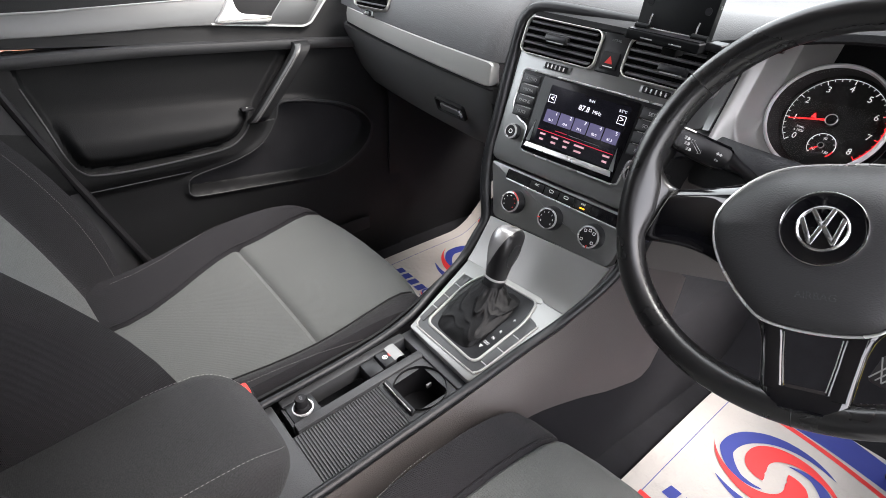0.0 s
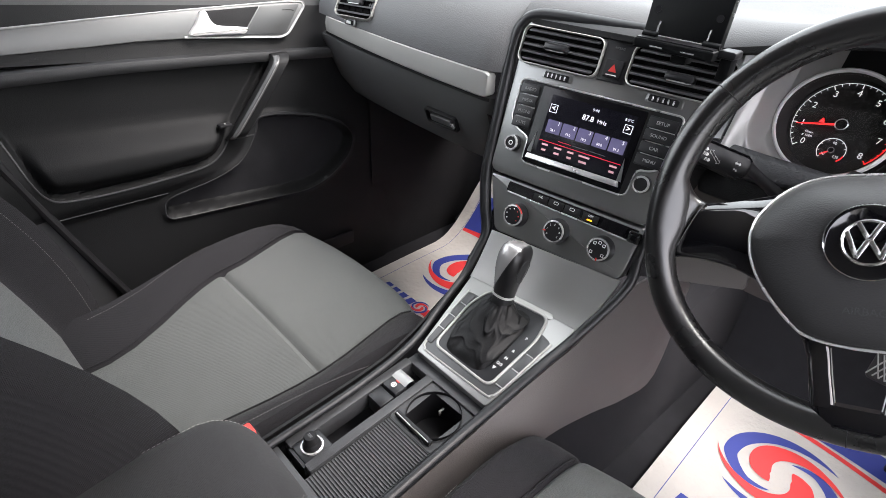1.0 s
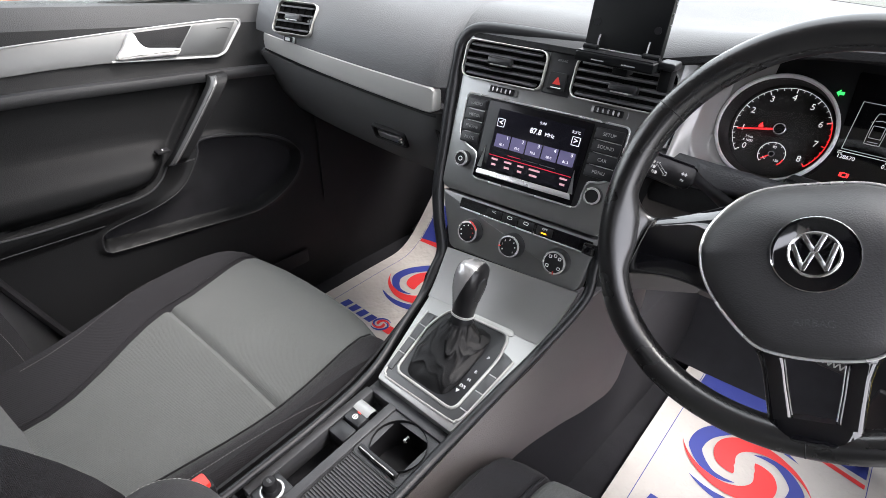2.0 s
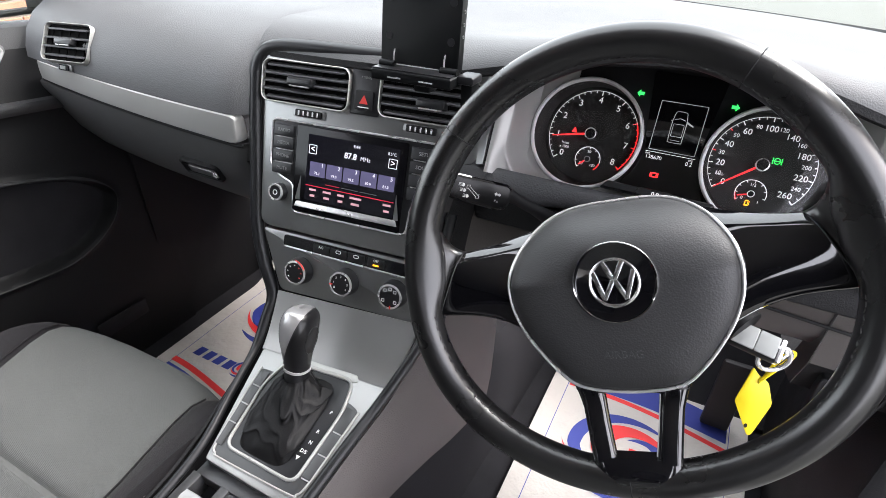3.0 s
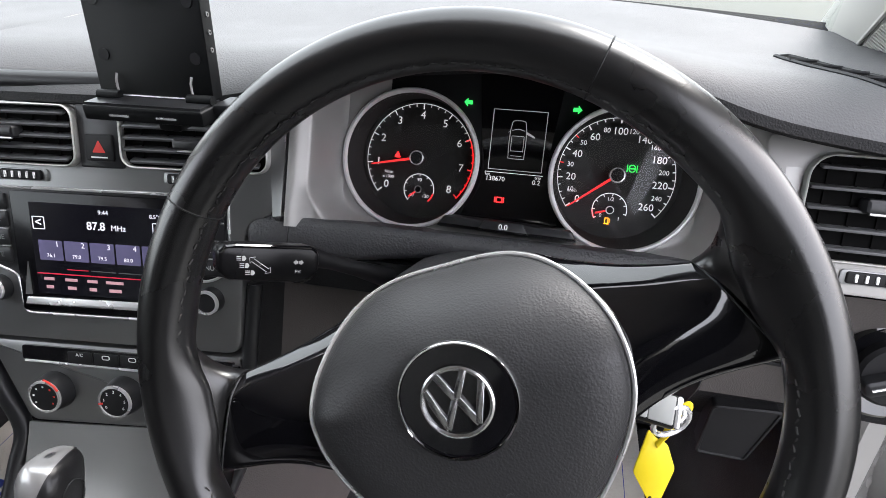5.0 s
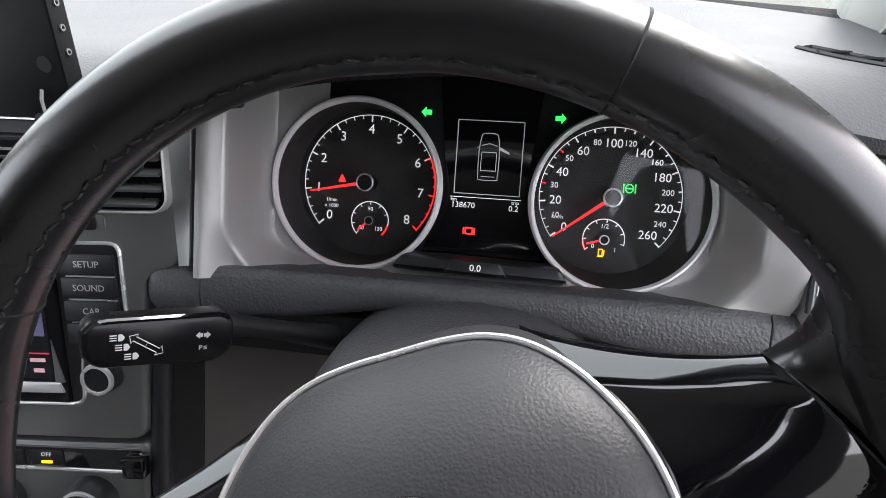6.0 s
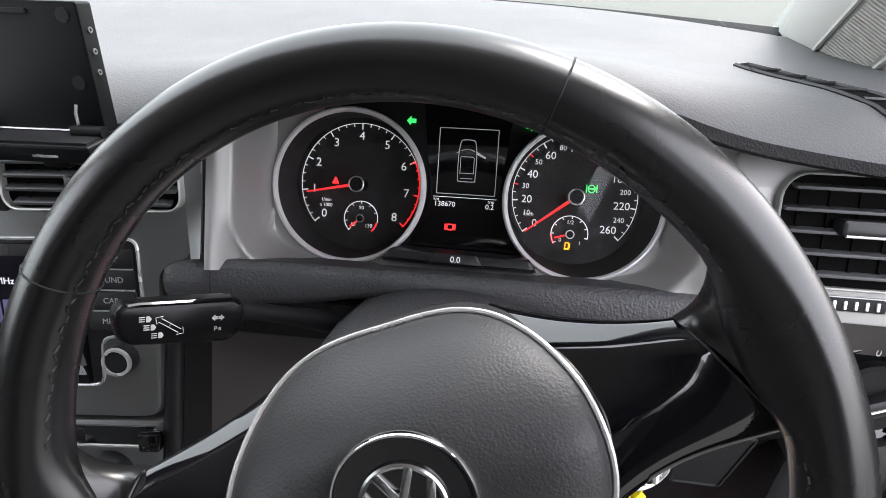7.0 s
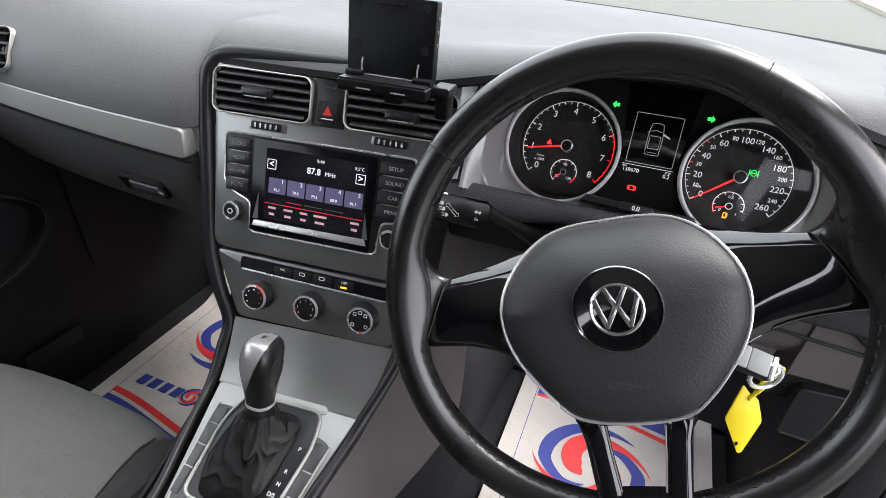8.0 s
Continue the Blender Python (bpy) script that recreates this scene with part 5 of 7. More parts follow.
# steering column with its shroud
column = base("steering_column", 0.355, 0.20, 0.55, "black plastic steering column shroud behind the wheel", "steering column")
rows = []
for t in np.linspace(0, 1, 8):
    d = lerp(-0.045, -0.245, t)
    w, h0, h1 = lerp(0.056, 0.086, step(0, 0.5, t)), lerp(0.034, 0.049, step(0, 0.6, t)), lerp(0.05, 0.07, t)
    rows.append([(w * math.cos(a), (h0 if math.sin(a) > 0 else h1) * math.copysign(abs(math.sin(a)) ** 0.8, math.sin(a)), d) for a in np.linspace(0, 2 * math.pi, 28, endpoint=False)])
part("shroud", loft(rows, close_v=True, caps=True), BAR, column, m=plane_frame(0.355, 0, 0.66, 0, 24))

# indicator stalk
stalk = base("indicator_stalk", 0.20, 0.09, 0.65, "black indicator stalk with white lamp symbols", "stalk")
SM = Matrix(((0.7270, 0.0164, 0.6864, 0.1889), (0.6105, 0.4410, -0.6579, 0.1149), (-0.3146, 0.8974, 0.3099, 0.6485), (0, 0, 0, 1)))
part("paddle", slab(round_poly([(-0.0345, 0.0050), (-0.0300, 0.0102), (0.0365, 0.0108), (0.0412, 0.0030), (0.0400, -0.0120), (0.0315, -0.0185), (-0.0265, -0.0160), (-0.0335, -0.0100)], 0.006), -0.012, 0.006, 0.004), STALK, stalk, m=SM)
part("gloss_edge", tube([(-0.0325, 0.0040, 0.0042), (-0.0290, 0.0080, 0.0045), (-0.022, 0.0090, 0.0045), (0.032, 0.0095, 0.0045), (0.0375, 0.0060, 0.0042)], 0.0016, n=6), PIANO, stalk, m=SM)
SYM = SM @ at(0.0025, -0.0048) @ Matrix.Diagonal((0.84, 0.80, 1, 1))
part("arm", tube([SM @ Vector((0.034, 0.002, -0.004)), SM @ Vector((0.055, -0.003, -0.008)), SM @ Vector((0.080, -0.009, -0.012)), SM @ Vector((0.115, -0.018, -0.020))], [0.0085, 0.0062, 0.0066, 0.0095], n=14), MATT, stalk)
for x, y in ((-0.021, 0.0065), (-0.018, 0.0), (-0.013, -0.0065)):
    sym = join(slab(round_poly([(0, -0.0022), (0.0022, -0.0022), (0.0036, 0), (0.0022, 0.0022), (0, 0.0022)], 0.0006), 0.006, 0.0064), *[box(-0.0045, -0.0008, k * 0.0016 - 0.0003, k * 0.0016 + 0.0003, 0.006, 0.0064) for k in (-1, 0, 1)])
    part("lamp_symbol", sym, PRINT, stalk, m=SYM @ at(x - 0.003, y))
arrow = [(0.0, 0.0115), (0.0036, 0.0080), (0.0016, 0.0080), (0.0016, 0.0), (-0.0016, 0.0), (-0.0016, 0.0080), (-0.0036, 0.0080)]
for turn in (55, 235):
    part("beam_arrow", tube([(x, y, 0.0062) for x, y in arrow], 0.00035, True, 4), PRINT, stalk, m=SYM @ at(-0.0085, 0.0005, 0, turn))
for s in (-1, 1):
    part("turn_symbol", slab([(s * 0.0055, 0), (s * 0.0025, 0.003), (s * 0.0025, 0.0014), (s * 0.0004, 0.0014), (s * 0.0004, -0.0014), (s * 0.0025, -0.0014), (s * 0.0025, -0.003)], 0.006, 0.0064), PRINT, stalk, m=SYM @ at(0.025, 0.004) @ Matrix.Diagonal((0.85, 0.85, 1, 1)))
part("fog_symbol", words("P\u2264", 0.0050, 0.025, -0.0050, 0.0062), PRINT, stalk, m=SYM)
part("dowel", lathe([(0.004, 0), (0.004, 0.002), (0.0001, 0.002)], 12), MATT, stalk, m=SM @ at(0.03, 0.0, -0.012))

# light switch by the driver's door
lsw = base("light_switch", 0.66, 0.24, 0.57, "round black headlamp switch low on the dash", "switch")
LM = plane_frame(0.690, 0.218, 0.542, 0, 12)
part("panel", slab(round_poly([(-0.12, 0.066), (0.045, 0.060), (0.045, -0.045), (0.015, -0.056), (-0.035, -0.052), (-0.06, -0.02), (-0.12, 0.02)], 0.012), -0.01, 0.001, 0.003), DARK, lsw, m=LM)
part("bezel", lathe([(0.046, -0.002), (0.046, 0.003), (0.043, 0.005), (0.040, 0.003), (0.0001, 0.002)], 48), PIANO, lsw, m=LM)
part("dial", lathe([(0.031, 0.001), (0.030, 0.010), (0.027, 0.013), (0.0001, 0.0135)], 40), MATT, lsw, m=LM)
part("grip", slab(rr(-0.029, 0.029, -0.008, 0.008, 0.005), 0.010, 0.024, 0.004), RAIL, lsw, m=LM @ at(0, 0, 0, 24))
part("grip_line", tube([(-0.024, 0.0, 0.0242), (0.024, 0.0, 0.0242)], 0.0012, n=6), CHROME, lsw, m=LM @ at(0, 0, 0, 24))
part("lamp_mark", join(lathe([(0.0022, 0.0243), (0.0022, 0.0247), (0.0001, 0.0247)], 12), *[tick(45 * k, 0.003, 0.0048, 0.0008, 0.0243) for k in range(8)]), WHITE, lsw, m=LM @ at(-0.020, -0.0105, -0.010))
part("zero_mark", words("0", 0.009, -0.004, 0.0385, 0.0052), WHITE, lsw, m=LM)
part("green_mark", box(0.015, 0.021, 0.0340, 0.0358, 0.004, 0.0056), LIT_GREEN, lsw, m=LM)
part("side_mark", words("0", 0.008, 0.037, 0.012, 0.0052), WHITE, lsw, m=LM)

# demister slot on the pad
slot = base("demister_vent", 0.64, 0.36, 0.76, "long black demister slot on the dashboard top", "air vent")
a, b = Vector((0.573, 0.347)), Vector((0.650, 0.216))
d = (b - a).normalized()
sd = Vector((-d.y, d.x))


def on_pad(t, w, h):
    p = a.lerp(b, t) + sd * w
    return Vector((p.x, p.y, pad_z(p.x, p.y) + h))


loop = [(0.0, 0.007)] + [(k / 12, lerp(0.009, 0.015, k / 12)) for k in range(1, 12)] + [(1.0, 0.014), (1.0, -0.014)] + [(1 - k / 12, -lerp(0.015, 0.009, k / 12)) for k in range(1, 12)] + [(0.0, -0.007)]
part("frame", tube([on_pad(t, w, 0.0006) for t, w in loop], 0.0020, True, 6), RAIL, slot)
# sheet laid on the pad, black for the shade down the slot
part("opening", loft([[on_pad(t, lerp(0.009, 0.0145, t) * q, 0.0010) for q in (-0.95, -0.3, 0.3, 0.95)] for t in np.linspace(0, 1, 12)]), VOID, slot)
for k in range(1, 7):
    t = k / 7
    part("fin", tube([on_pad(t - 0.030, -0.011, 0.0014), on_pad(t + 0.030, 0.011, 0.0014)], 0.0017, n=6), RAIL, slot)
slot2 = base("demister_vent", -0.66, 0.36, 0.76, "black demister slot on the passenger dash top", "air vent")
part("opening", tube([(-0.60, 0.39, 0.766), (-0.64, 0.33, 0.764), (-0.67, 0.27, 0.757)], 0.006, n=8, flat=0.5), MATT, slot2)

# ---- phone holder on the centre vent ----
holder = base("phone_holder", 0.09, 0.18, 0.72, "black folding phone holder clipped before the centre vent", "phone holder")
HM = plane_frame(0.092, 0.165, 0.732, 2, 2)
part("tray", slab(rr(-0.050, 0.047, 0.0, 0.0115, 0.002), -0.012, 0.019, 0.002), HOLDER, holder, m=HM)
part("tray_top", box(-0.048, 0.045, 0.0110, 0.0130, -0.010, 0.017), RAIL, holder, m=HM)
for x in (-0.028, 0.010):
    part("slot_mark", box(x, x + 0.016, 0.004, 0.0055, 0.0185, 0.0195), CHROME, holder, m=HM)
BM = HM @ Matrix.Translation((-0.002, 0.013, -0.004)) @ Matrix.Rotation(radians(-5), 4, "X")
back = part("backplate", slab(rr(-0.048, 0.046, 0.0, 0.0755, 0.002), -0.012, 0.0, 0.001), HOLDER, holder, m=BM)
part("edge_line", tube([(-0.046, 0.001, 0.001), (0.044, 0.001, 0.001)], 0.0008, n=6), CHROME, back, m=BM)
part("clip", box(-0.013, 0.013, 0.0740, 0.0805, -0.009, -0.001, 0.001, 1), HOLDER, back, m=BM)
part("clip_mark", box(-0.016, 0.014, 0.0685, 0.0712, -0.001, 0.0012), RAIL, back, m=BM)
for x, y in ((-0.038, 0.068), (0.036, 0.068), (-0.038, 0.030), (0.036, 0.030)):
    part("pad", lathe([(0.0042, -0.001), (0.0042, 0.0005), (0.0001, 0.0005)], 16), RAIL, back, m=BM @ at(x, y))
for x in (-0.030, 0.031):
    part("prong", tube([(x, 0.001, 0.003), (x, 0.012, 0.003), (x, 0.017, 0.001)], 0.0010, n=6), CHROME, back, m=BM)
for y in (0.036, 0.048, 0.060):
    part("side_hole", lathe([(0.0018, 0), (0.0018, 0.0008), (0.0010, 0.0008), (0.0010, 0)], 12), FASCIA, back, m=BM @ Matrix.Translation((0.0462, y, -0.006)) @ Matrix.Rotation(radians(90), 4, "Y"))
part("hinge", tube([HM @ Vector((-0.048, 0.0145, 0.0)), HM @ Vector((-0.030, 0.0145, 0.0))], 0.004, n=10), HOLDER, holder)
part("hinge", tube([HM @ Vector((0.026, 0.0145, 0.0)), HM @ Vector((0.046, 0.0145, 0.0))], 0.004, n=10), HOLDER, holder)
part("arm", slab(rr(0.046, 0.066, 0.004, 0.013, 0.003), -0.020, 0.004, 0.002), RAIL, holder, m=HM)
part("clamp", box(0.048, 0.062, -0.022, 0.006, -0.025, -0.004, 0.003), HOLDER, holder, m=HM)
part("vent_clip", box(-0.010, 0.010, -0.014, 0.006, -0.030, -0.006, 0.003), HOLDER, holder, m=HM)

# ---- centre console ----
con = base("centre_console", 0.015, -0.15, 0.20, "grey plastic centre console with storage trays", "centre console")
# silver slope below the heating controls
top_l, top_r = STACK @ Vector((-0.110, -0.280, -0.002)), STACK @ Vector((0.112, -0.272, -0.002))
low_l, low_r = Vector((-0.090, 0.036, 0.3615)), Vector((0.106, 0.052, 0.3675))
rows = []
for t in np.linspace(0, 1, 10):
    p, q = top_l.lerp(low_l, t), top_r.lerp(low_r, t)
    sag = -0.010 * math.sin(math.pi * t)
    rows.append([p.lerp(q, u) + Vector((0, 0.3 * sag, sag)) for u in np.linspace(0, 1, 9)])
part("front_plate", shell(rows, 0.004), PLATE, con, "silver plate under the controls")
# selector plate
plate_o = round_poly([(-0.068, -0.002), (0.070, -0.004), (0.092, 0.170), (-0.103, 0.154)], 0.004)
part("selector_plate", slab(plate_o, -0.02, 0.0, 0.002), PLATE, con, "silver selector surround", m=SHIFT)
# black rails along both edges
lrail = [(-0.103, 0.066, 0.388), (-0.099, 0.034, 0.363), (-0.082, -0.04, 0.340), (-0.066, -0.11, 0.3205), (-0.063, -0.20, 0.305), (-0.064, -0.32, 0.296), (-0.066, -0.46, 0.290)]
rrail = [tuple(STACK @ Vector((0.129, -0.12, -0.012))), tuple(STACK @ Vector((0.122, -0.22, -0.006))), tuple(STACK @ Vector((0.124, -0.276, 0.0))), (0.113, 0.05, 0.368), (0.103, -0.03, 0.343), (0.094, -0.11, 0.318), (0.091, -0.20, 0.304), (0.092, -0.32, 0.295), (0.094, -0.46, 0.289)]
part("rail", tube(curve(lrail, 6, False), 0.0054, n=12), RAIL, con)
part("rail", tube(curve(rrail, 6, False), 0.0075, n=12), RAIL, con)
# middle deck with openings: front bar, spine, rear plate
CM = Matrix.Translation((0.015, -0.115, 0.3035)) @ Matrix.Rotation(radians(4), 4, "X")
part("deck_front", box(-0.074, 0.072, -0.010, 0.012, -0.02, 0.0, 0.002), DECK, con, m=CM)
part("deck_spine", box(-0.032, -0.018, -0.212, -0.008, -0.03, 0.0, 0.002), DECK, con, m=CM)
part("deck_left", box(-0.078, -0.064, -0.212, -0.008, -0.03, 0.0, 0.002), DECK, con, m=CM)
part("deck_right", box(0.064, 0.078, -0.222, -0.008, -0.03, 0.0, 0.002), DECK, con, m=CM)
part("deck_rear", box(-0.078, 0.078, -0.34, -0.222, -0.03, 0.0, 0.002), DECK, con, m=CM)
part("tray_floor", box(-0.072, 0.072, -0.225, -0.012, -0.075, -0.060), MATT, con, m=CM)
part("pocket_wall", box(-0.066, -0.030, -0.214, -0.206, -0.07, -0.004), RAIL, con, m=CM)
# parking brake switches
sw = base("parking_brake_switch", -0.03, -0.18, 0.27, "parking brake and hold switches with a pale strip as reflection", "switch")
part("hold_button", box(-0.0635, -0.0330, -0.102, -0.0775, -0.03, 0.000, 0.003), RAIL, sw, m=CM @ at(0, 0.010))
part("brake_button", box(-0.0635, -0.0335, -0.076, -0.054, -0.03, 0.003, 0.003), RAIL, sw, m=CM @ at(0, 0.010))
# pale curved strip modelled in place of the reflection on the brake button
cap = loft([[(x, y, z) for y, z in ((-0.058, 0.0034), (-0.050, 0.0056), (-0.041, 0.0034), (-0.037, -0.010))] for x in np.linspace(-0.063, -0.034, 6)])
part("brake_reflection", cap, PLATE, sw, "pale strip for the reflection on the switch top", m=CM @ at(0, 0.010))
part("brake_mark", join(lathe([(0.0040, 0.0032), (0.0040, 0.0036), (0.0032, 0.0036), (0.0032, 0.0032)], 16), box(-0.001, 0.001, -0.002, 0.002, 0.0032, 0.0036)), WHITE, sw, m=CM @ at(-0.0485, -0.056))
part("hold_mark", words("AUTO\nHOLD", 0.0058, -0.0485, -0.088, -0.0006), WHITE, sw, m=CM @ at(0, 0.010))
part("lamp", box(-0.0515, -0.0455, -0.0595, -0.0580, 0.003, 0.0036), RED_BUTTON, sw, m=CM @ at(0, 0.010))
# power socket
sock = base("power_socket", -0.03, -0.30, 0.29, "black twelve-volt plug in a chrome-ringed socket", "socket")
KM = CM @ at(-0.0475, -0.190, 0)
part("plate", box(-0.018, 0.018, -0.020, 0.020, -0.012, -0.0015, 0.002), RAIL, sock, m=KM)
part("ring", lathe([(0.0145, -0.003), (0.0145, 0.0008), (0.0125, 0.0015), (0.0112, 0.0)], 32), CHROME, sock, "chrome ring", m=KM)
part("plug", lathe([(0.0112, -0.003), (0.0105, 0.006), (0.0088, 0.008), (0.0085, 0.017), (0.0070, 0.0195), (0.0001, 0.020)], 28), MATT, sock, m=KM)
part("plug_mark", words("12V", 0.005, 0, 0, 0.0201), FASCIA, sock, m=KM)
# cup holder and ribbed shutter
cup = base("cup_holder", 0.05, -0.16, 0.24, "round black cup holder with a bright spring tab", "cup holder")
well = [(0.0375, -0.0005), (0.0372, -0.004), (0.0355, -0.055), (0.0001, -0.056)]
part("well", lathe(well, 48, open_ends=True), MATT, cup, m=CM @ at(0.0245, -0.0475))
ring_o = rr(-0.018, 0.0640, -0.090, -0.009, 0.006, 6)
cell = []
cx, cy = 0.0245, -0.0475
for x, y in ring_o:
    a = math.atan2(y - cy, x - cx)
    cell.append((cx + 0.0376 * math.cos(a), cy + 0.0376 * math.sin(a)))
part("collar", loft([[(x, y, -0.004) for x, y in ring_o], [(x, y, -0.006) for x, y in cell]], close_v=True), DECK, cup, m=CM)
part("spring_tab", box(-0.0018, 0.0018, -0.005, 0.005, -0.03, -0.022, 0.001, 1), CHROME, cup, m=CM @ at(0.014, -0.024))
shut = base("tray_shutter", 0.04, -0.26, 0.29, "ribbed black sliding shutter over the console tray", "tray cover")
part("cover", box(-0.0175, 0.0635, -0.222, -0.084, -0.010, -0.0065), DECK, shut, m=CM)
for k in range(33):
    y = -0.219 + k * 0.0040
    part("rib", tube([(-0.016, y, -0.0062), (0.062, y, -0.0062)], 0.0015, n=6), DECK, shut, m=CM)
part("handle", tube([(-0.012, -0.0805, -0.001), (0.022, -0.0815, 0.0005), (0.054, -0.0805, -0.001)], 0.0046, n=10, flat=0.8), RAIL, shut, m=CM)
part("handle_line", tube([(-0.010, -0.0830, 0.0026), (0.052, -0.0835, 0.0028)], 0.0010, n=6), CHROME, shut, m=CM)
# side panels
T = [(0.099, -0.46, 0.286), (0.098, -0.20, 0.300), (0.101, -0.11, 0.314), (0.110, -0.03, 0.339), (0.120, 0.05, 0.364), (0.130, 0.11, 0.415), (0.140, 0.15, 0.425), (0.150, 0.20, 0.430)]
B = [(0.118, -0.46, 0.16), (0.130, -0.20, 0.19), (0.138, -0.11, 0.235), (0.142, -0.03, 0.240), (0.148, 0.08, 0.205), (0.154, 0.19, 0.160), (0.160, 0.29, 0.155), (0.162, 0.30, 0.36)]
rows = []
for p, q in zip(curve(T, 4, False), curve(B, 4, False)):
    p, q = Vector(p), Vector(q)
    rows.append([p.lerp(q, t) + Vector((0.010 * math.sin(math.pi * t), 0, 0)) for t in np.linspace(0, 1, 7)])
part("driver_side_panel", shell(rows, 0.004), TAUPE, con, "brown-grey plastic side panel")
rows = []
for p, q in zip(curve([(-0.23 * 0 - 0.010 * 1 - x + 0.025, y, z) for x, y, z in T[:5]], 4, False), curve([(-x, y, 0.02) for x, y, z in B[:5]], 4, False)):
    p, q = Vector(p), Vector(q)
    rows.append([p.lerp(q, t) for t in np.linspace(0, 1, 5)])
part("passenger_side_panel", shell(rows, 0.004), DARK, con)
part("stack_base", loft([[(-0.118, y, z), (-0.125, y + 0.06, z - 0.01), (-0.128, y + 0.4, z - 0.02)] for y, z in ((0.14, 0.52), (0.10, 0.42), (0.06, 0.375), (0.03, 0.30), (0.05, 0.10), (0.08, -0.04))]), DARK, con)

# ---- gear lever ----
gear = base("gear_lever", 0.0, -0.02, 0.33, "automatic gear lever with chrome cap and leather boot", "gear lever")
inner_o = round_poly([(-0.0540, 0.0215), (0.0545, 0.0205), (0.0585, 0.118), (0.0480, 0.160), (-0.0540, 0.150), (-0.0640, 0.110)], 0.014)
band_o = round_poly([(-0.0660, 0.0065), (0.0690, 0.0085), (0.0775, 0.1275), (0.060, 0.1325), (-0.066, 0.1285), (-0.0835, 0.1265)], 0.010)
part("band", slab(band_o, -0.003, 0.0007, 0.0004), GRAPHITE, gear, "graphite band with buttons", m=SHIFT)
part("panel", slab(inner_o, -0.002, 0.0016, 0.001), RAIL, gear, m=SHIFT)
part("bright_frame", tube([(x, y, 0.0016) for x, y in inner_o], 0.0023, True, 8), STRIP, gear, "satin silver frame", m=SHIFT)
part("outer_line", tube([(x, y, 0.0008) for x, y in curve([(-0.0835, 0.1275), (-0.0785, 0.085), (-0.0675, 0.0200), (-0.0600, 0.0085), (-0.0480, 0.0060), (0.0540, 0.0082), (0.0655, 0.0120), (0.0705, 0.0240), (0.0745, 0.075), (0.0778, 0.1265)], 5, False)], 0.0017, n=6), STRIP, gear, m=SHIFT)
part("frame_tab", slab(round_poly([(-0.050, 0.150), (0.046, 0.158), (0.054, 0.161), (0.048, 0.170), (-0.056, 0.160)], 0.004), -0.002, 0.0012, 0.0006), STRIP, gear, m=SHIFT)
for s, ys in ((1, (0.0300, 0.0615, 0.0920, 0.1270)), (-1, (0.0180, 0.0490, 0.0755, 0.1020, 0.1255))):
    for k, (y0, y1) in enumerate(zip(ys, ys[1:])):
        xo = [lerp(0.0700, 0.0765, y / 0.127) if s > 0 else lerp(0.0665, 0.0815, y / 0.127) for y in (y0, y1)]
        xi = [lerp(0.0580, 0.0600, y / 0.127) if s > 0 else lerp(0.0575, 0.0670, y / 0.127) for y in (y0, y1)]
        part("button", slab(round_poly([(s * xi[0], y0 + 0.0008), (s * xo[0], y0 + 0.0008), (s * xo[1], y1 - 0.0008), (s * xi[1], y1 - 0.0008)], 0.0012), -0.001, 0.0024, 0.0008), GRAPHITE, gear, m=SHIFT)
    for y in ys[1:-1] if s < 0 else ys[:-1]:
        xm = (lerp(0.0640, 0.0690, y / 0.127) if s > 0 else lerp(0.0615, 0.0740, y / 0.127)) * s
        part("button_gap", box(xm - 0.0055, xm + 0.0055, y - 0.0007, y + 0.0007, 0.000, 0.0027), PRINT, gear, m=SHIFT)
for txt, x, y in (("P", 0.0455, 0.1115), ("R", 0.0445, 0.0840), ("N", 0.0440, 0.0690), ("D/S", 0.0425, 0.0565), ("+", 0.0310, 0.0630), ("-", 0.0320, 0.0490), ("\u25bc", 0.0400, 0.0470)):
    part("lettering", words(txt, 0.0064, x, y, 0.0018, turn=0, bold=0.0001), WHITE, gear, m=SHIFT)
# boot with folds: a soft square bag gathered at the collar
top_c = Vector((0.003, 0.004, 0.385))
rows = []


def ridge(v):
    return 1 - abs(math.sin(v)) ** 0.75


for t in np.linspace(0, 1, 56):
    row = []
    for k in range(180):
        a = 2 * math.pi * k / 180
        e = lerp(0.42, 1.0, t ** 0.8)
        cx, sy = math.copysign(abs(math.cos(a)) ** e, math.cos(a)), math.copysign(abs(math.sin(a)) ** e, math.sin(a))
        p = SHIFT @ Vector((-0.005 + 0.0400 * cx, 0.080 + 0.0540 * sy, 0.002))
        q = top_c + Vector((0.0160 * cx, 0.0175 * sy, -0.002 * math.sin(a)))
        v = p.lerp(q, t)
        v.z -= 0.010 * math.sin(math.pi * t) * t
        w = math.sin(math.pi * min(1, t * 1.04)) ** 0.8
        lump = noise.noise(Vector((2.2 * math.cos(a), 2.2 * math.sin(a), 3.2 * t + 4)))
        long_fold = ridge(2.0 * a + 1.1 + 1.5 * t + 0.9 * lump)
        slant_fold = ridge(1.5 * a + 4.2 * t + 0.4 + 1.2 * lump)
        cross_fold = ridge(5.0 * t + 1.4 * math.sin(a + 0.6) + 1.5 * lump)
        puff = w * (0.0015 + 0.0105 * long_fold * (0.4 + 0.6 * t) + 0.0085 * slant_fold * (1 - 0.5 * t) + 0.0050 * cross_fold + 0.0040 * lump)
        v += Vector((math.cos(a), math.sin(a), 0.10)) * puff
        if t > 0.80:
            v += Vector((math.cos(a), math.sin(a), 0)) * 0.0011 * math.sin(13 * a) * (1 - abs(t - 0.9) * 10)
        row.append(v)
    rows.append(row)
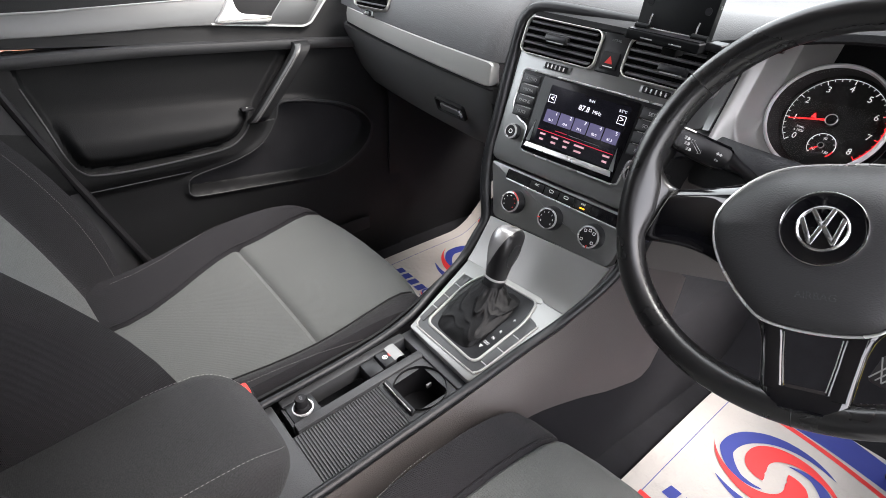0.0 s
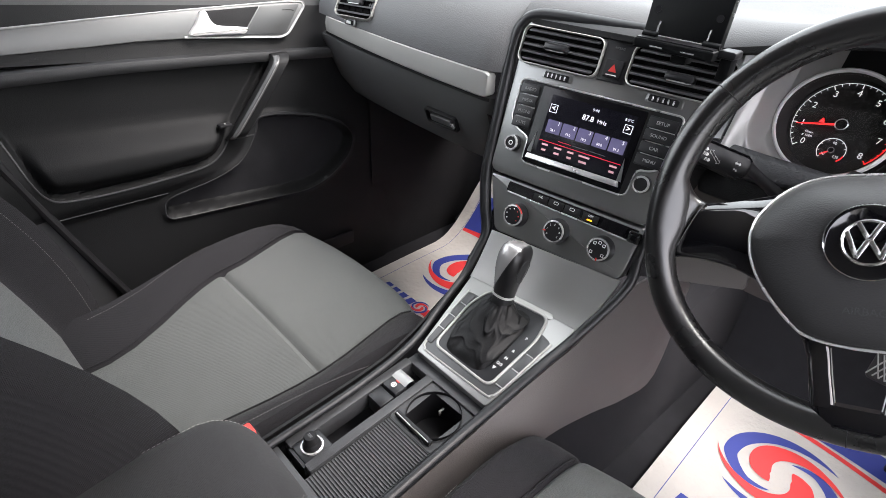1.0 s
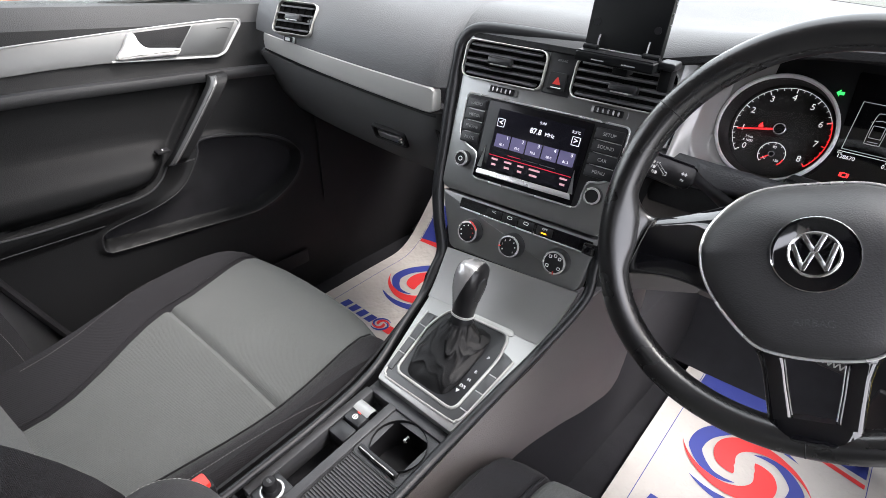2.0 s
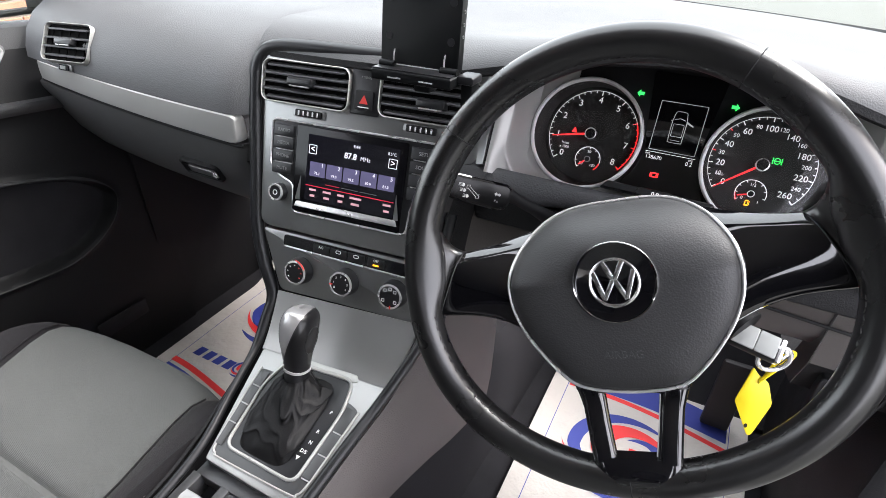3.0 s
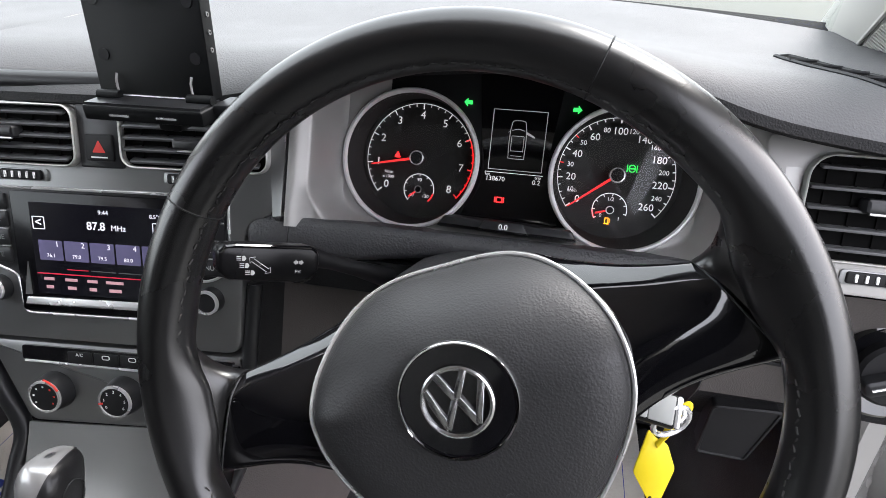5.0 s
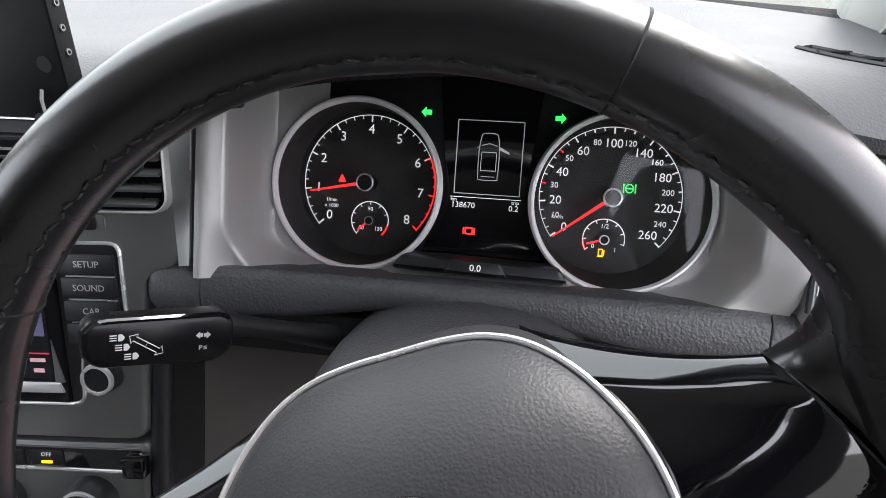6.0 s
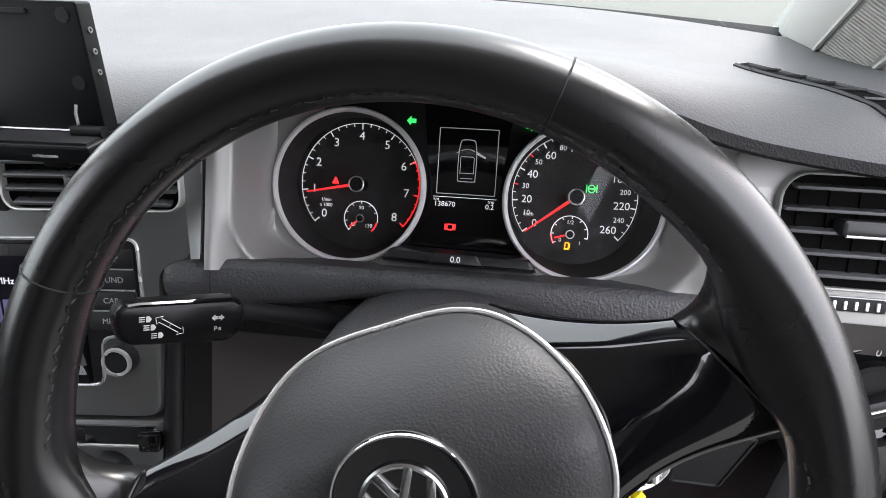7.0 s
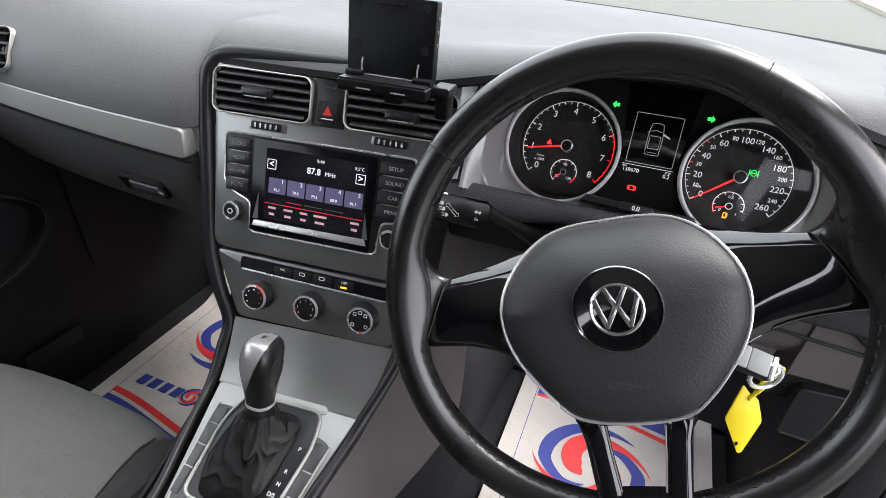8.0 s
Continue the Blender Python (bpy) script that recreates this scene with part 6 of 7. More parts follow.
part("boot", loft(rows, close_v=True), BOOT, gear, "creased black leather boot")
# lever head: a leather grip with a satin metal back that runs over the top
axis_a, axis_b = Vector((0.003, 0.004, 0.380)), Vector((-0.004, 0.034, 0.470))
ax = (axis_b - axis_a).normalized()
side_v = Vector((1, 0, 0))
fwd = ax.cross(side_v).normalized() * -1


def head_rows(sections, grow=0.0):
    out = []
    for t, w, dp, sh in sections:
        c = axis_a.lerp(axis_b, t) + fwd * sh + side_v * (0.0020 * step(0.3, 1.0, t))
        w, dp = w * 0.88, dp * 0.90
        out.append([c + side_v * (w + grow) * math.copysign(abs(math.cos(q)) ** 0.82, math.cos(q)) + fwd * (dp + grow) * math.copysign(abs(math.sin(q)) ** 0.82, math.sin(q)) for q in np.linspace(0, 2 * math.pi, 44, endpoint=False)])
    return out


part("collar", loft(head_rows([(-0.02, 0.0168, 0.0178, 0), (0.05, 0.0172, 0.0182, 0), (0.12, 0.0168, 0.0178, 0)]), True, True), RAIL, gear)
part("collar_ring", loft(head_rows([(0.12, 0.0178, 0.0188, 0), (0.155, 0.0180, 0.0190, 0)]), True, True), PULL, gear, "bright collar ring")
sections = curve([(0.155, 0.0172, 0.0180, 0), (0.26, 0.0180, 0.0192, 0), (0.42, 0.0202, 0.0225, 0.0005), (0.60, 0.0228, 0.0262, 0.001), (0.77, 0.0236, 0.0278, 0.000), (0.89, 0.0218, 0.0262, -0.002), (0.96, 0.0172, 0.0215, -0.003), (0.99, 0.0110, 0.0140, -0.003), (1.0, 0.0035, 0.005, -0.003)], 7, False)
part("knob", loft(head_rows(sections), True, True), GRIP, gear, "smooth black leather knob")
core = axis_a.lerp(axis_b, 0.6)
skin = loft(head_rows(sections, 0.0007), True, True)
cut_n = (0.30 * ax + 0.22 * fwd - 0.92 * side_v).normalized()
bmesh.ops.bisect_plane(skin, geom=skin.verts[:] + skin.edges[:] + skin.faces[:], plane_co=core + cut_n * 0.0005, plane_no=cut_n, clear_inner=True)
part("metal_back", skin, LEVER, gear, "satin silver lever back")
oval = []
for q in np.linspace(0, 2 * math.pi, 28, endpoint=False):
    t = 0.60 + 0.20 * math.cos(q)
    row = head_rows([(t, float(np.interp(t, [k[0] for k in sections], [k[1] for k in sections])), float(np.interp(t, [k[0] for k in sections], [k[2] for k in sections])), 0.0)], 0.0002)[0]
    m_ = 0.0125 * math.sin(q) - 0.002
    best = min(row, key=lambda p: abs((p - axis_a.lerp(axis_b, t)).dot(fwd) - m_) + (1 if (p - axis_a.lerp(axis_b, t)).dot(side_v) < 0 else 0))
    c = axis_a.lerp(axis_b, t)
    oval.append(c + side_v * (best - c).dot(side_v) + fwd * m_)
part("inset_line", tube(oval, 0.0006, True, 6), EDGE, gear)


# ---- seats ----
def seat(cx, label, z_up=0.0, tilt_in=1, dy=0.0):
    """A front seat: cushion with grey middle and dark bolsters, and a backrest to match."""
    s = base("front_seat", cx, -0.22, 0.0, label, "car seat", "front seats")
    xs = [-0.245, -0.243, -0.238, -0.228, -0.214, -0.198, -0.184, -0.176, -0.171, -0.168, -0.165, -0.162, -0.157, -0.145, -0.11, -0.06, 0.0]
    xs = xs + [-x for x in xs[-2::-1]]
    ys = [-0.50, -0.47, -0.44, -0.40, -0.35, -0.30, -0.26, -0.232, -0.224, -0.219, -0.216, -0.213, -0.208, -0.20, -0.17, -0.12, -0.07, -0.03, 0.0, 0.018, 0.028, 0.033, 0.034, 0.032]
    drop = [0] * 16 + [0.002, 0.008, 0.020, 0.036, 0.055, 0.080, 0.12, 0.20]

    def surf(x, i, lift=0.0):
        y = ys[i]
        f = step(-0.20, 0.03, y)
        ax = abs(x)
        z = 0.243 + z_up + 0.030 * step(-0.45, -0.10, y) - drop[i]
        bol = 0.040 * (1 - (0.45 if x > 0 and tilt_in > 0 else 0.75) * f) * step(0.150, 0.212, ax)
        edge = -0.15 * max(0, (ax - 0.205) / 0.04) ** 3
        seam = -0.006 * math.exp(-((ax - 0.166) / 0.0035) ** 2)
        crease = -0.007 * math.exp(-((y + 0.216) / 0.005) ** 2) * (1 if ax < 0.166 else 0)
        crown = 0.006 * (1 - min(1, ax / 0.16) ** 2)
        flare = 0.36 if x < 0 and tilt_in > 0 else -0.20 if tilt_in > 0 else 0.26 if x > 0 else -0.03
        seam_x, out_x = 0.168 * (1 + flare * f - (0.50 if x < 0 and tilt_in > 0 else 0.22) * step(-0.21, -0.46, y)), 0.245 * (1 + 0.05 * f)
        nx = ax * seam_x / 0.168 if ax <= 0.168 else lerp(seam_x, out_x, (ax - 0.168) / 0.077)
        yy = y - 0.05 * (ax / 0.245) ** 3 * step(-0.12, 0.03, y)
        return Vector((cx + math.copysign(nx, x), yy + dy, z + bol + edge + seam + crease + crown + lift))

    def patch(i0, i1, j0, j1):
        return loft([[surf(xs[i], j) for j in range(j0, j1 + 1)] for i in range(i0, i1 + 1)])
    n = len(xs)
    k0, k1 = 10, n - 11
    jm, jf = 10, 18
    part("seat_panel", patch(k0, k1, 0, jm), GREY_CLOTH, s, "grey woven seat panel")
    part("front_panel", patch(k0, k1, jm, jf + 3), GREY_CLOTH, s, "grey woven front panel")
    part("front_edge", patch(k0, k1, jf + 3, len(ys) - 1), CLOTH, s)
    part("bolster", patch(0, k0, 0, len(ys) - 1), CLOTH, s, "black cloth side bolster")
    part("bolster", patch(k1, n - 1, 0, len(ys) - 1), CLOTH, s, "black cloth side bolster")
    for q in (-1, 1):
        line = [surf(q * 0.1685, j, 0.0045) for j in range(0, 19)]
        part("piping", tube(line, 0.0016, n=6), CLOTH, s)
        arc = []
        for j in range(2, 15):
            arc.append(surf(q * lerp(0.205, 0.226, step(-0.36, -0.12, ys[j])), j, 0.0012))
        part("stitching", stitches(arc), THREAD, s, "grey stitching")
    part("base", box(cx - 0.23, cx + 0.23, -0.50 + dy, 0.0 + dy, 0.03, 0.19, 0.02), DARK, s)
    for q in (-1, 1):
        part("floor_rail", box(cx + q * 0.19 - 0.02, cx + q * 0.19 + 0.02, -0.50, 0.02, -0.04, 0.035), MATT, s)
    # backrest
    bx = [-0.255, -0.250, -0.235, -0.212, -0.190, -0.172, -0.160, -0.150, -0.140, -0.10, -0.05, 0.0]
    bx = bx + [-x for x in bx[-2::-1]]
    zs = np.linspace(0, 0.60, 16)

    def back(x, h, front=True):
        ax = abs(x)
        taper = 1 - 0.16 * step(0.34, 0.60, h)
        out = 0.030 * step(0.06, 0.15, x) if tilt_in > 0 else 0.0
        bol = 0.085 * step(0.150, 0.222, ax) * (0.55 + 0.45 * math.sin(math.pi * min(1, (h + 0.06) / 0.5)))
        edge = -0.16 * max(0, (ax - 0.215) / 0.04) ** 2.5
        roll = -0.10 * step(0.50, 0.60, h) ** 2
        belly = 0.018 * math.sin(math.pi * min(1, h / 0.45))
        return Vector((cx + x * taper + out, dy - 0.470 - 0.37 * h + bol + edge + roll + belly, 0.235 + z_up + h * 0.98))
    def bpatch(i0, i1):
        return loft([[back(bx[i], h) for h in zs] for i in range(i0, i1 + 1)])
    m = len(bx)
    part("back_panel", bpatch(7, m - 8), GREY_CLOTH, s, "grey woven backrest panel")
    part("back_bolster", bpatch(0, 7), CLOTH, s, "black cloth backrest bolster")
    part("back_bolster", bpatch(m - 8, m - 1), CLOTH, s, "black cloth backrest bolster")
    part("back_shell", loft([[Vector((cx + x, dy - 0.56 - 0.37 * h - 0.06, 0.235 + z_up + h * 0.96)) for h in zs] for x in (-0.24, 0.24)]), DARK, s)
    for q in (-1, 1):
        part("stitching", stitches([back(q * (0.158 if q > 0 else 0.196), h) + Vector((0, 0.003, 0.001)) for h in zs]), THREAD, s, "grey stitching")
        part("head_post", tube([(cx + q * 0.07, -0.72 + dy, 0.80 + z_up), (cx + q * 0.07, -0.735 + dy, 0.88 + z_up)], 0.007, n=10), CHROME, s)
    part("headrest", box(cx - 0.13, cx + 0.13, -0.80 + dy, -0.70 + dy, 0.86 + z_up, 1.02 + z_up, 0.04, 4), CLOTH, s)
    return s


seat(-0.314, "grey and black cloth passenger seat with pale stitching")
seat(0.365, "grey and black cloth driver's seat under the wheel", 0.025, -1, -0.05)

buckle = base("seat_belt_buckle", -0.08, -0.36, 0.25, "black seat belt buckle with a red button", "belt buckle")
part("body", box(-0.094, -0.070, -0.385, -0.350, 0.20, 0.315, 0.005), MATT, buckle)
part("button", box(-0.092, -0.072, -0.380, -0.354, 0.312, 0.322, 0.003), RED_BUTTON, buckle, "red release button")

rest = base("armrest", 0.02, -0.58, 0.28, "black cloth centre armrest with grey stitching", "armrest")


def arm_row(y, n=3.0):
    k = min(1.0, max(0.0, (y + 0.445) / 0.080))
    f = max(0.05, (1 - k ** n) ** (1 / n))
    w = 0.083 * (0.30 + 0.70 * f)
    zt = 0.417 - 0.050 * k ** 3
    zb = 0.315 + 0.040 * k ** 2
    return [(0.022 + w * sx, y, zb + (zt - zb) * sz) for sx, sz in ((-0.92, 0), (-0.99, 0.25), (-1, 0.55), (-0.98, 0.74), (-0.93, 0.87), (-0.84, 0.95), (-0.70, 0.985), (-0.4, 1.0), (0, 1.01), (0.4, 1.0), (0.70, 0.985), (0.84, 0.95), (0.93, 0.87), (0.98, 0.74), (1, 0.55), (0.99, 0.25), (0.92, 0))]


ay = [-0.3655, -0.3665, -0.368, -0.371, -0.376, -0.383, -0.392, -0.405, -0.42, -0.45, -0.5, -0.6, -0.75]
part("cushion", loft([arm_row(y) for y in ay], True, True), ARMCLOTH, rest, "black cloth cushion")
for i in (5, 11):
    part("stitching", stitches([Vector(arm_row(y)[i]) + Vector((0, 0, 0.0012)) for y in ay[3:]]), THREAD, rest, "grey stitching")
part("stem", box(-0.035, 0.08, -0.75, -0.42, 0.20, 0.31, 0.01), DARK, rest)

# ---- passenger door ----
door = base("passenger_door", -0.75, -0.1, 0.0, "closed dark passenger door with silver upper trim", "car door")


def lift(bm, c=-0.004):
    """The upper door lines rise towards the rear."""
    for v in bm.verts:
        v.co.z += step(0.33, 0.47, v.co.z) * (c - 0.075 * (v.co.y - 0.1))
    return bm


def door_sheet(pts, y0, y1, n=14, bend=0.0):
    rows = []
    for y in np.linspace(y0, y1, n):
        k = bend * max(0, (y - 0.05) / 0.25) ** 2
        rows.append([(x + k, y, z) for x, z in pts])
    return lift(loft(rows))


part("top_rail", door_sheet(((-0.80, 0.712), (-0.775, 0.712), (-0.762, 0.706), (-0.754, 0.690), (-0.750, 0.672)), -0.80, 0.34), GLOVE, door)
part("upper_panel", door_sheet(((-0.750, 0.672), (-0.738, 0.640), (-0.728, 0.600), (-0.722, 0.585), (-0.745, 0.578)), -0.80, 0.34), DOORCARD, door)
LEDGE = ((-0.80, 0.618), (-0.40, 0.611), (-0.24, 0.6075), (0.02, 0.5918), (0.08, 0.5870), (0.34, 0.566))
rows = []
for y in np.linspace(-0.80, 0.34, 40):
    z = table_of(LEDGE, y)
    rows.append([(x, y, z + dz) for x, dz in ((-0.745, 0.001), (-0.718, 0.0), (-0.712, -0.0025), (-0.7095, -0.0080), (-0.7095, -0.0165), (-0.7130, -0.0215), (-0.735, -0.0240))])
part("ledge", loft(rows), LEDGED, door, "grained ledge")


def signed_distance(y, z, poly):
    """Distance to a polygon, negative inside."""
    best, inside = np.full(np.shape(y), 1e9), np.zeros(np.shape(y), bool)
    for (ay_, az_), (by_, bz_) in zip(poly, poly[1:] + poly[:1]):
        ey, ez = by_ - ay_, bz_ - az_
        k = np.clip(((y - ay_) * ey + (z - az_) * ez) / max(1e-12, ey * ey + ez * ez), 0, 1)
        best = np.minimum(best, np.hypot(y - ay_ - k * ey, z - az_ - k * ez))
        if abs(bz_ - az_) > 1e-12:
            inside ^= ((az_ > z) != (bz_ > z)) & (y < ay_ + (z - az_) / (bz_ - az_) * ey)
    return np.where(inside, -best, best)


def ease(a, b, x):
    t = np.clip((x - a) / (b - a), 0, 1)
    return t * t * (3 - 2 * t)


pad_line = [(-0.470, 0.64)] + curve([(-0.452, 0.52), (-0.436, 0.455), (-0.424, 0.412), (-0.410, 0.390), (-0.385, 0.3805), (-0.308, 0.3765), (-0.204, 0.3785), (-0.130, 0.3840), (-0.095, 0.400), (-0.072, 0.424)], 4, False) + [(0.060, 0.58), (0.075, 0.64)]
pocket_line = curve([(0.004, 0.455), (0.060, 0.4565), (0.150, 0.4395), (0.205, 0.414), (0.238, 0.378), (0.243, 0.345), (0.222, 0.306), (0.175, 0.274), (0.120, 0.257), (0.070, 0.257), (-0.065, 0.271), (-0.190, 0.283), (-0.222, 0.290), (-0.228, 0.308), (-0.212, 0.334), (-0.120, 0.352), (-0.050, 0.378), (-0.010, 0.425)], 4)


def card(y, z):
    """The moulded inner skin: how far it stands in, and the distances to the padded part and to the pocket."""
    y, z = np.asarray(y, float), np.asarray(z, float)
    d, p = signed_distance(y, z, pad_line), signed_distance(y, z, pocket_line)
    x = -0.7060 - 0.022 * ease(0.40, 0.60, z) + 0.012 * ease(0.30, 0.10, z)
    x = x + 0.020 * ease(0.330, 0.372, z) * ease(0.02, -0.16, y) * ease(0.49, 0.40, z)
    bulge = 0.026 * ease(0.470, 0.425, z) * ease(-0.47, -0.40, y) * ease(0.0, -0.030, d)
    x = x + np.where(d < 0, -0.010 * ease(0.0, -0.010, d) + bulge - 0.005 * ease(0.425, 0.385, z) ** 2 * ease(0.0, -0.010, d), 0.0)
    x = x + 0.0060 * np.exp(-(p / 0.0075) ** 2) * (z < 0.47)
    x = x - 0.024 * ease(0.0, -0.016, p)
    return x, d, p


cells = 0.0036
ny, nz = int(1.14 / cells), int(0.62 / cells)
gy, gz = np.meshgrid(-0.80 + np.arange(ny + 1) * cells, -0.04 + np.arange(nz + 1) * cells, indexing="ij")
gx, pad_d, pocket_d = card(gy, gz)
skins = {"padded_panel": bmesh.new(), "card": bmesh.new(), "pocket_floor": bmesh.new()}
made = {key: {} for key in skins}
for i in range(ny):
    for k in range(nz):
        key = "pocket_floor" if pocket_d[i, k] < -0.014 else "padded_panel" if pad_d[i, k] < 0 else "card"
        loop = []
        for a, b in ((i, k), (i + 1, k), (i + 1, k + 1), (i, k + 1)):
            if (a, b) not in made[key]:
                made[key][a, b] = skins[key].verts.new((gx[a, b], gy[a, b], gz[a, b]))
            loop.append(made[key][a, b])
        skins[key].faces.new(loop)
part("padded_panel", lift(skins["padded_panel"]), PADDED, door, "padded black panel and arm rest")
part("card", lift(skins["card"]), DOORCARD, door, "moulded black door card")
part("pocket_floor", lift(skins["pocket_floor"]), CARPET, door, "dark lined door pocket")
part("pad_welt", lift(tube([(float(card(y, z)[0]) + 0.0012, y, z) for y, z in pad_line[1:-2]], 0.0016, n=6)), EDGE, door)
part("pocket_lip", lift(tube([(float(card(y, z)[0]) + 0.0002, y, z) for y, z in pocket_line], [lerp(0.0014, 0.0042, step(0.385, 0.425, z) * step(-0.02, 0.02, y)) for y, z in pocket_line], True, 6)), LEDGED, door)
part("card_crease", lift(tube([(float(card(y, z)[0]) + 0.0004, y, z) for y, z in [(lerp(-0.425, -0.215, t), lerp(0.352, 0.346, t)) for t in np.linspace(0, 1, 24)]], 0.0011, n=6)), EDGE, door)
gap = [(-0.706, -0.495, 0.60), (-0.700, -0.478, 0.545), (-0.690, -0.430, 0.40), (-0.682, -0.375, 0.25), (-0.680, -0.325, 0.12), (-0.685, -0.28, 0.0)]
part("rear_edge", tube(curve(gap, 4, False), 0.008, n=8), MATT, door)
part("pillar_cover", loft([[(x - 0.004, y - 0.004, z), (x - 0.006, y - 0.05, z), (x - 0.02, y - 0.30, z)] for x, y, z in gap]), DECK, west, "grained lower pillar cover")
part("pillar_rib", tube([(-0.706, -0.50, 0.40), (-0.700, -0.44, 0.395)], 0.004, n=6), DECK, west)
# silver plate with the pull
part("inner_frame", box(-0.80, -0.742, -0.80, 0.34, -0.05, 0.60), DARK, door)
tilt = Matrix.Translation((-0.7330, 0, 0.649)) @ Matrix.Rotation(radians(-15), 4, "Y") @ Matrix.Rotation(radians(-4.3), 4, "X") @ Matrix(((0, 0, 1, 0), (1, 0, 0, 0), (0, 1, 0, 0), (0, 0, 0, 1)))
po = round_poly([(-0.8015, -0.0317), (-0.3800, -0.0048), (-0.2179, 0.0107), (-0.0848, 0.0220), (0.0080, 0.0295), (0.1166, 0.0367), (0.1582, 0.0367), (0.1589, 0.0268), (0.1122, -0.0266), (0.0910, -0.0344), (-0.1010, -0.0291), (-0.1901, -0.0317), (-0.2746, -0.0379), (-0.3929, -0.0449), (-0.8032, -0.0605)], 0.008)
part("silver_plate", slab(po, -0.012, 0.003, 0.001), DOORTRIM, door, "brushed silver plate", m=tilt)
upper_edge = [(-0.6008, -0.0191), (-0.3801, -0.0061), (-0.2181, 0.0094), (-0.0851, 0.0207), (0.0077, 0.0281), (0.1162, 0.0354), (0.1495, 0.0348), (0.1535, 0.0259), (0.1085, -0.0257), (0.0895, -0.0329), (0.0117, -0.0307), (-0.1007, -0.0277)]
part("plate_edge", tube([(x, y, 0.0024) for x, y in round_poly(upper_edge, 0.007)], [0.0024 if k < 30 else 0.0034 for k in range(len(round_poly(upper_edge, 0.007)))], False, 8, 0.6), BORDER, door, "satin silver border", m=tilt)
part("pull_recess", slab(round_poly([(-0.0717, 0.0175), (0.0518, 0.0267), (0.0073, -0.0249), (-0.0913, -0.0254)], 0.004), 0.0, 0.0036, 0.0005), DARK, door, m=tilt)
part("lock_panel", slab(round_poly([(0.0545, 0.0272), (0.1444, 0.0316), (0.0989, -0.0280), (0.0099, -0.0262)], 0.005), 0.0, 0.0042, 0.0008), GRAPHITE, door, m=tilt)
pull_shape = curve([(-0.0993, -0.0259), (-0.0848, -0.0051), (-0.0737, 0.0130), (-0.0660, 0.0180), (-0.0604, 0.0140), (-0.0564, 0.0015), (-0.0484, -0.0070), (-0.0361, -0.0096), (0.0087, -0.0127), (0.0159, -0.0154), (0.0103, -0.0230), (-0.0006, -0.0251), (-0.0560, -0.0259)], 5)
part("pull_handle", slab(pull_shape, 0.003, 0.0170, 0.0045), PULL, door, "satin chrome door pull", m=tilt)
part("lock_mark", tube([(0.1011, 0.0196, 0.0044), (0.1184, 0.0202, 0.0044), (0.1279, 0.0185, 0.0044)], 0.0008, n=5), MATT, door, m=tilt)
# diagonal grip and arm rest
gp = [(-0.700, 0.053, 0.584), (-0.684, 0.046, 0.573), (-0.676, 0.020, 0.545), (-0.673, -0.030, 0.488), (-0.675, -0.066, 0.446), (-0.684, -0.076, 0.432)]


def blade(path, dy0, dy1, out):
    return loft([[(x - 0.014, y + dy0, z), (x + out - 0.003, y + dy0, z), (x + out, y + dy0 + 0.003, z), (x + out, y + dy1 - 0.003, z), (x + out - 0.003, y + dy1, z), (x - 0.014, y + dy1, z)] for x, y, z in path], close_v=True, caps=True)


grip_line = curve(gp, 5, False)
grip = part("grip", blade(grip_line, -0.0035, 0.034, 0.003), DOORCARD, door)
part("grip_insert", blade(grip_line[1:-2], -0.0030, 0.0105, 0.0060), GRAPHITE, grip, "grey grip insert")
part("grip_line", tube([(x + 0.0062, y + 0.0040, z) for x, y, z in grip_line[1:-2]], 0.0009, n=6), DOORTRIM, grip)
part("grip_foot", tube([(-0.681, -0.070, 0.4335), (-0.682, -0.048, 0.4325), (-0.690, -0.020, 0.4290)], 0.0014, n=6), EDGE, grip)
part("lock_button", box(-0.698, -0.680, -0.092, -0.066, 0.460, 0.466, 0.002), MATT, door)
part("button_mark", box(-0.690, -0.685, -0.080, -0.077, 0.466, 0.4665), WHITE, door)
part("speaker_grille", box(-0.688, -0.682, 0.10, 0.22, 0.06, 0.10, 0.004), MATT, door)
wpane = part("side_window", box(-0.772, -0.768, -0.66, 0.26, 0.70, 1.10), GLASS, door)
wpane.visible_shadow = False
part("window_seal", tube([(-0.775, -0.66, 0.716), (-0.775, 0.30, 0.716)], 0.006, n=8), RUBBER, door)
part("mirror_corner", loft([[(-0.775, 0.24, 0.71), (-0.77, 0.36, 0.72)], [(-0.74, 0.23, 0.80), (-0.745, 0.30, 0.81)], [(-0.69, 0.12, 0.93), (-0.69, 0.20, 0.96)]]), PAD, door)

side = tagged(new("trim_west"), "dark footwell side trim beside the glovebox", "trim", kind="structure")
part("footwell_side", box(-0.73, -0.70, 0.30, 0.84, -0.09, 0.60), DARK, side)

# ---- driver's door opening ----
jamb = tagged(new("door_frame"), "white painted door frame with black rubber seals", "door frame", kind="structure")
part("dash_end", box(0.715, 0.73, 0.19, 0.50, 0.50, 0.73, 0.004), DARK, jamb)
part("painted_frame", loft([[(0.732, y + 0.03, z), (0.738, y, z), (0.752, y - 0.012, z), (0.778, y - 0.004, z), (0.800, y + 0.05, z), (0.86, y + 0.10, z)] for y, z in ((0.40, 0.95), (0.36, 0.75), (0.315, 0.56), (0.295, 0.40), (0.275, 0.25), (0.23, 0.12), (0.14, 0.03), (0.02, 0.0), (-0.7, -0.01))]), PAINT, jamb)
part("hinge_wall", box(0.80, 1.0, 0.40, 0.43, -0.12, 0.72), PAINT, jamb)
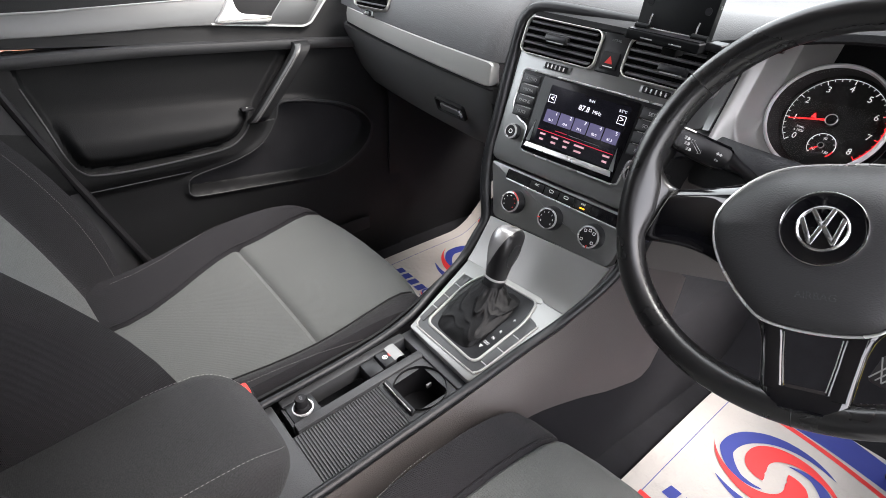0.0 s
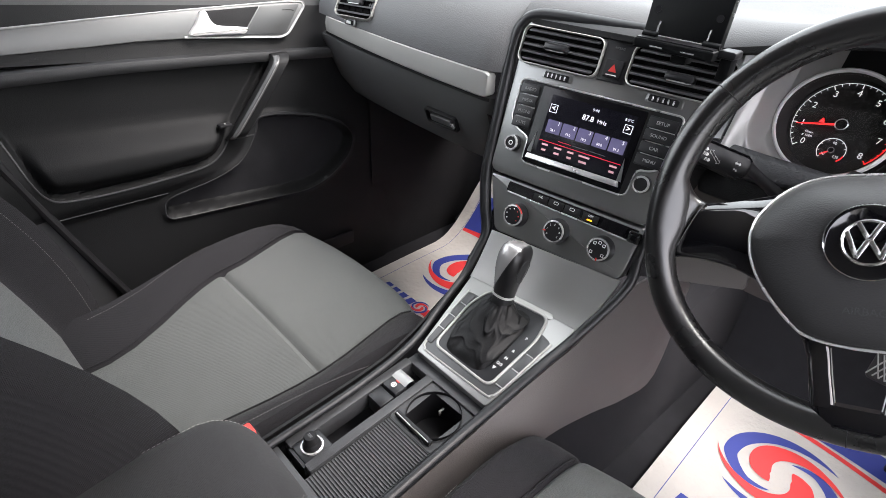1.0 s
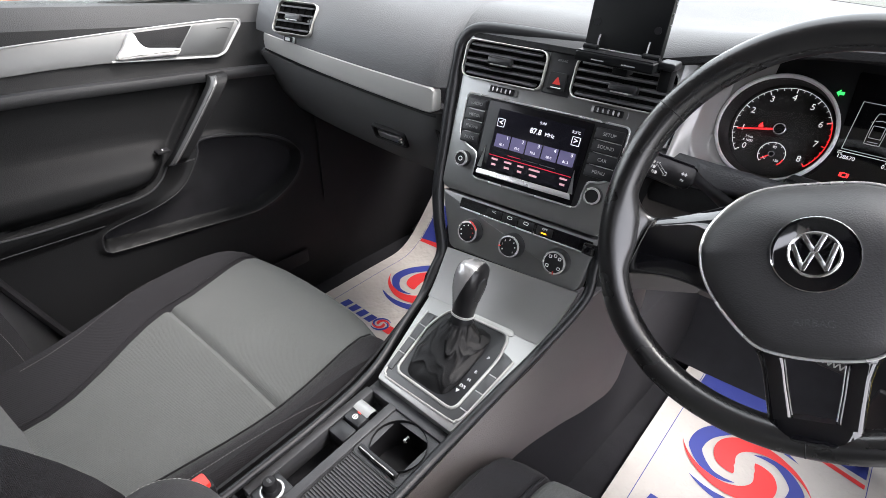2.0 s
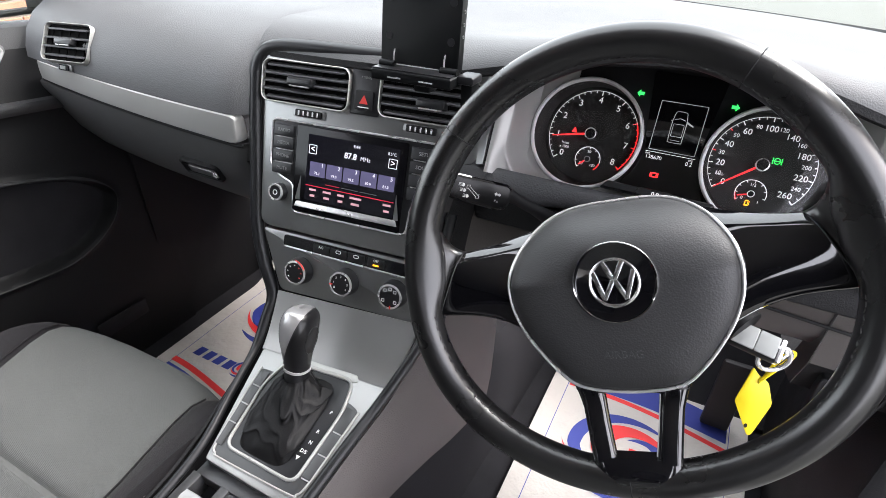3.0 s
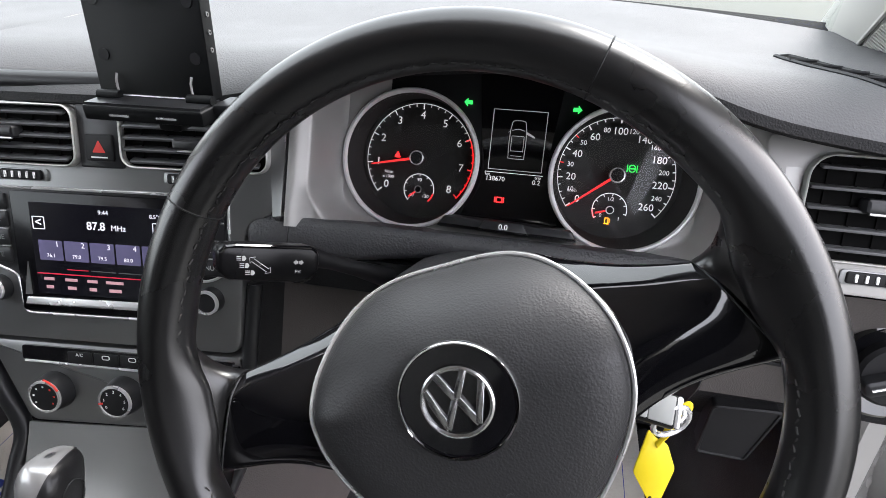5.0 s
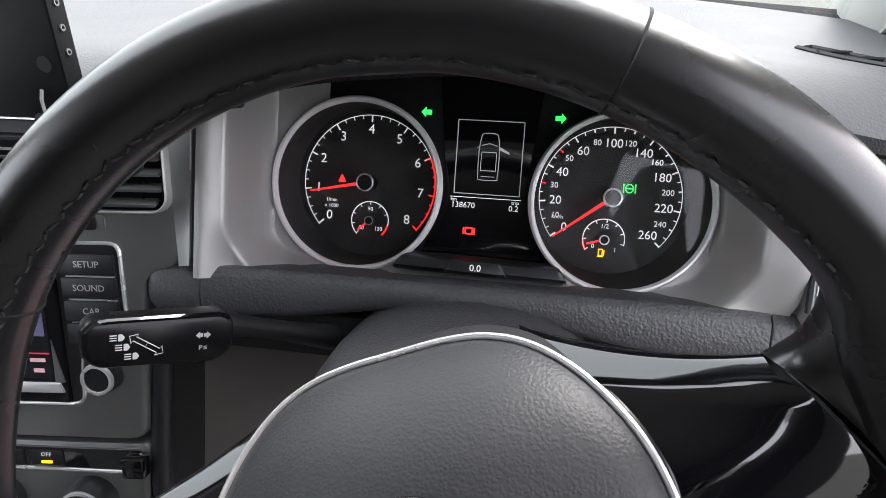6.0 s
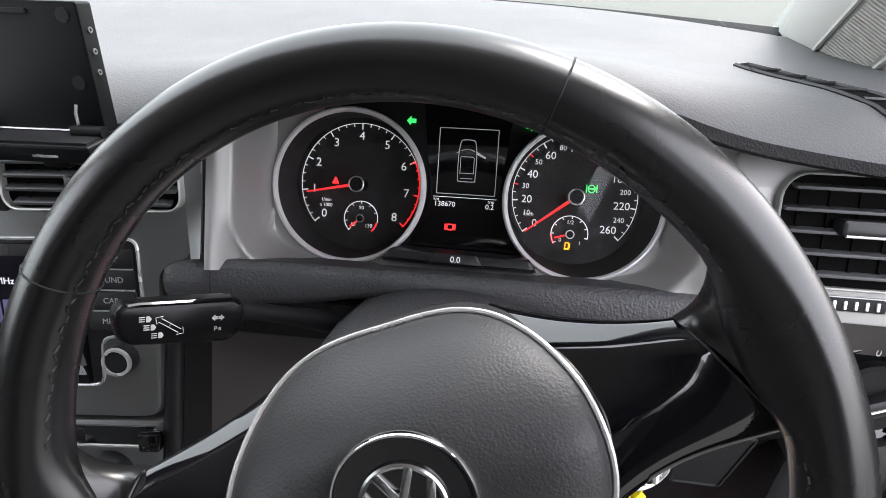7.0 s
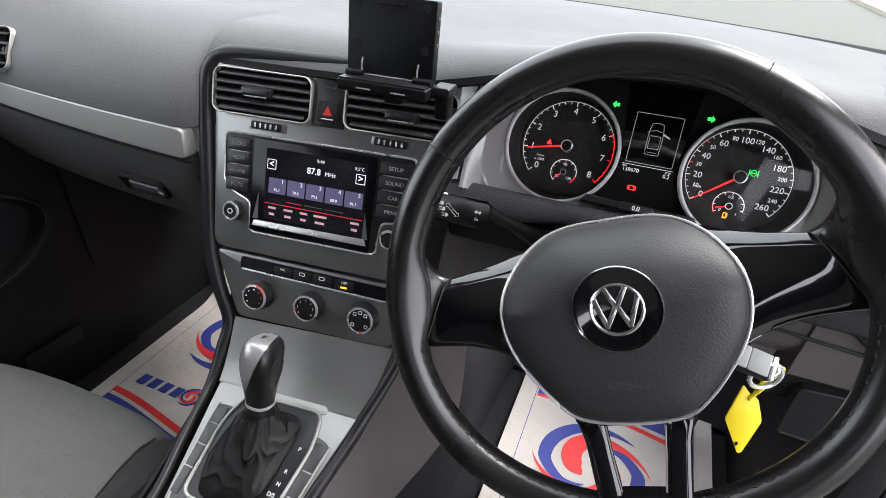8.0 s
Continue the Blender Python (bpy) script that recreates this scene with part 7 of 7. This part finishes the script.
for z in (0.18, 0.48):
    part("hinge", box(0.80, 0.86, 0.36, 0.40, z, z + 0.06, 0.008), PAINT, jamb)
part("inner_trim", loft([[(0.715, y + 0.02, z), (0.728, y - 0.01, z + 0.003), (0.74, y, z)] for y, z in ((0.29, 0.34), (0.26, 0.26), (0.22, 0.15), (0.14, 0.04), (0.02, 0.0), (-0.6, -0.01))]), RAIL, jamb)
part("seal", tube(curve([(0.742, 0.37, 0.92), (0.742, 0.345, 0.70), (0.742, 0.325, 0.50), (0.742, 0.30, 0.32), (0.742, 0.25, 0.14), (0.742, 0.15, 0.03), (0.742, -0.1, 0.012), (0.742, -0.7, 0.012)], 5, False), 0.010, n=10), RUBBER, jamb)
part("footwell_side", box(0.70, 0.73, 0.30, 0.84, -0.09, 0.60), DARK, jamb)
# dark colour here carries the footwell shadow below the knee panel
part("kick_panel", box(0.66, 0.70, 0.22, 0.68, -0.04, 0.45, 0.01), DARK, jamb)

# the driver's door, standing open
odoor = base("driver_door", 0.86, 0.38, 0.0, "open driver's door with dark inner trim", "car door")
OD = Matrix.Translation((0.86, 0.40, 0)) @ Matrix.Rotation(radians(62), 4, "Z")
part("skin", box(-0.02, 0.02, -1.05, 0.0, -0.05, 0.70, 0.01), PAINT, odoor, m=OD)
part("inner_trim", box(-0.07, -0.02, -1.00, -0.05, 0.0, 0.68, 0.02), DARK, odoor, m=OD)
part("silver_plate", box(-0.076, -0.068, -0.95, -0.10, 0.58, 0.64, 0.003), DOORTRIM, odoor, m=OD)
part("arm_rest", box(-0.12, -0.06, -0.75, -0.25, 0.36, 0.42, 0.02), DARK, odoor, m=OD)

# ---- pedals ----
ped = base("brake_pedal", 0.42, 0.62, 0.10, "ribbed black rubber brake pedal", "pedal", "pedals")
PM = plane_frame(0.470, 0.60, 0.185, 0, 35)
part("pad", slab(rr(-0.040, 0.040, -0.028, 0.028, 0.008), -0.01, 0.004, 0.003), RUBBER, ped, m=PM)
for k in range(-3, 4):
    for s in (-1, 1):
        part("rib", tube([(k * 0.010 - 0.010 * s, -0.022, 0.0045), (k * 0.010 + 0.010 * s, 0.022, 0.0045)], 0.0014, n=5), KEYGREY, ped, m=PM)
part("arm", tube([PM @ Vector((0, 0, -0.008)), (0.47, 0.66, 0.30), (0.46, 0.62, 0.50)], 0.010, n=8), MATT, ped)
acc = base("accelerator_pedal", 0.56, 0.62, 0.02, "long black accelerator pedal", "pedal", "pedals")
part("pad", box(0.535, 0.59, 0.585, 0.60, -0.02, 0.16, 0.006), RUBBER, acc, m=Matrix.Translation((0, 0, 0)))

# ---- paper mats ----
def paper_mat(x0, label, curl):
    """A printed paper floor mat: wave bands, letter blocks and a round swirl, all printed shapes."""
    o = base("paper_floor_mat", x0 + 0.2, 0.38, -0.03, label, "floor mat", "paper mats")
    W, Y0, Y1 = 0.41, 0.075, 0.70

    def zed(x, y):
        return -0.026 + 0.003 * math.sin(9 * x + 3) * math.sin(11 * y) + curl * 0.20 * step(0.46, 0.74, y) ** 1.5

    def sheet(fn, mat, name, lift, nu=24, nv=24):
        rows = []
        for u in np.linspace(0, 1, nu):
            rows.append([(x0 + x, y, zed(x0 + x, y) + lift) for x, y in (fn(u, v) for v in np.linspace(0, 1, nv))])
        return part(name, loft(rows), mat, o)
    rows = [[(x0 + x, y, zed(x0 + x, y)) for y in np.linspace(Y0, Y1, 40)] for x in np.linspace(0, W, 26)]
    part("sheet", shell(rows, 0.0006), PAPER, o, "cream paper sheet")
    for x in (0.036, W - 0.036):
        sheet(lambda u, v, x=x: (x + 0.0014 * u, lerp(Y0, 0.665, v)), BLUE, "border_line", 0.0010, 2, 60)
    wave = lambda x: 0.030 * math.sin((x - 0.04) / 0.33 * math.pi * 1.1)
    sheet(lambda u, v: (lerp(0.040, W - 0.040, u), lerp(0.590, 0.650, v) - 0.028 * u + wave(lerp(0.04, W - 0.04, u)) * 0.4 - (0.02 * (1 - u) * (1 - v))), BLUE, "blue_band", 0.0012)
    sheet(lambda u, v: (lerp(0.040, W - 0.040, u), lerp(0.568, 0.580, v) - 0.028 * u + wave(lerp(0.04, W - 0.04, u)) * 0.4 - 0.018 * (1 - u) * 0.3 - 0.004 * u), RED, "red_band", 0.0012)
    sheet(lambda u, v: (lerp(0.034, W - 0.036, u), lerp(Y0 + 0.004, 0.176 - 0.045 * step(0, 1, u), v)), BLUE, "blue_band", 0.0012)
    sheet(lambda u, v: (lerp(0.034, W - 0.036, u), lerp(0.184, 0.198, v) - 0.045 * step(0, 1, u)), RED, "red_band", 0.0012)
    for k in range(7):
        sheet(lambda u, v, k=k: (0.075 + k * 0.030 + 0.024 * u, 0.118 - 0.003 * k + 0.009 * v), PAPER, "text_bar", 0.0022, 4, 3)
    # letter blocks of the word mark
    for k in range(4):
        bx = 0.062 + k * 0.031
        part("word_block", loft([[(x0 + bx + q * 0.022 + r * 0.004, 0.222 + r * 0.027, zed(x0 + bx, 0.23) + 0.0018 + 0.0006) for r in (0, 1)] for q in (0, 1)]), BLUE, o)
    for k in range(4):
        bx = 0.225 + k * 0.031
        part("word_block", loft([[(x0 + bx + q * 0.022 + r * 0.004, 0.222 + r * 0.027, zed(x0 + bx, 0.23) + 0.0018 + 0.0006) for r in (0, 1)] for q in (0, 1)]), RED, o)

    def swirl(cx, cy, R, lift):
        """Two blue and two red arms that wind into an S."""
        arms = ((BLUE, "blue_arm", (48, 95, 136, 190, 228, 264), (1.13, 1.05, 1.0, 1.0, 0.80, 0.46), 0.27, 0.0),
                (RED, "red_arm", (6, 50, 95, 136, 165, 205, 245), (1.12, 0.92, 0.78, 0.68, 0.60, 0.50, 0.30), 0.42, 0.0006))
        for mat, name, angles, radii, thick, up in arms:
            for half in (0, 180):
                def fn(u, v):
                    a = lerp(angles[0], angles[-1], u)
                    r = float(np.interp(a, angles, radii)) * R
                    w = thick * R * (math.sin(math.pi * u ** (1.0 if mat is BLUE else 1.45)) ** 0.75)
                    q = max(0.0, r - w * v)
                    return cx + q * math.cos(radians(a + half)), cy + q * math.sin(radians(a + half)) * 0.96
                sheet(fn, mat, name, lift + up, 44, 6)
    swirl(0.183, 0.425, 0.105, 0.0016)
    swirl(0.205, 0.237, 0.024, 0.0024)
    return o


paper_mat(0.221, "cream paper mat with red and blue print under the pedals", 0.0)
paper_mat(-0.632, "cream paper mat with red and blue print, curled at one end", 1.0)

# ---- key in the ignition ----
key = base("car_key", 0.47, 0.10, 0.55, "grey and black car key in the ignition lock", "car key")
KF = Matrix.Translation((0.480, 0.106, 0.571)) @ plane_frame(0, 0, 0, 8, 52) @ Matrix.Rotation(radians(-14), 4, "Z") @ Matrix.Diagonal((0.70, 0.76, 0.9, 1))
part("lock_boss", tube([(0.43, 0.13, 0.59), (0.465, 0.108, 0.58)], 0.017, n=20), MATT, key)
part("fob", box(-0.036, 0.026, -0.016, 0.016, -0.014, 0.0, 0.005, 3), MATT, key, m=KF)
for x0, x1 in ((-0.0335, -0.0052), (-0.0046, 0.0205)):
    part("button", slab(rr(x0, x1, -0.0135, 0.0135, 0.002), -0.002, 0.0012, 0.0006), KEYGREY, key, "pale grey key button", m=KF)
part("end_cap", box(0.0215, 0.0285, -0.0155, 0.0155, -0.0135, 0.0006, 0.003, 2), CHROME, key, "chrome end cap", m=KF)
part("loop", tube([(0.022, -0.006, -0.006), (0.031, -0.006, -0.006), (0.034, 0, -0.006), (0.031, 0.006, -0.006), (0.022, 0.006, -0.006)], 0.0026, n=8), CHROME, key, m=KF)
ring_c = KF @ Vector((0.036, -0.004, -0.012)) + Vector((-0.008, 0, 0.010))
ring = base("key_ring", 0.515, 0.10, 0.53, "bright steel split ring on the key", "key ring")
part("ring", tube([ring_c + Vector((0.004 * math.cos(a), 0.010 * math.cos(a) * 0.6, -0.012 + 0.014 * math.sin(a))) + Vector((0.009 * math.cos(a), 0, 0)) for a in np.linspace(0, 2 * math.pi, 32, endpoint=False)], 0.0022, True, 8), CHROME, ring)
tag = base("key_tag", 0.51, 0.115, 0.44, "yellow plastic key tag hanging from the ring", "key tag")
TM = plane_frame(0.497, 0.112, 0.497, 8, 18) @ Matrix.Rotation(radians(-6), 4, "Z") @ Matrix.Diagonal((0.74, 1.06, 1, 1))
part("plate", slab(round_poly([(-0.0175, 0.031), (-0.008, 0.025), (0.006, 0.021), (0.020, 0.002), (0.0125, -0.033), (0.008, -0.035), (-0.022, -0.006)], 0.003), -0.0008, 0.0008, 0.0003), YELLOW, tag, m=TM)
part("strap", tube(curve([(-0.006, 0.020, 0.002), (0.004, 0.034, 0.003), (0.016, 0.048, 0.001), (0.020, 0.054, -0.002), (0.014, 0.052, -0.003), (0.004, 0.040, -0.001), (-0.002, 0.024, 0.001)], 4, True), 0.0022, True, 8, 0.6), YELLOW, tag, m=TM)
part("hole", lathe([(0.0022, 0.0008), (0.0022, 0.0012), (0.0001, 0.0012)], 12), MATT, tag, m=TM @ at(0.002, -0.026))

# ---- outside ----
ground = tagged(new("ground"), "grey concrete yard round the car", "ground", kind="structure")
part("yard", loft([[(x, y, -0.42) for y in np.linspace(-400, 400, 9)] for x in np.linspace(-400, 400, 9)]), CONCRETE, ground)
far_kerb = tagged(new("pavement"), "pale paving with a low kerb across the yard", "pavement", kind="structure")
part("paving", box(4.25, 9.0, 13.6, 40.0, -0.60, -0.33, 0.02), PAVING, far_kerb)
bwall = tagged(new("brick_wall"), "low orange brick wall beside the car", "wall", kind="structure")
part("mortar", box(-3.19, -3.0, -3.0, 4.0, -0.42, 0.62), MORTAR, bwall)
brick = bpy.data.meshes.new("brick")
bb = box(-0.004, 0.012, -0.1075, 0.1075, -0.0325, 0.0325, 0.004, 1)
bb.to_mesh(brick)
bb.free()
brick.materials.append(BRICK)
for r in range(13):
    for c in range(20):
        y = -1.6 + c * 0.225 + (0.1125 if r % 2 else 0)
        ob = new("brick", brick)
        ob.location = (-2.998, y, -0.36 + r * 0.075)
        ob.parent = bwall
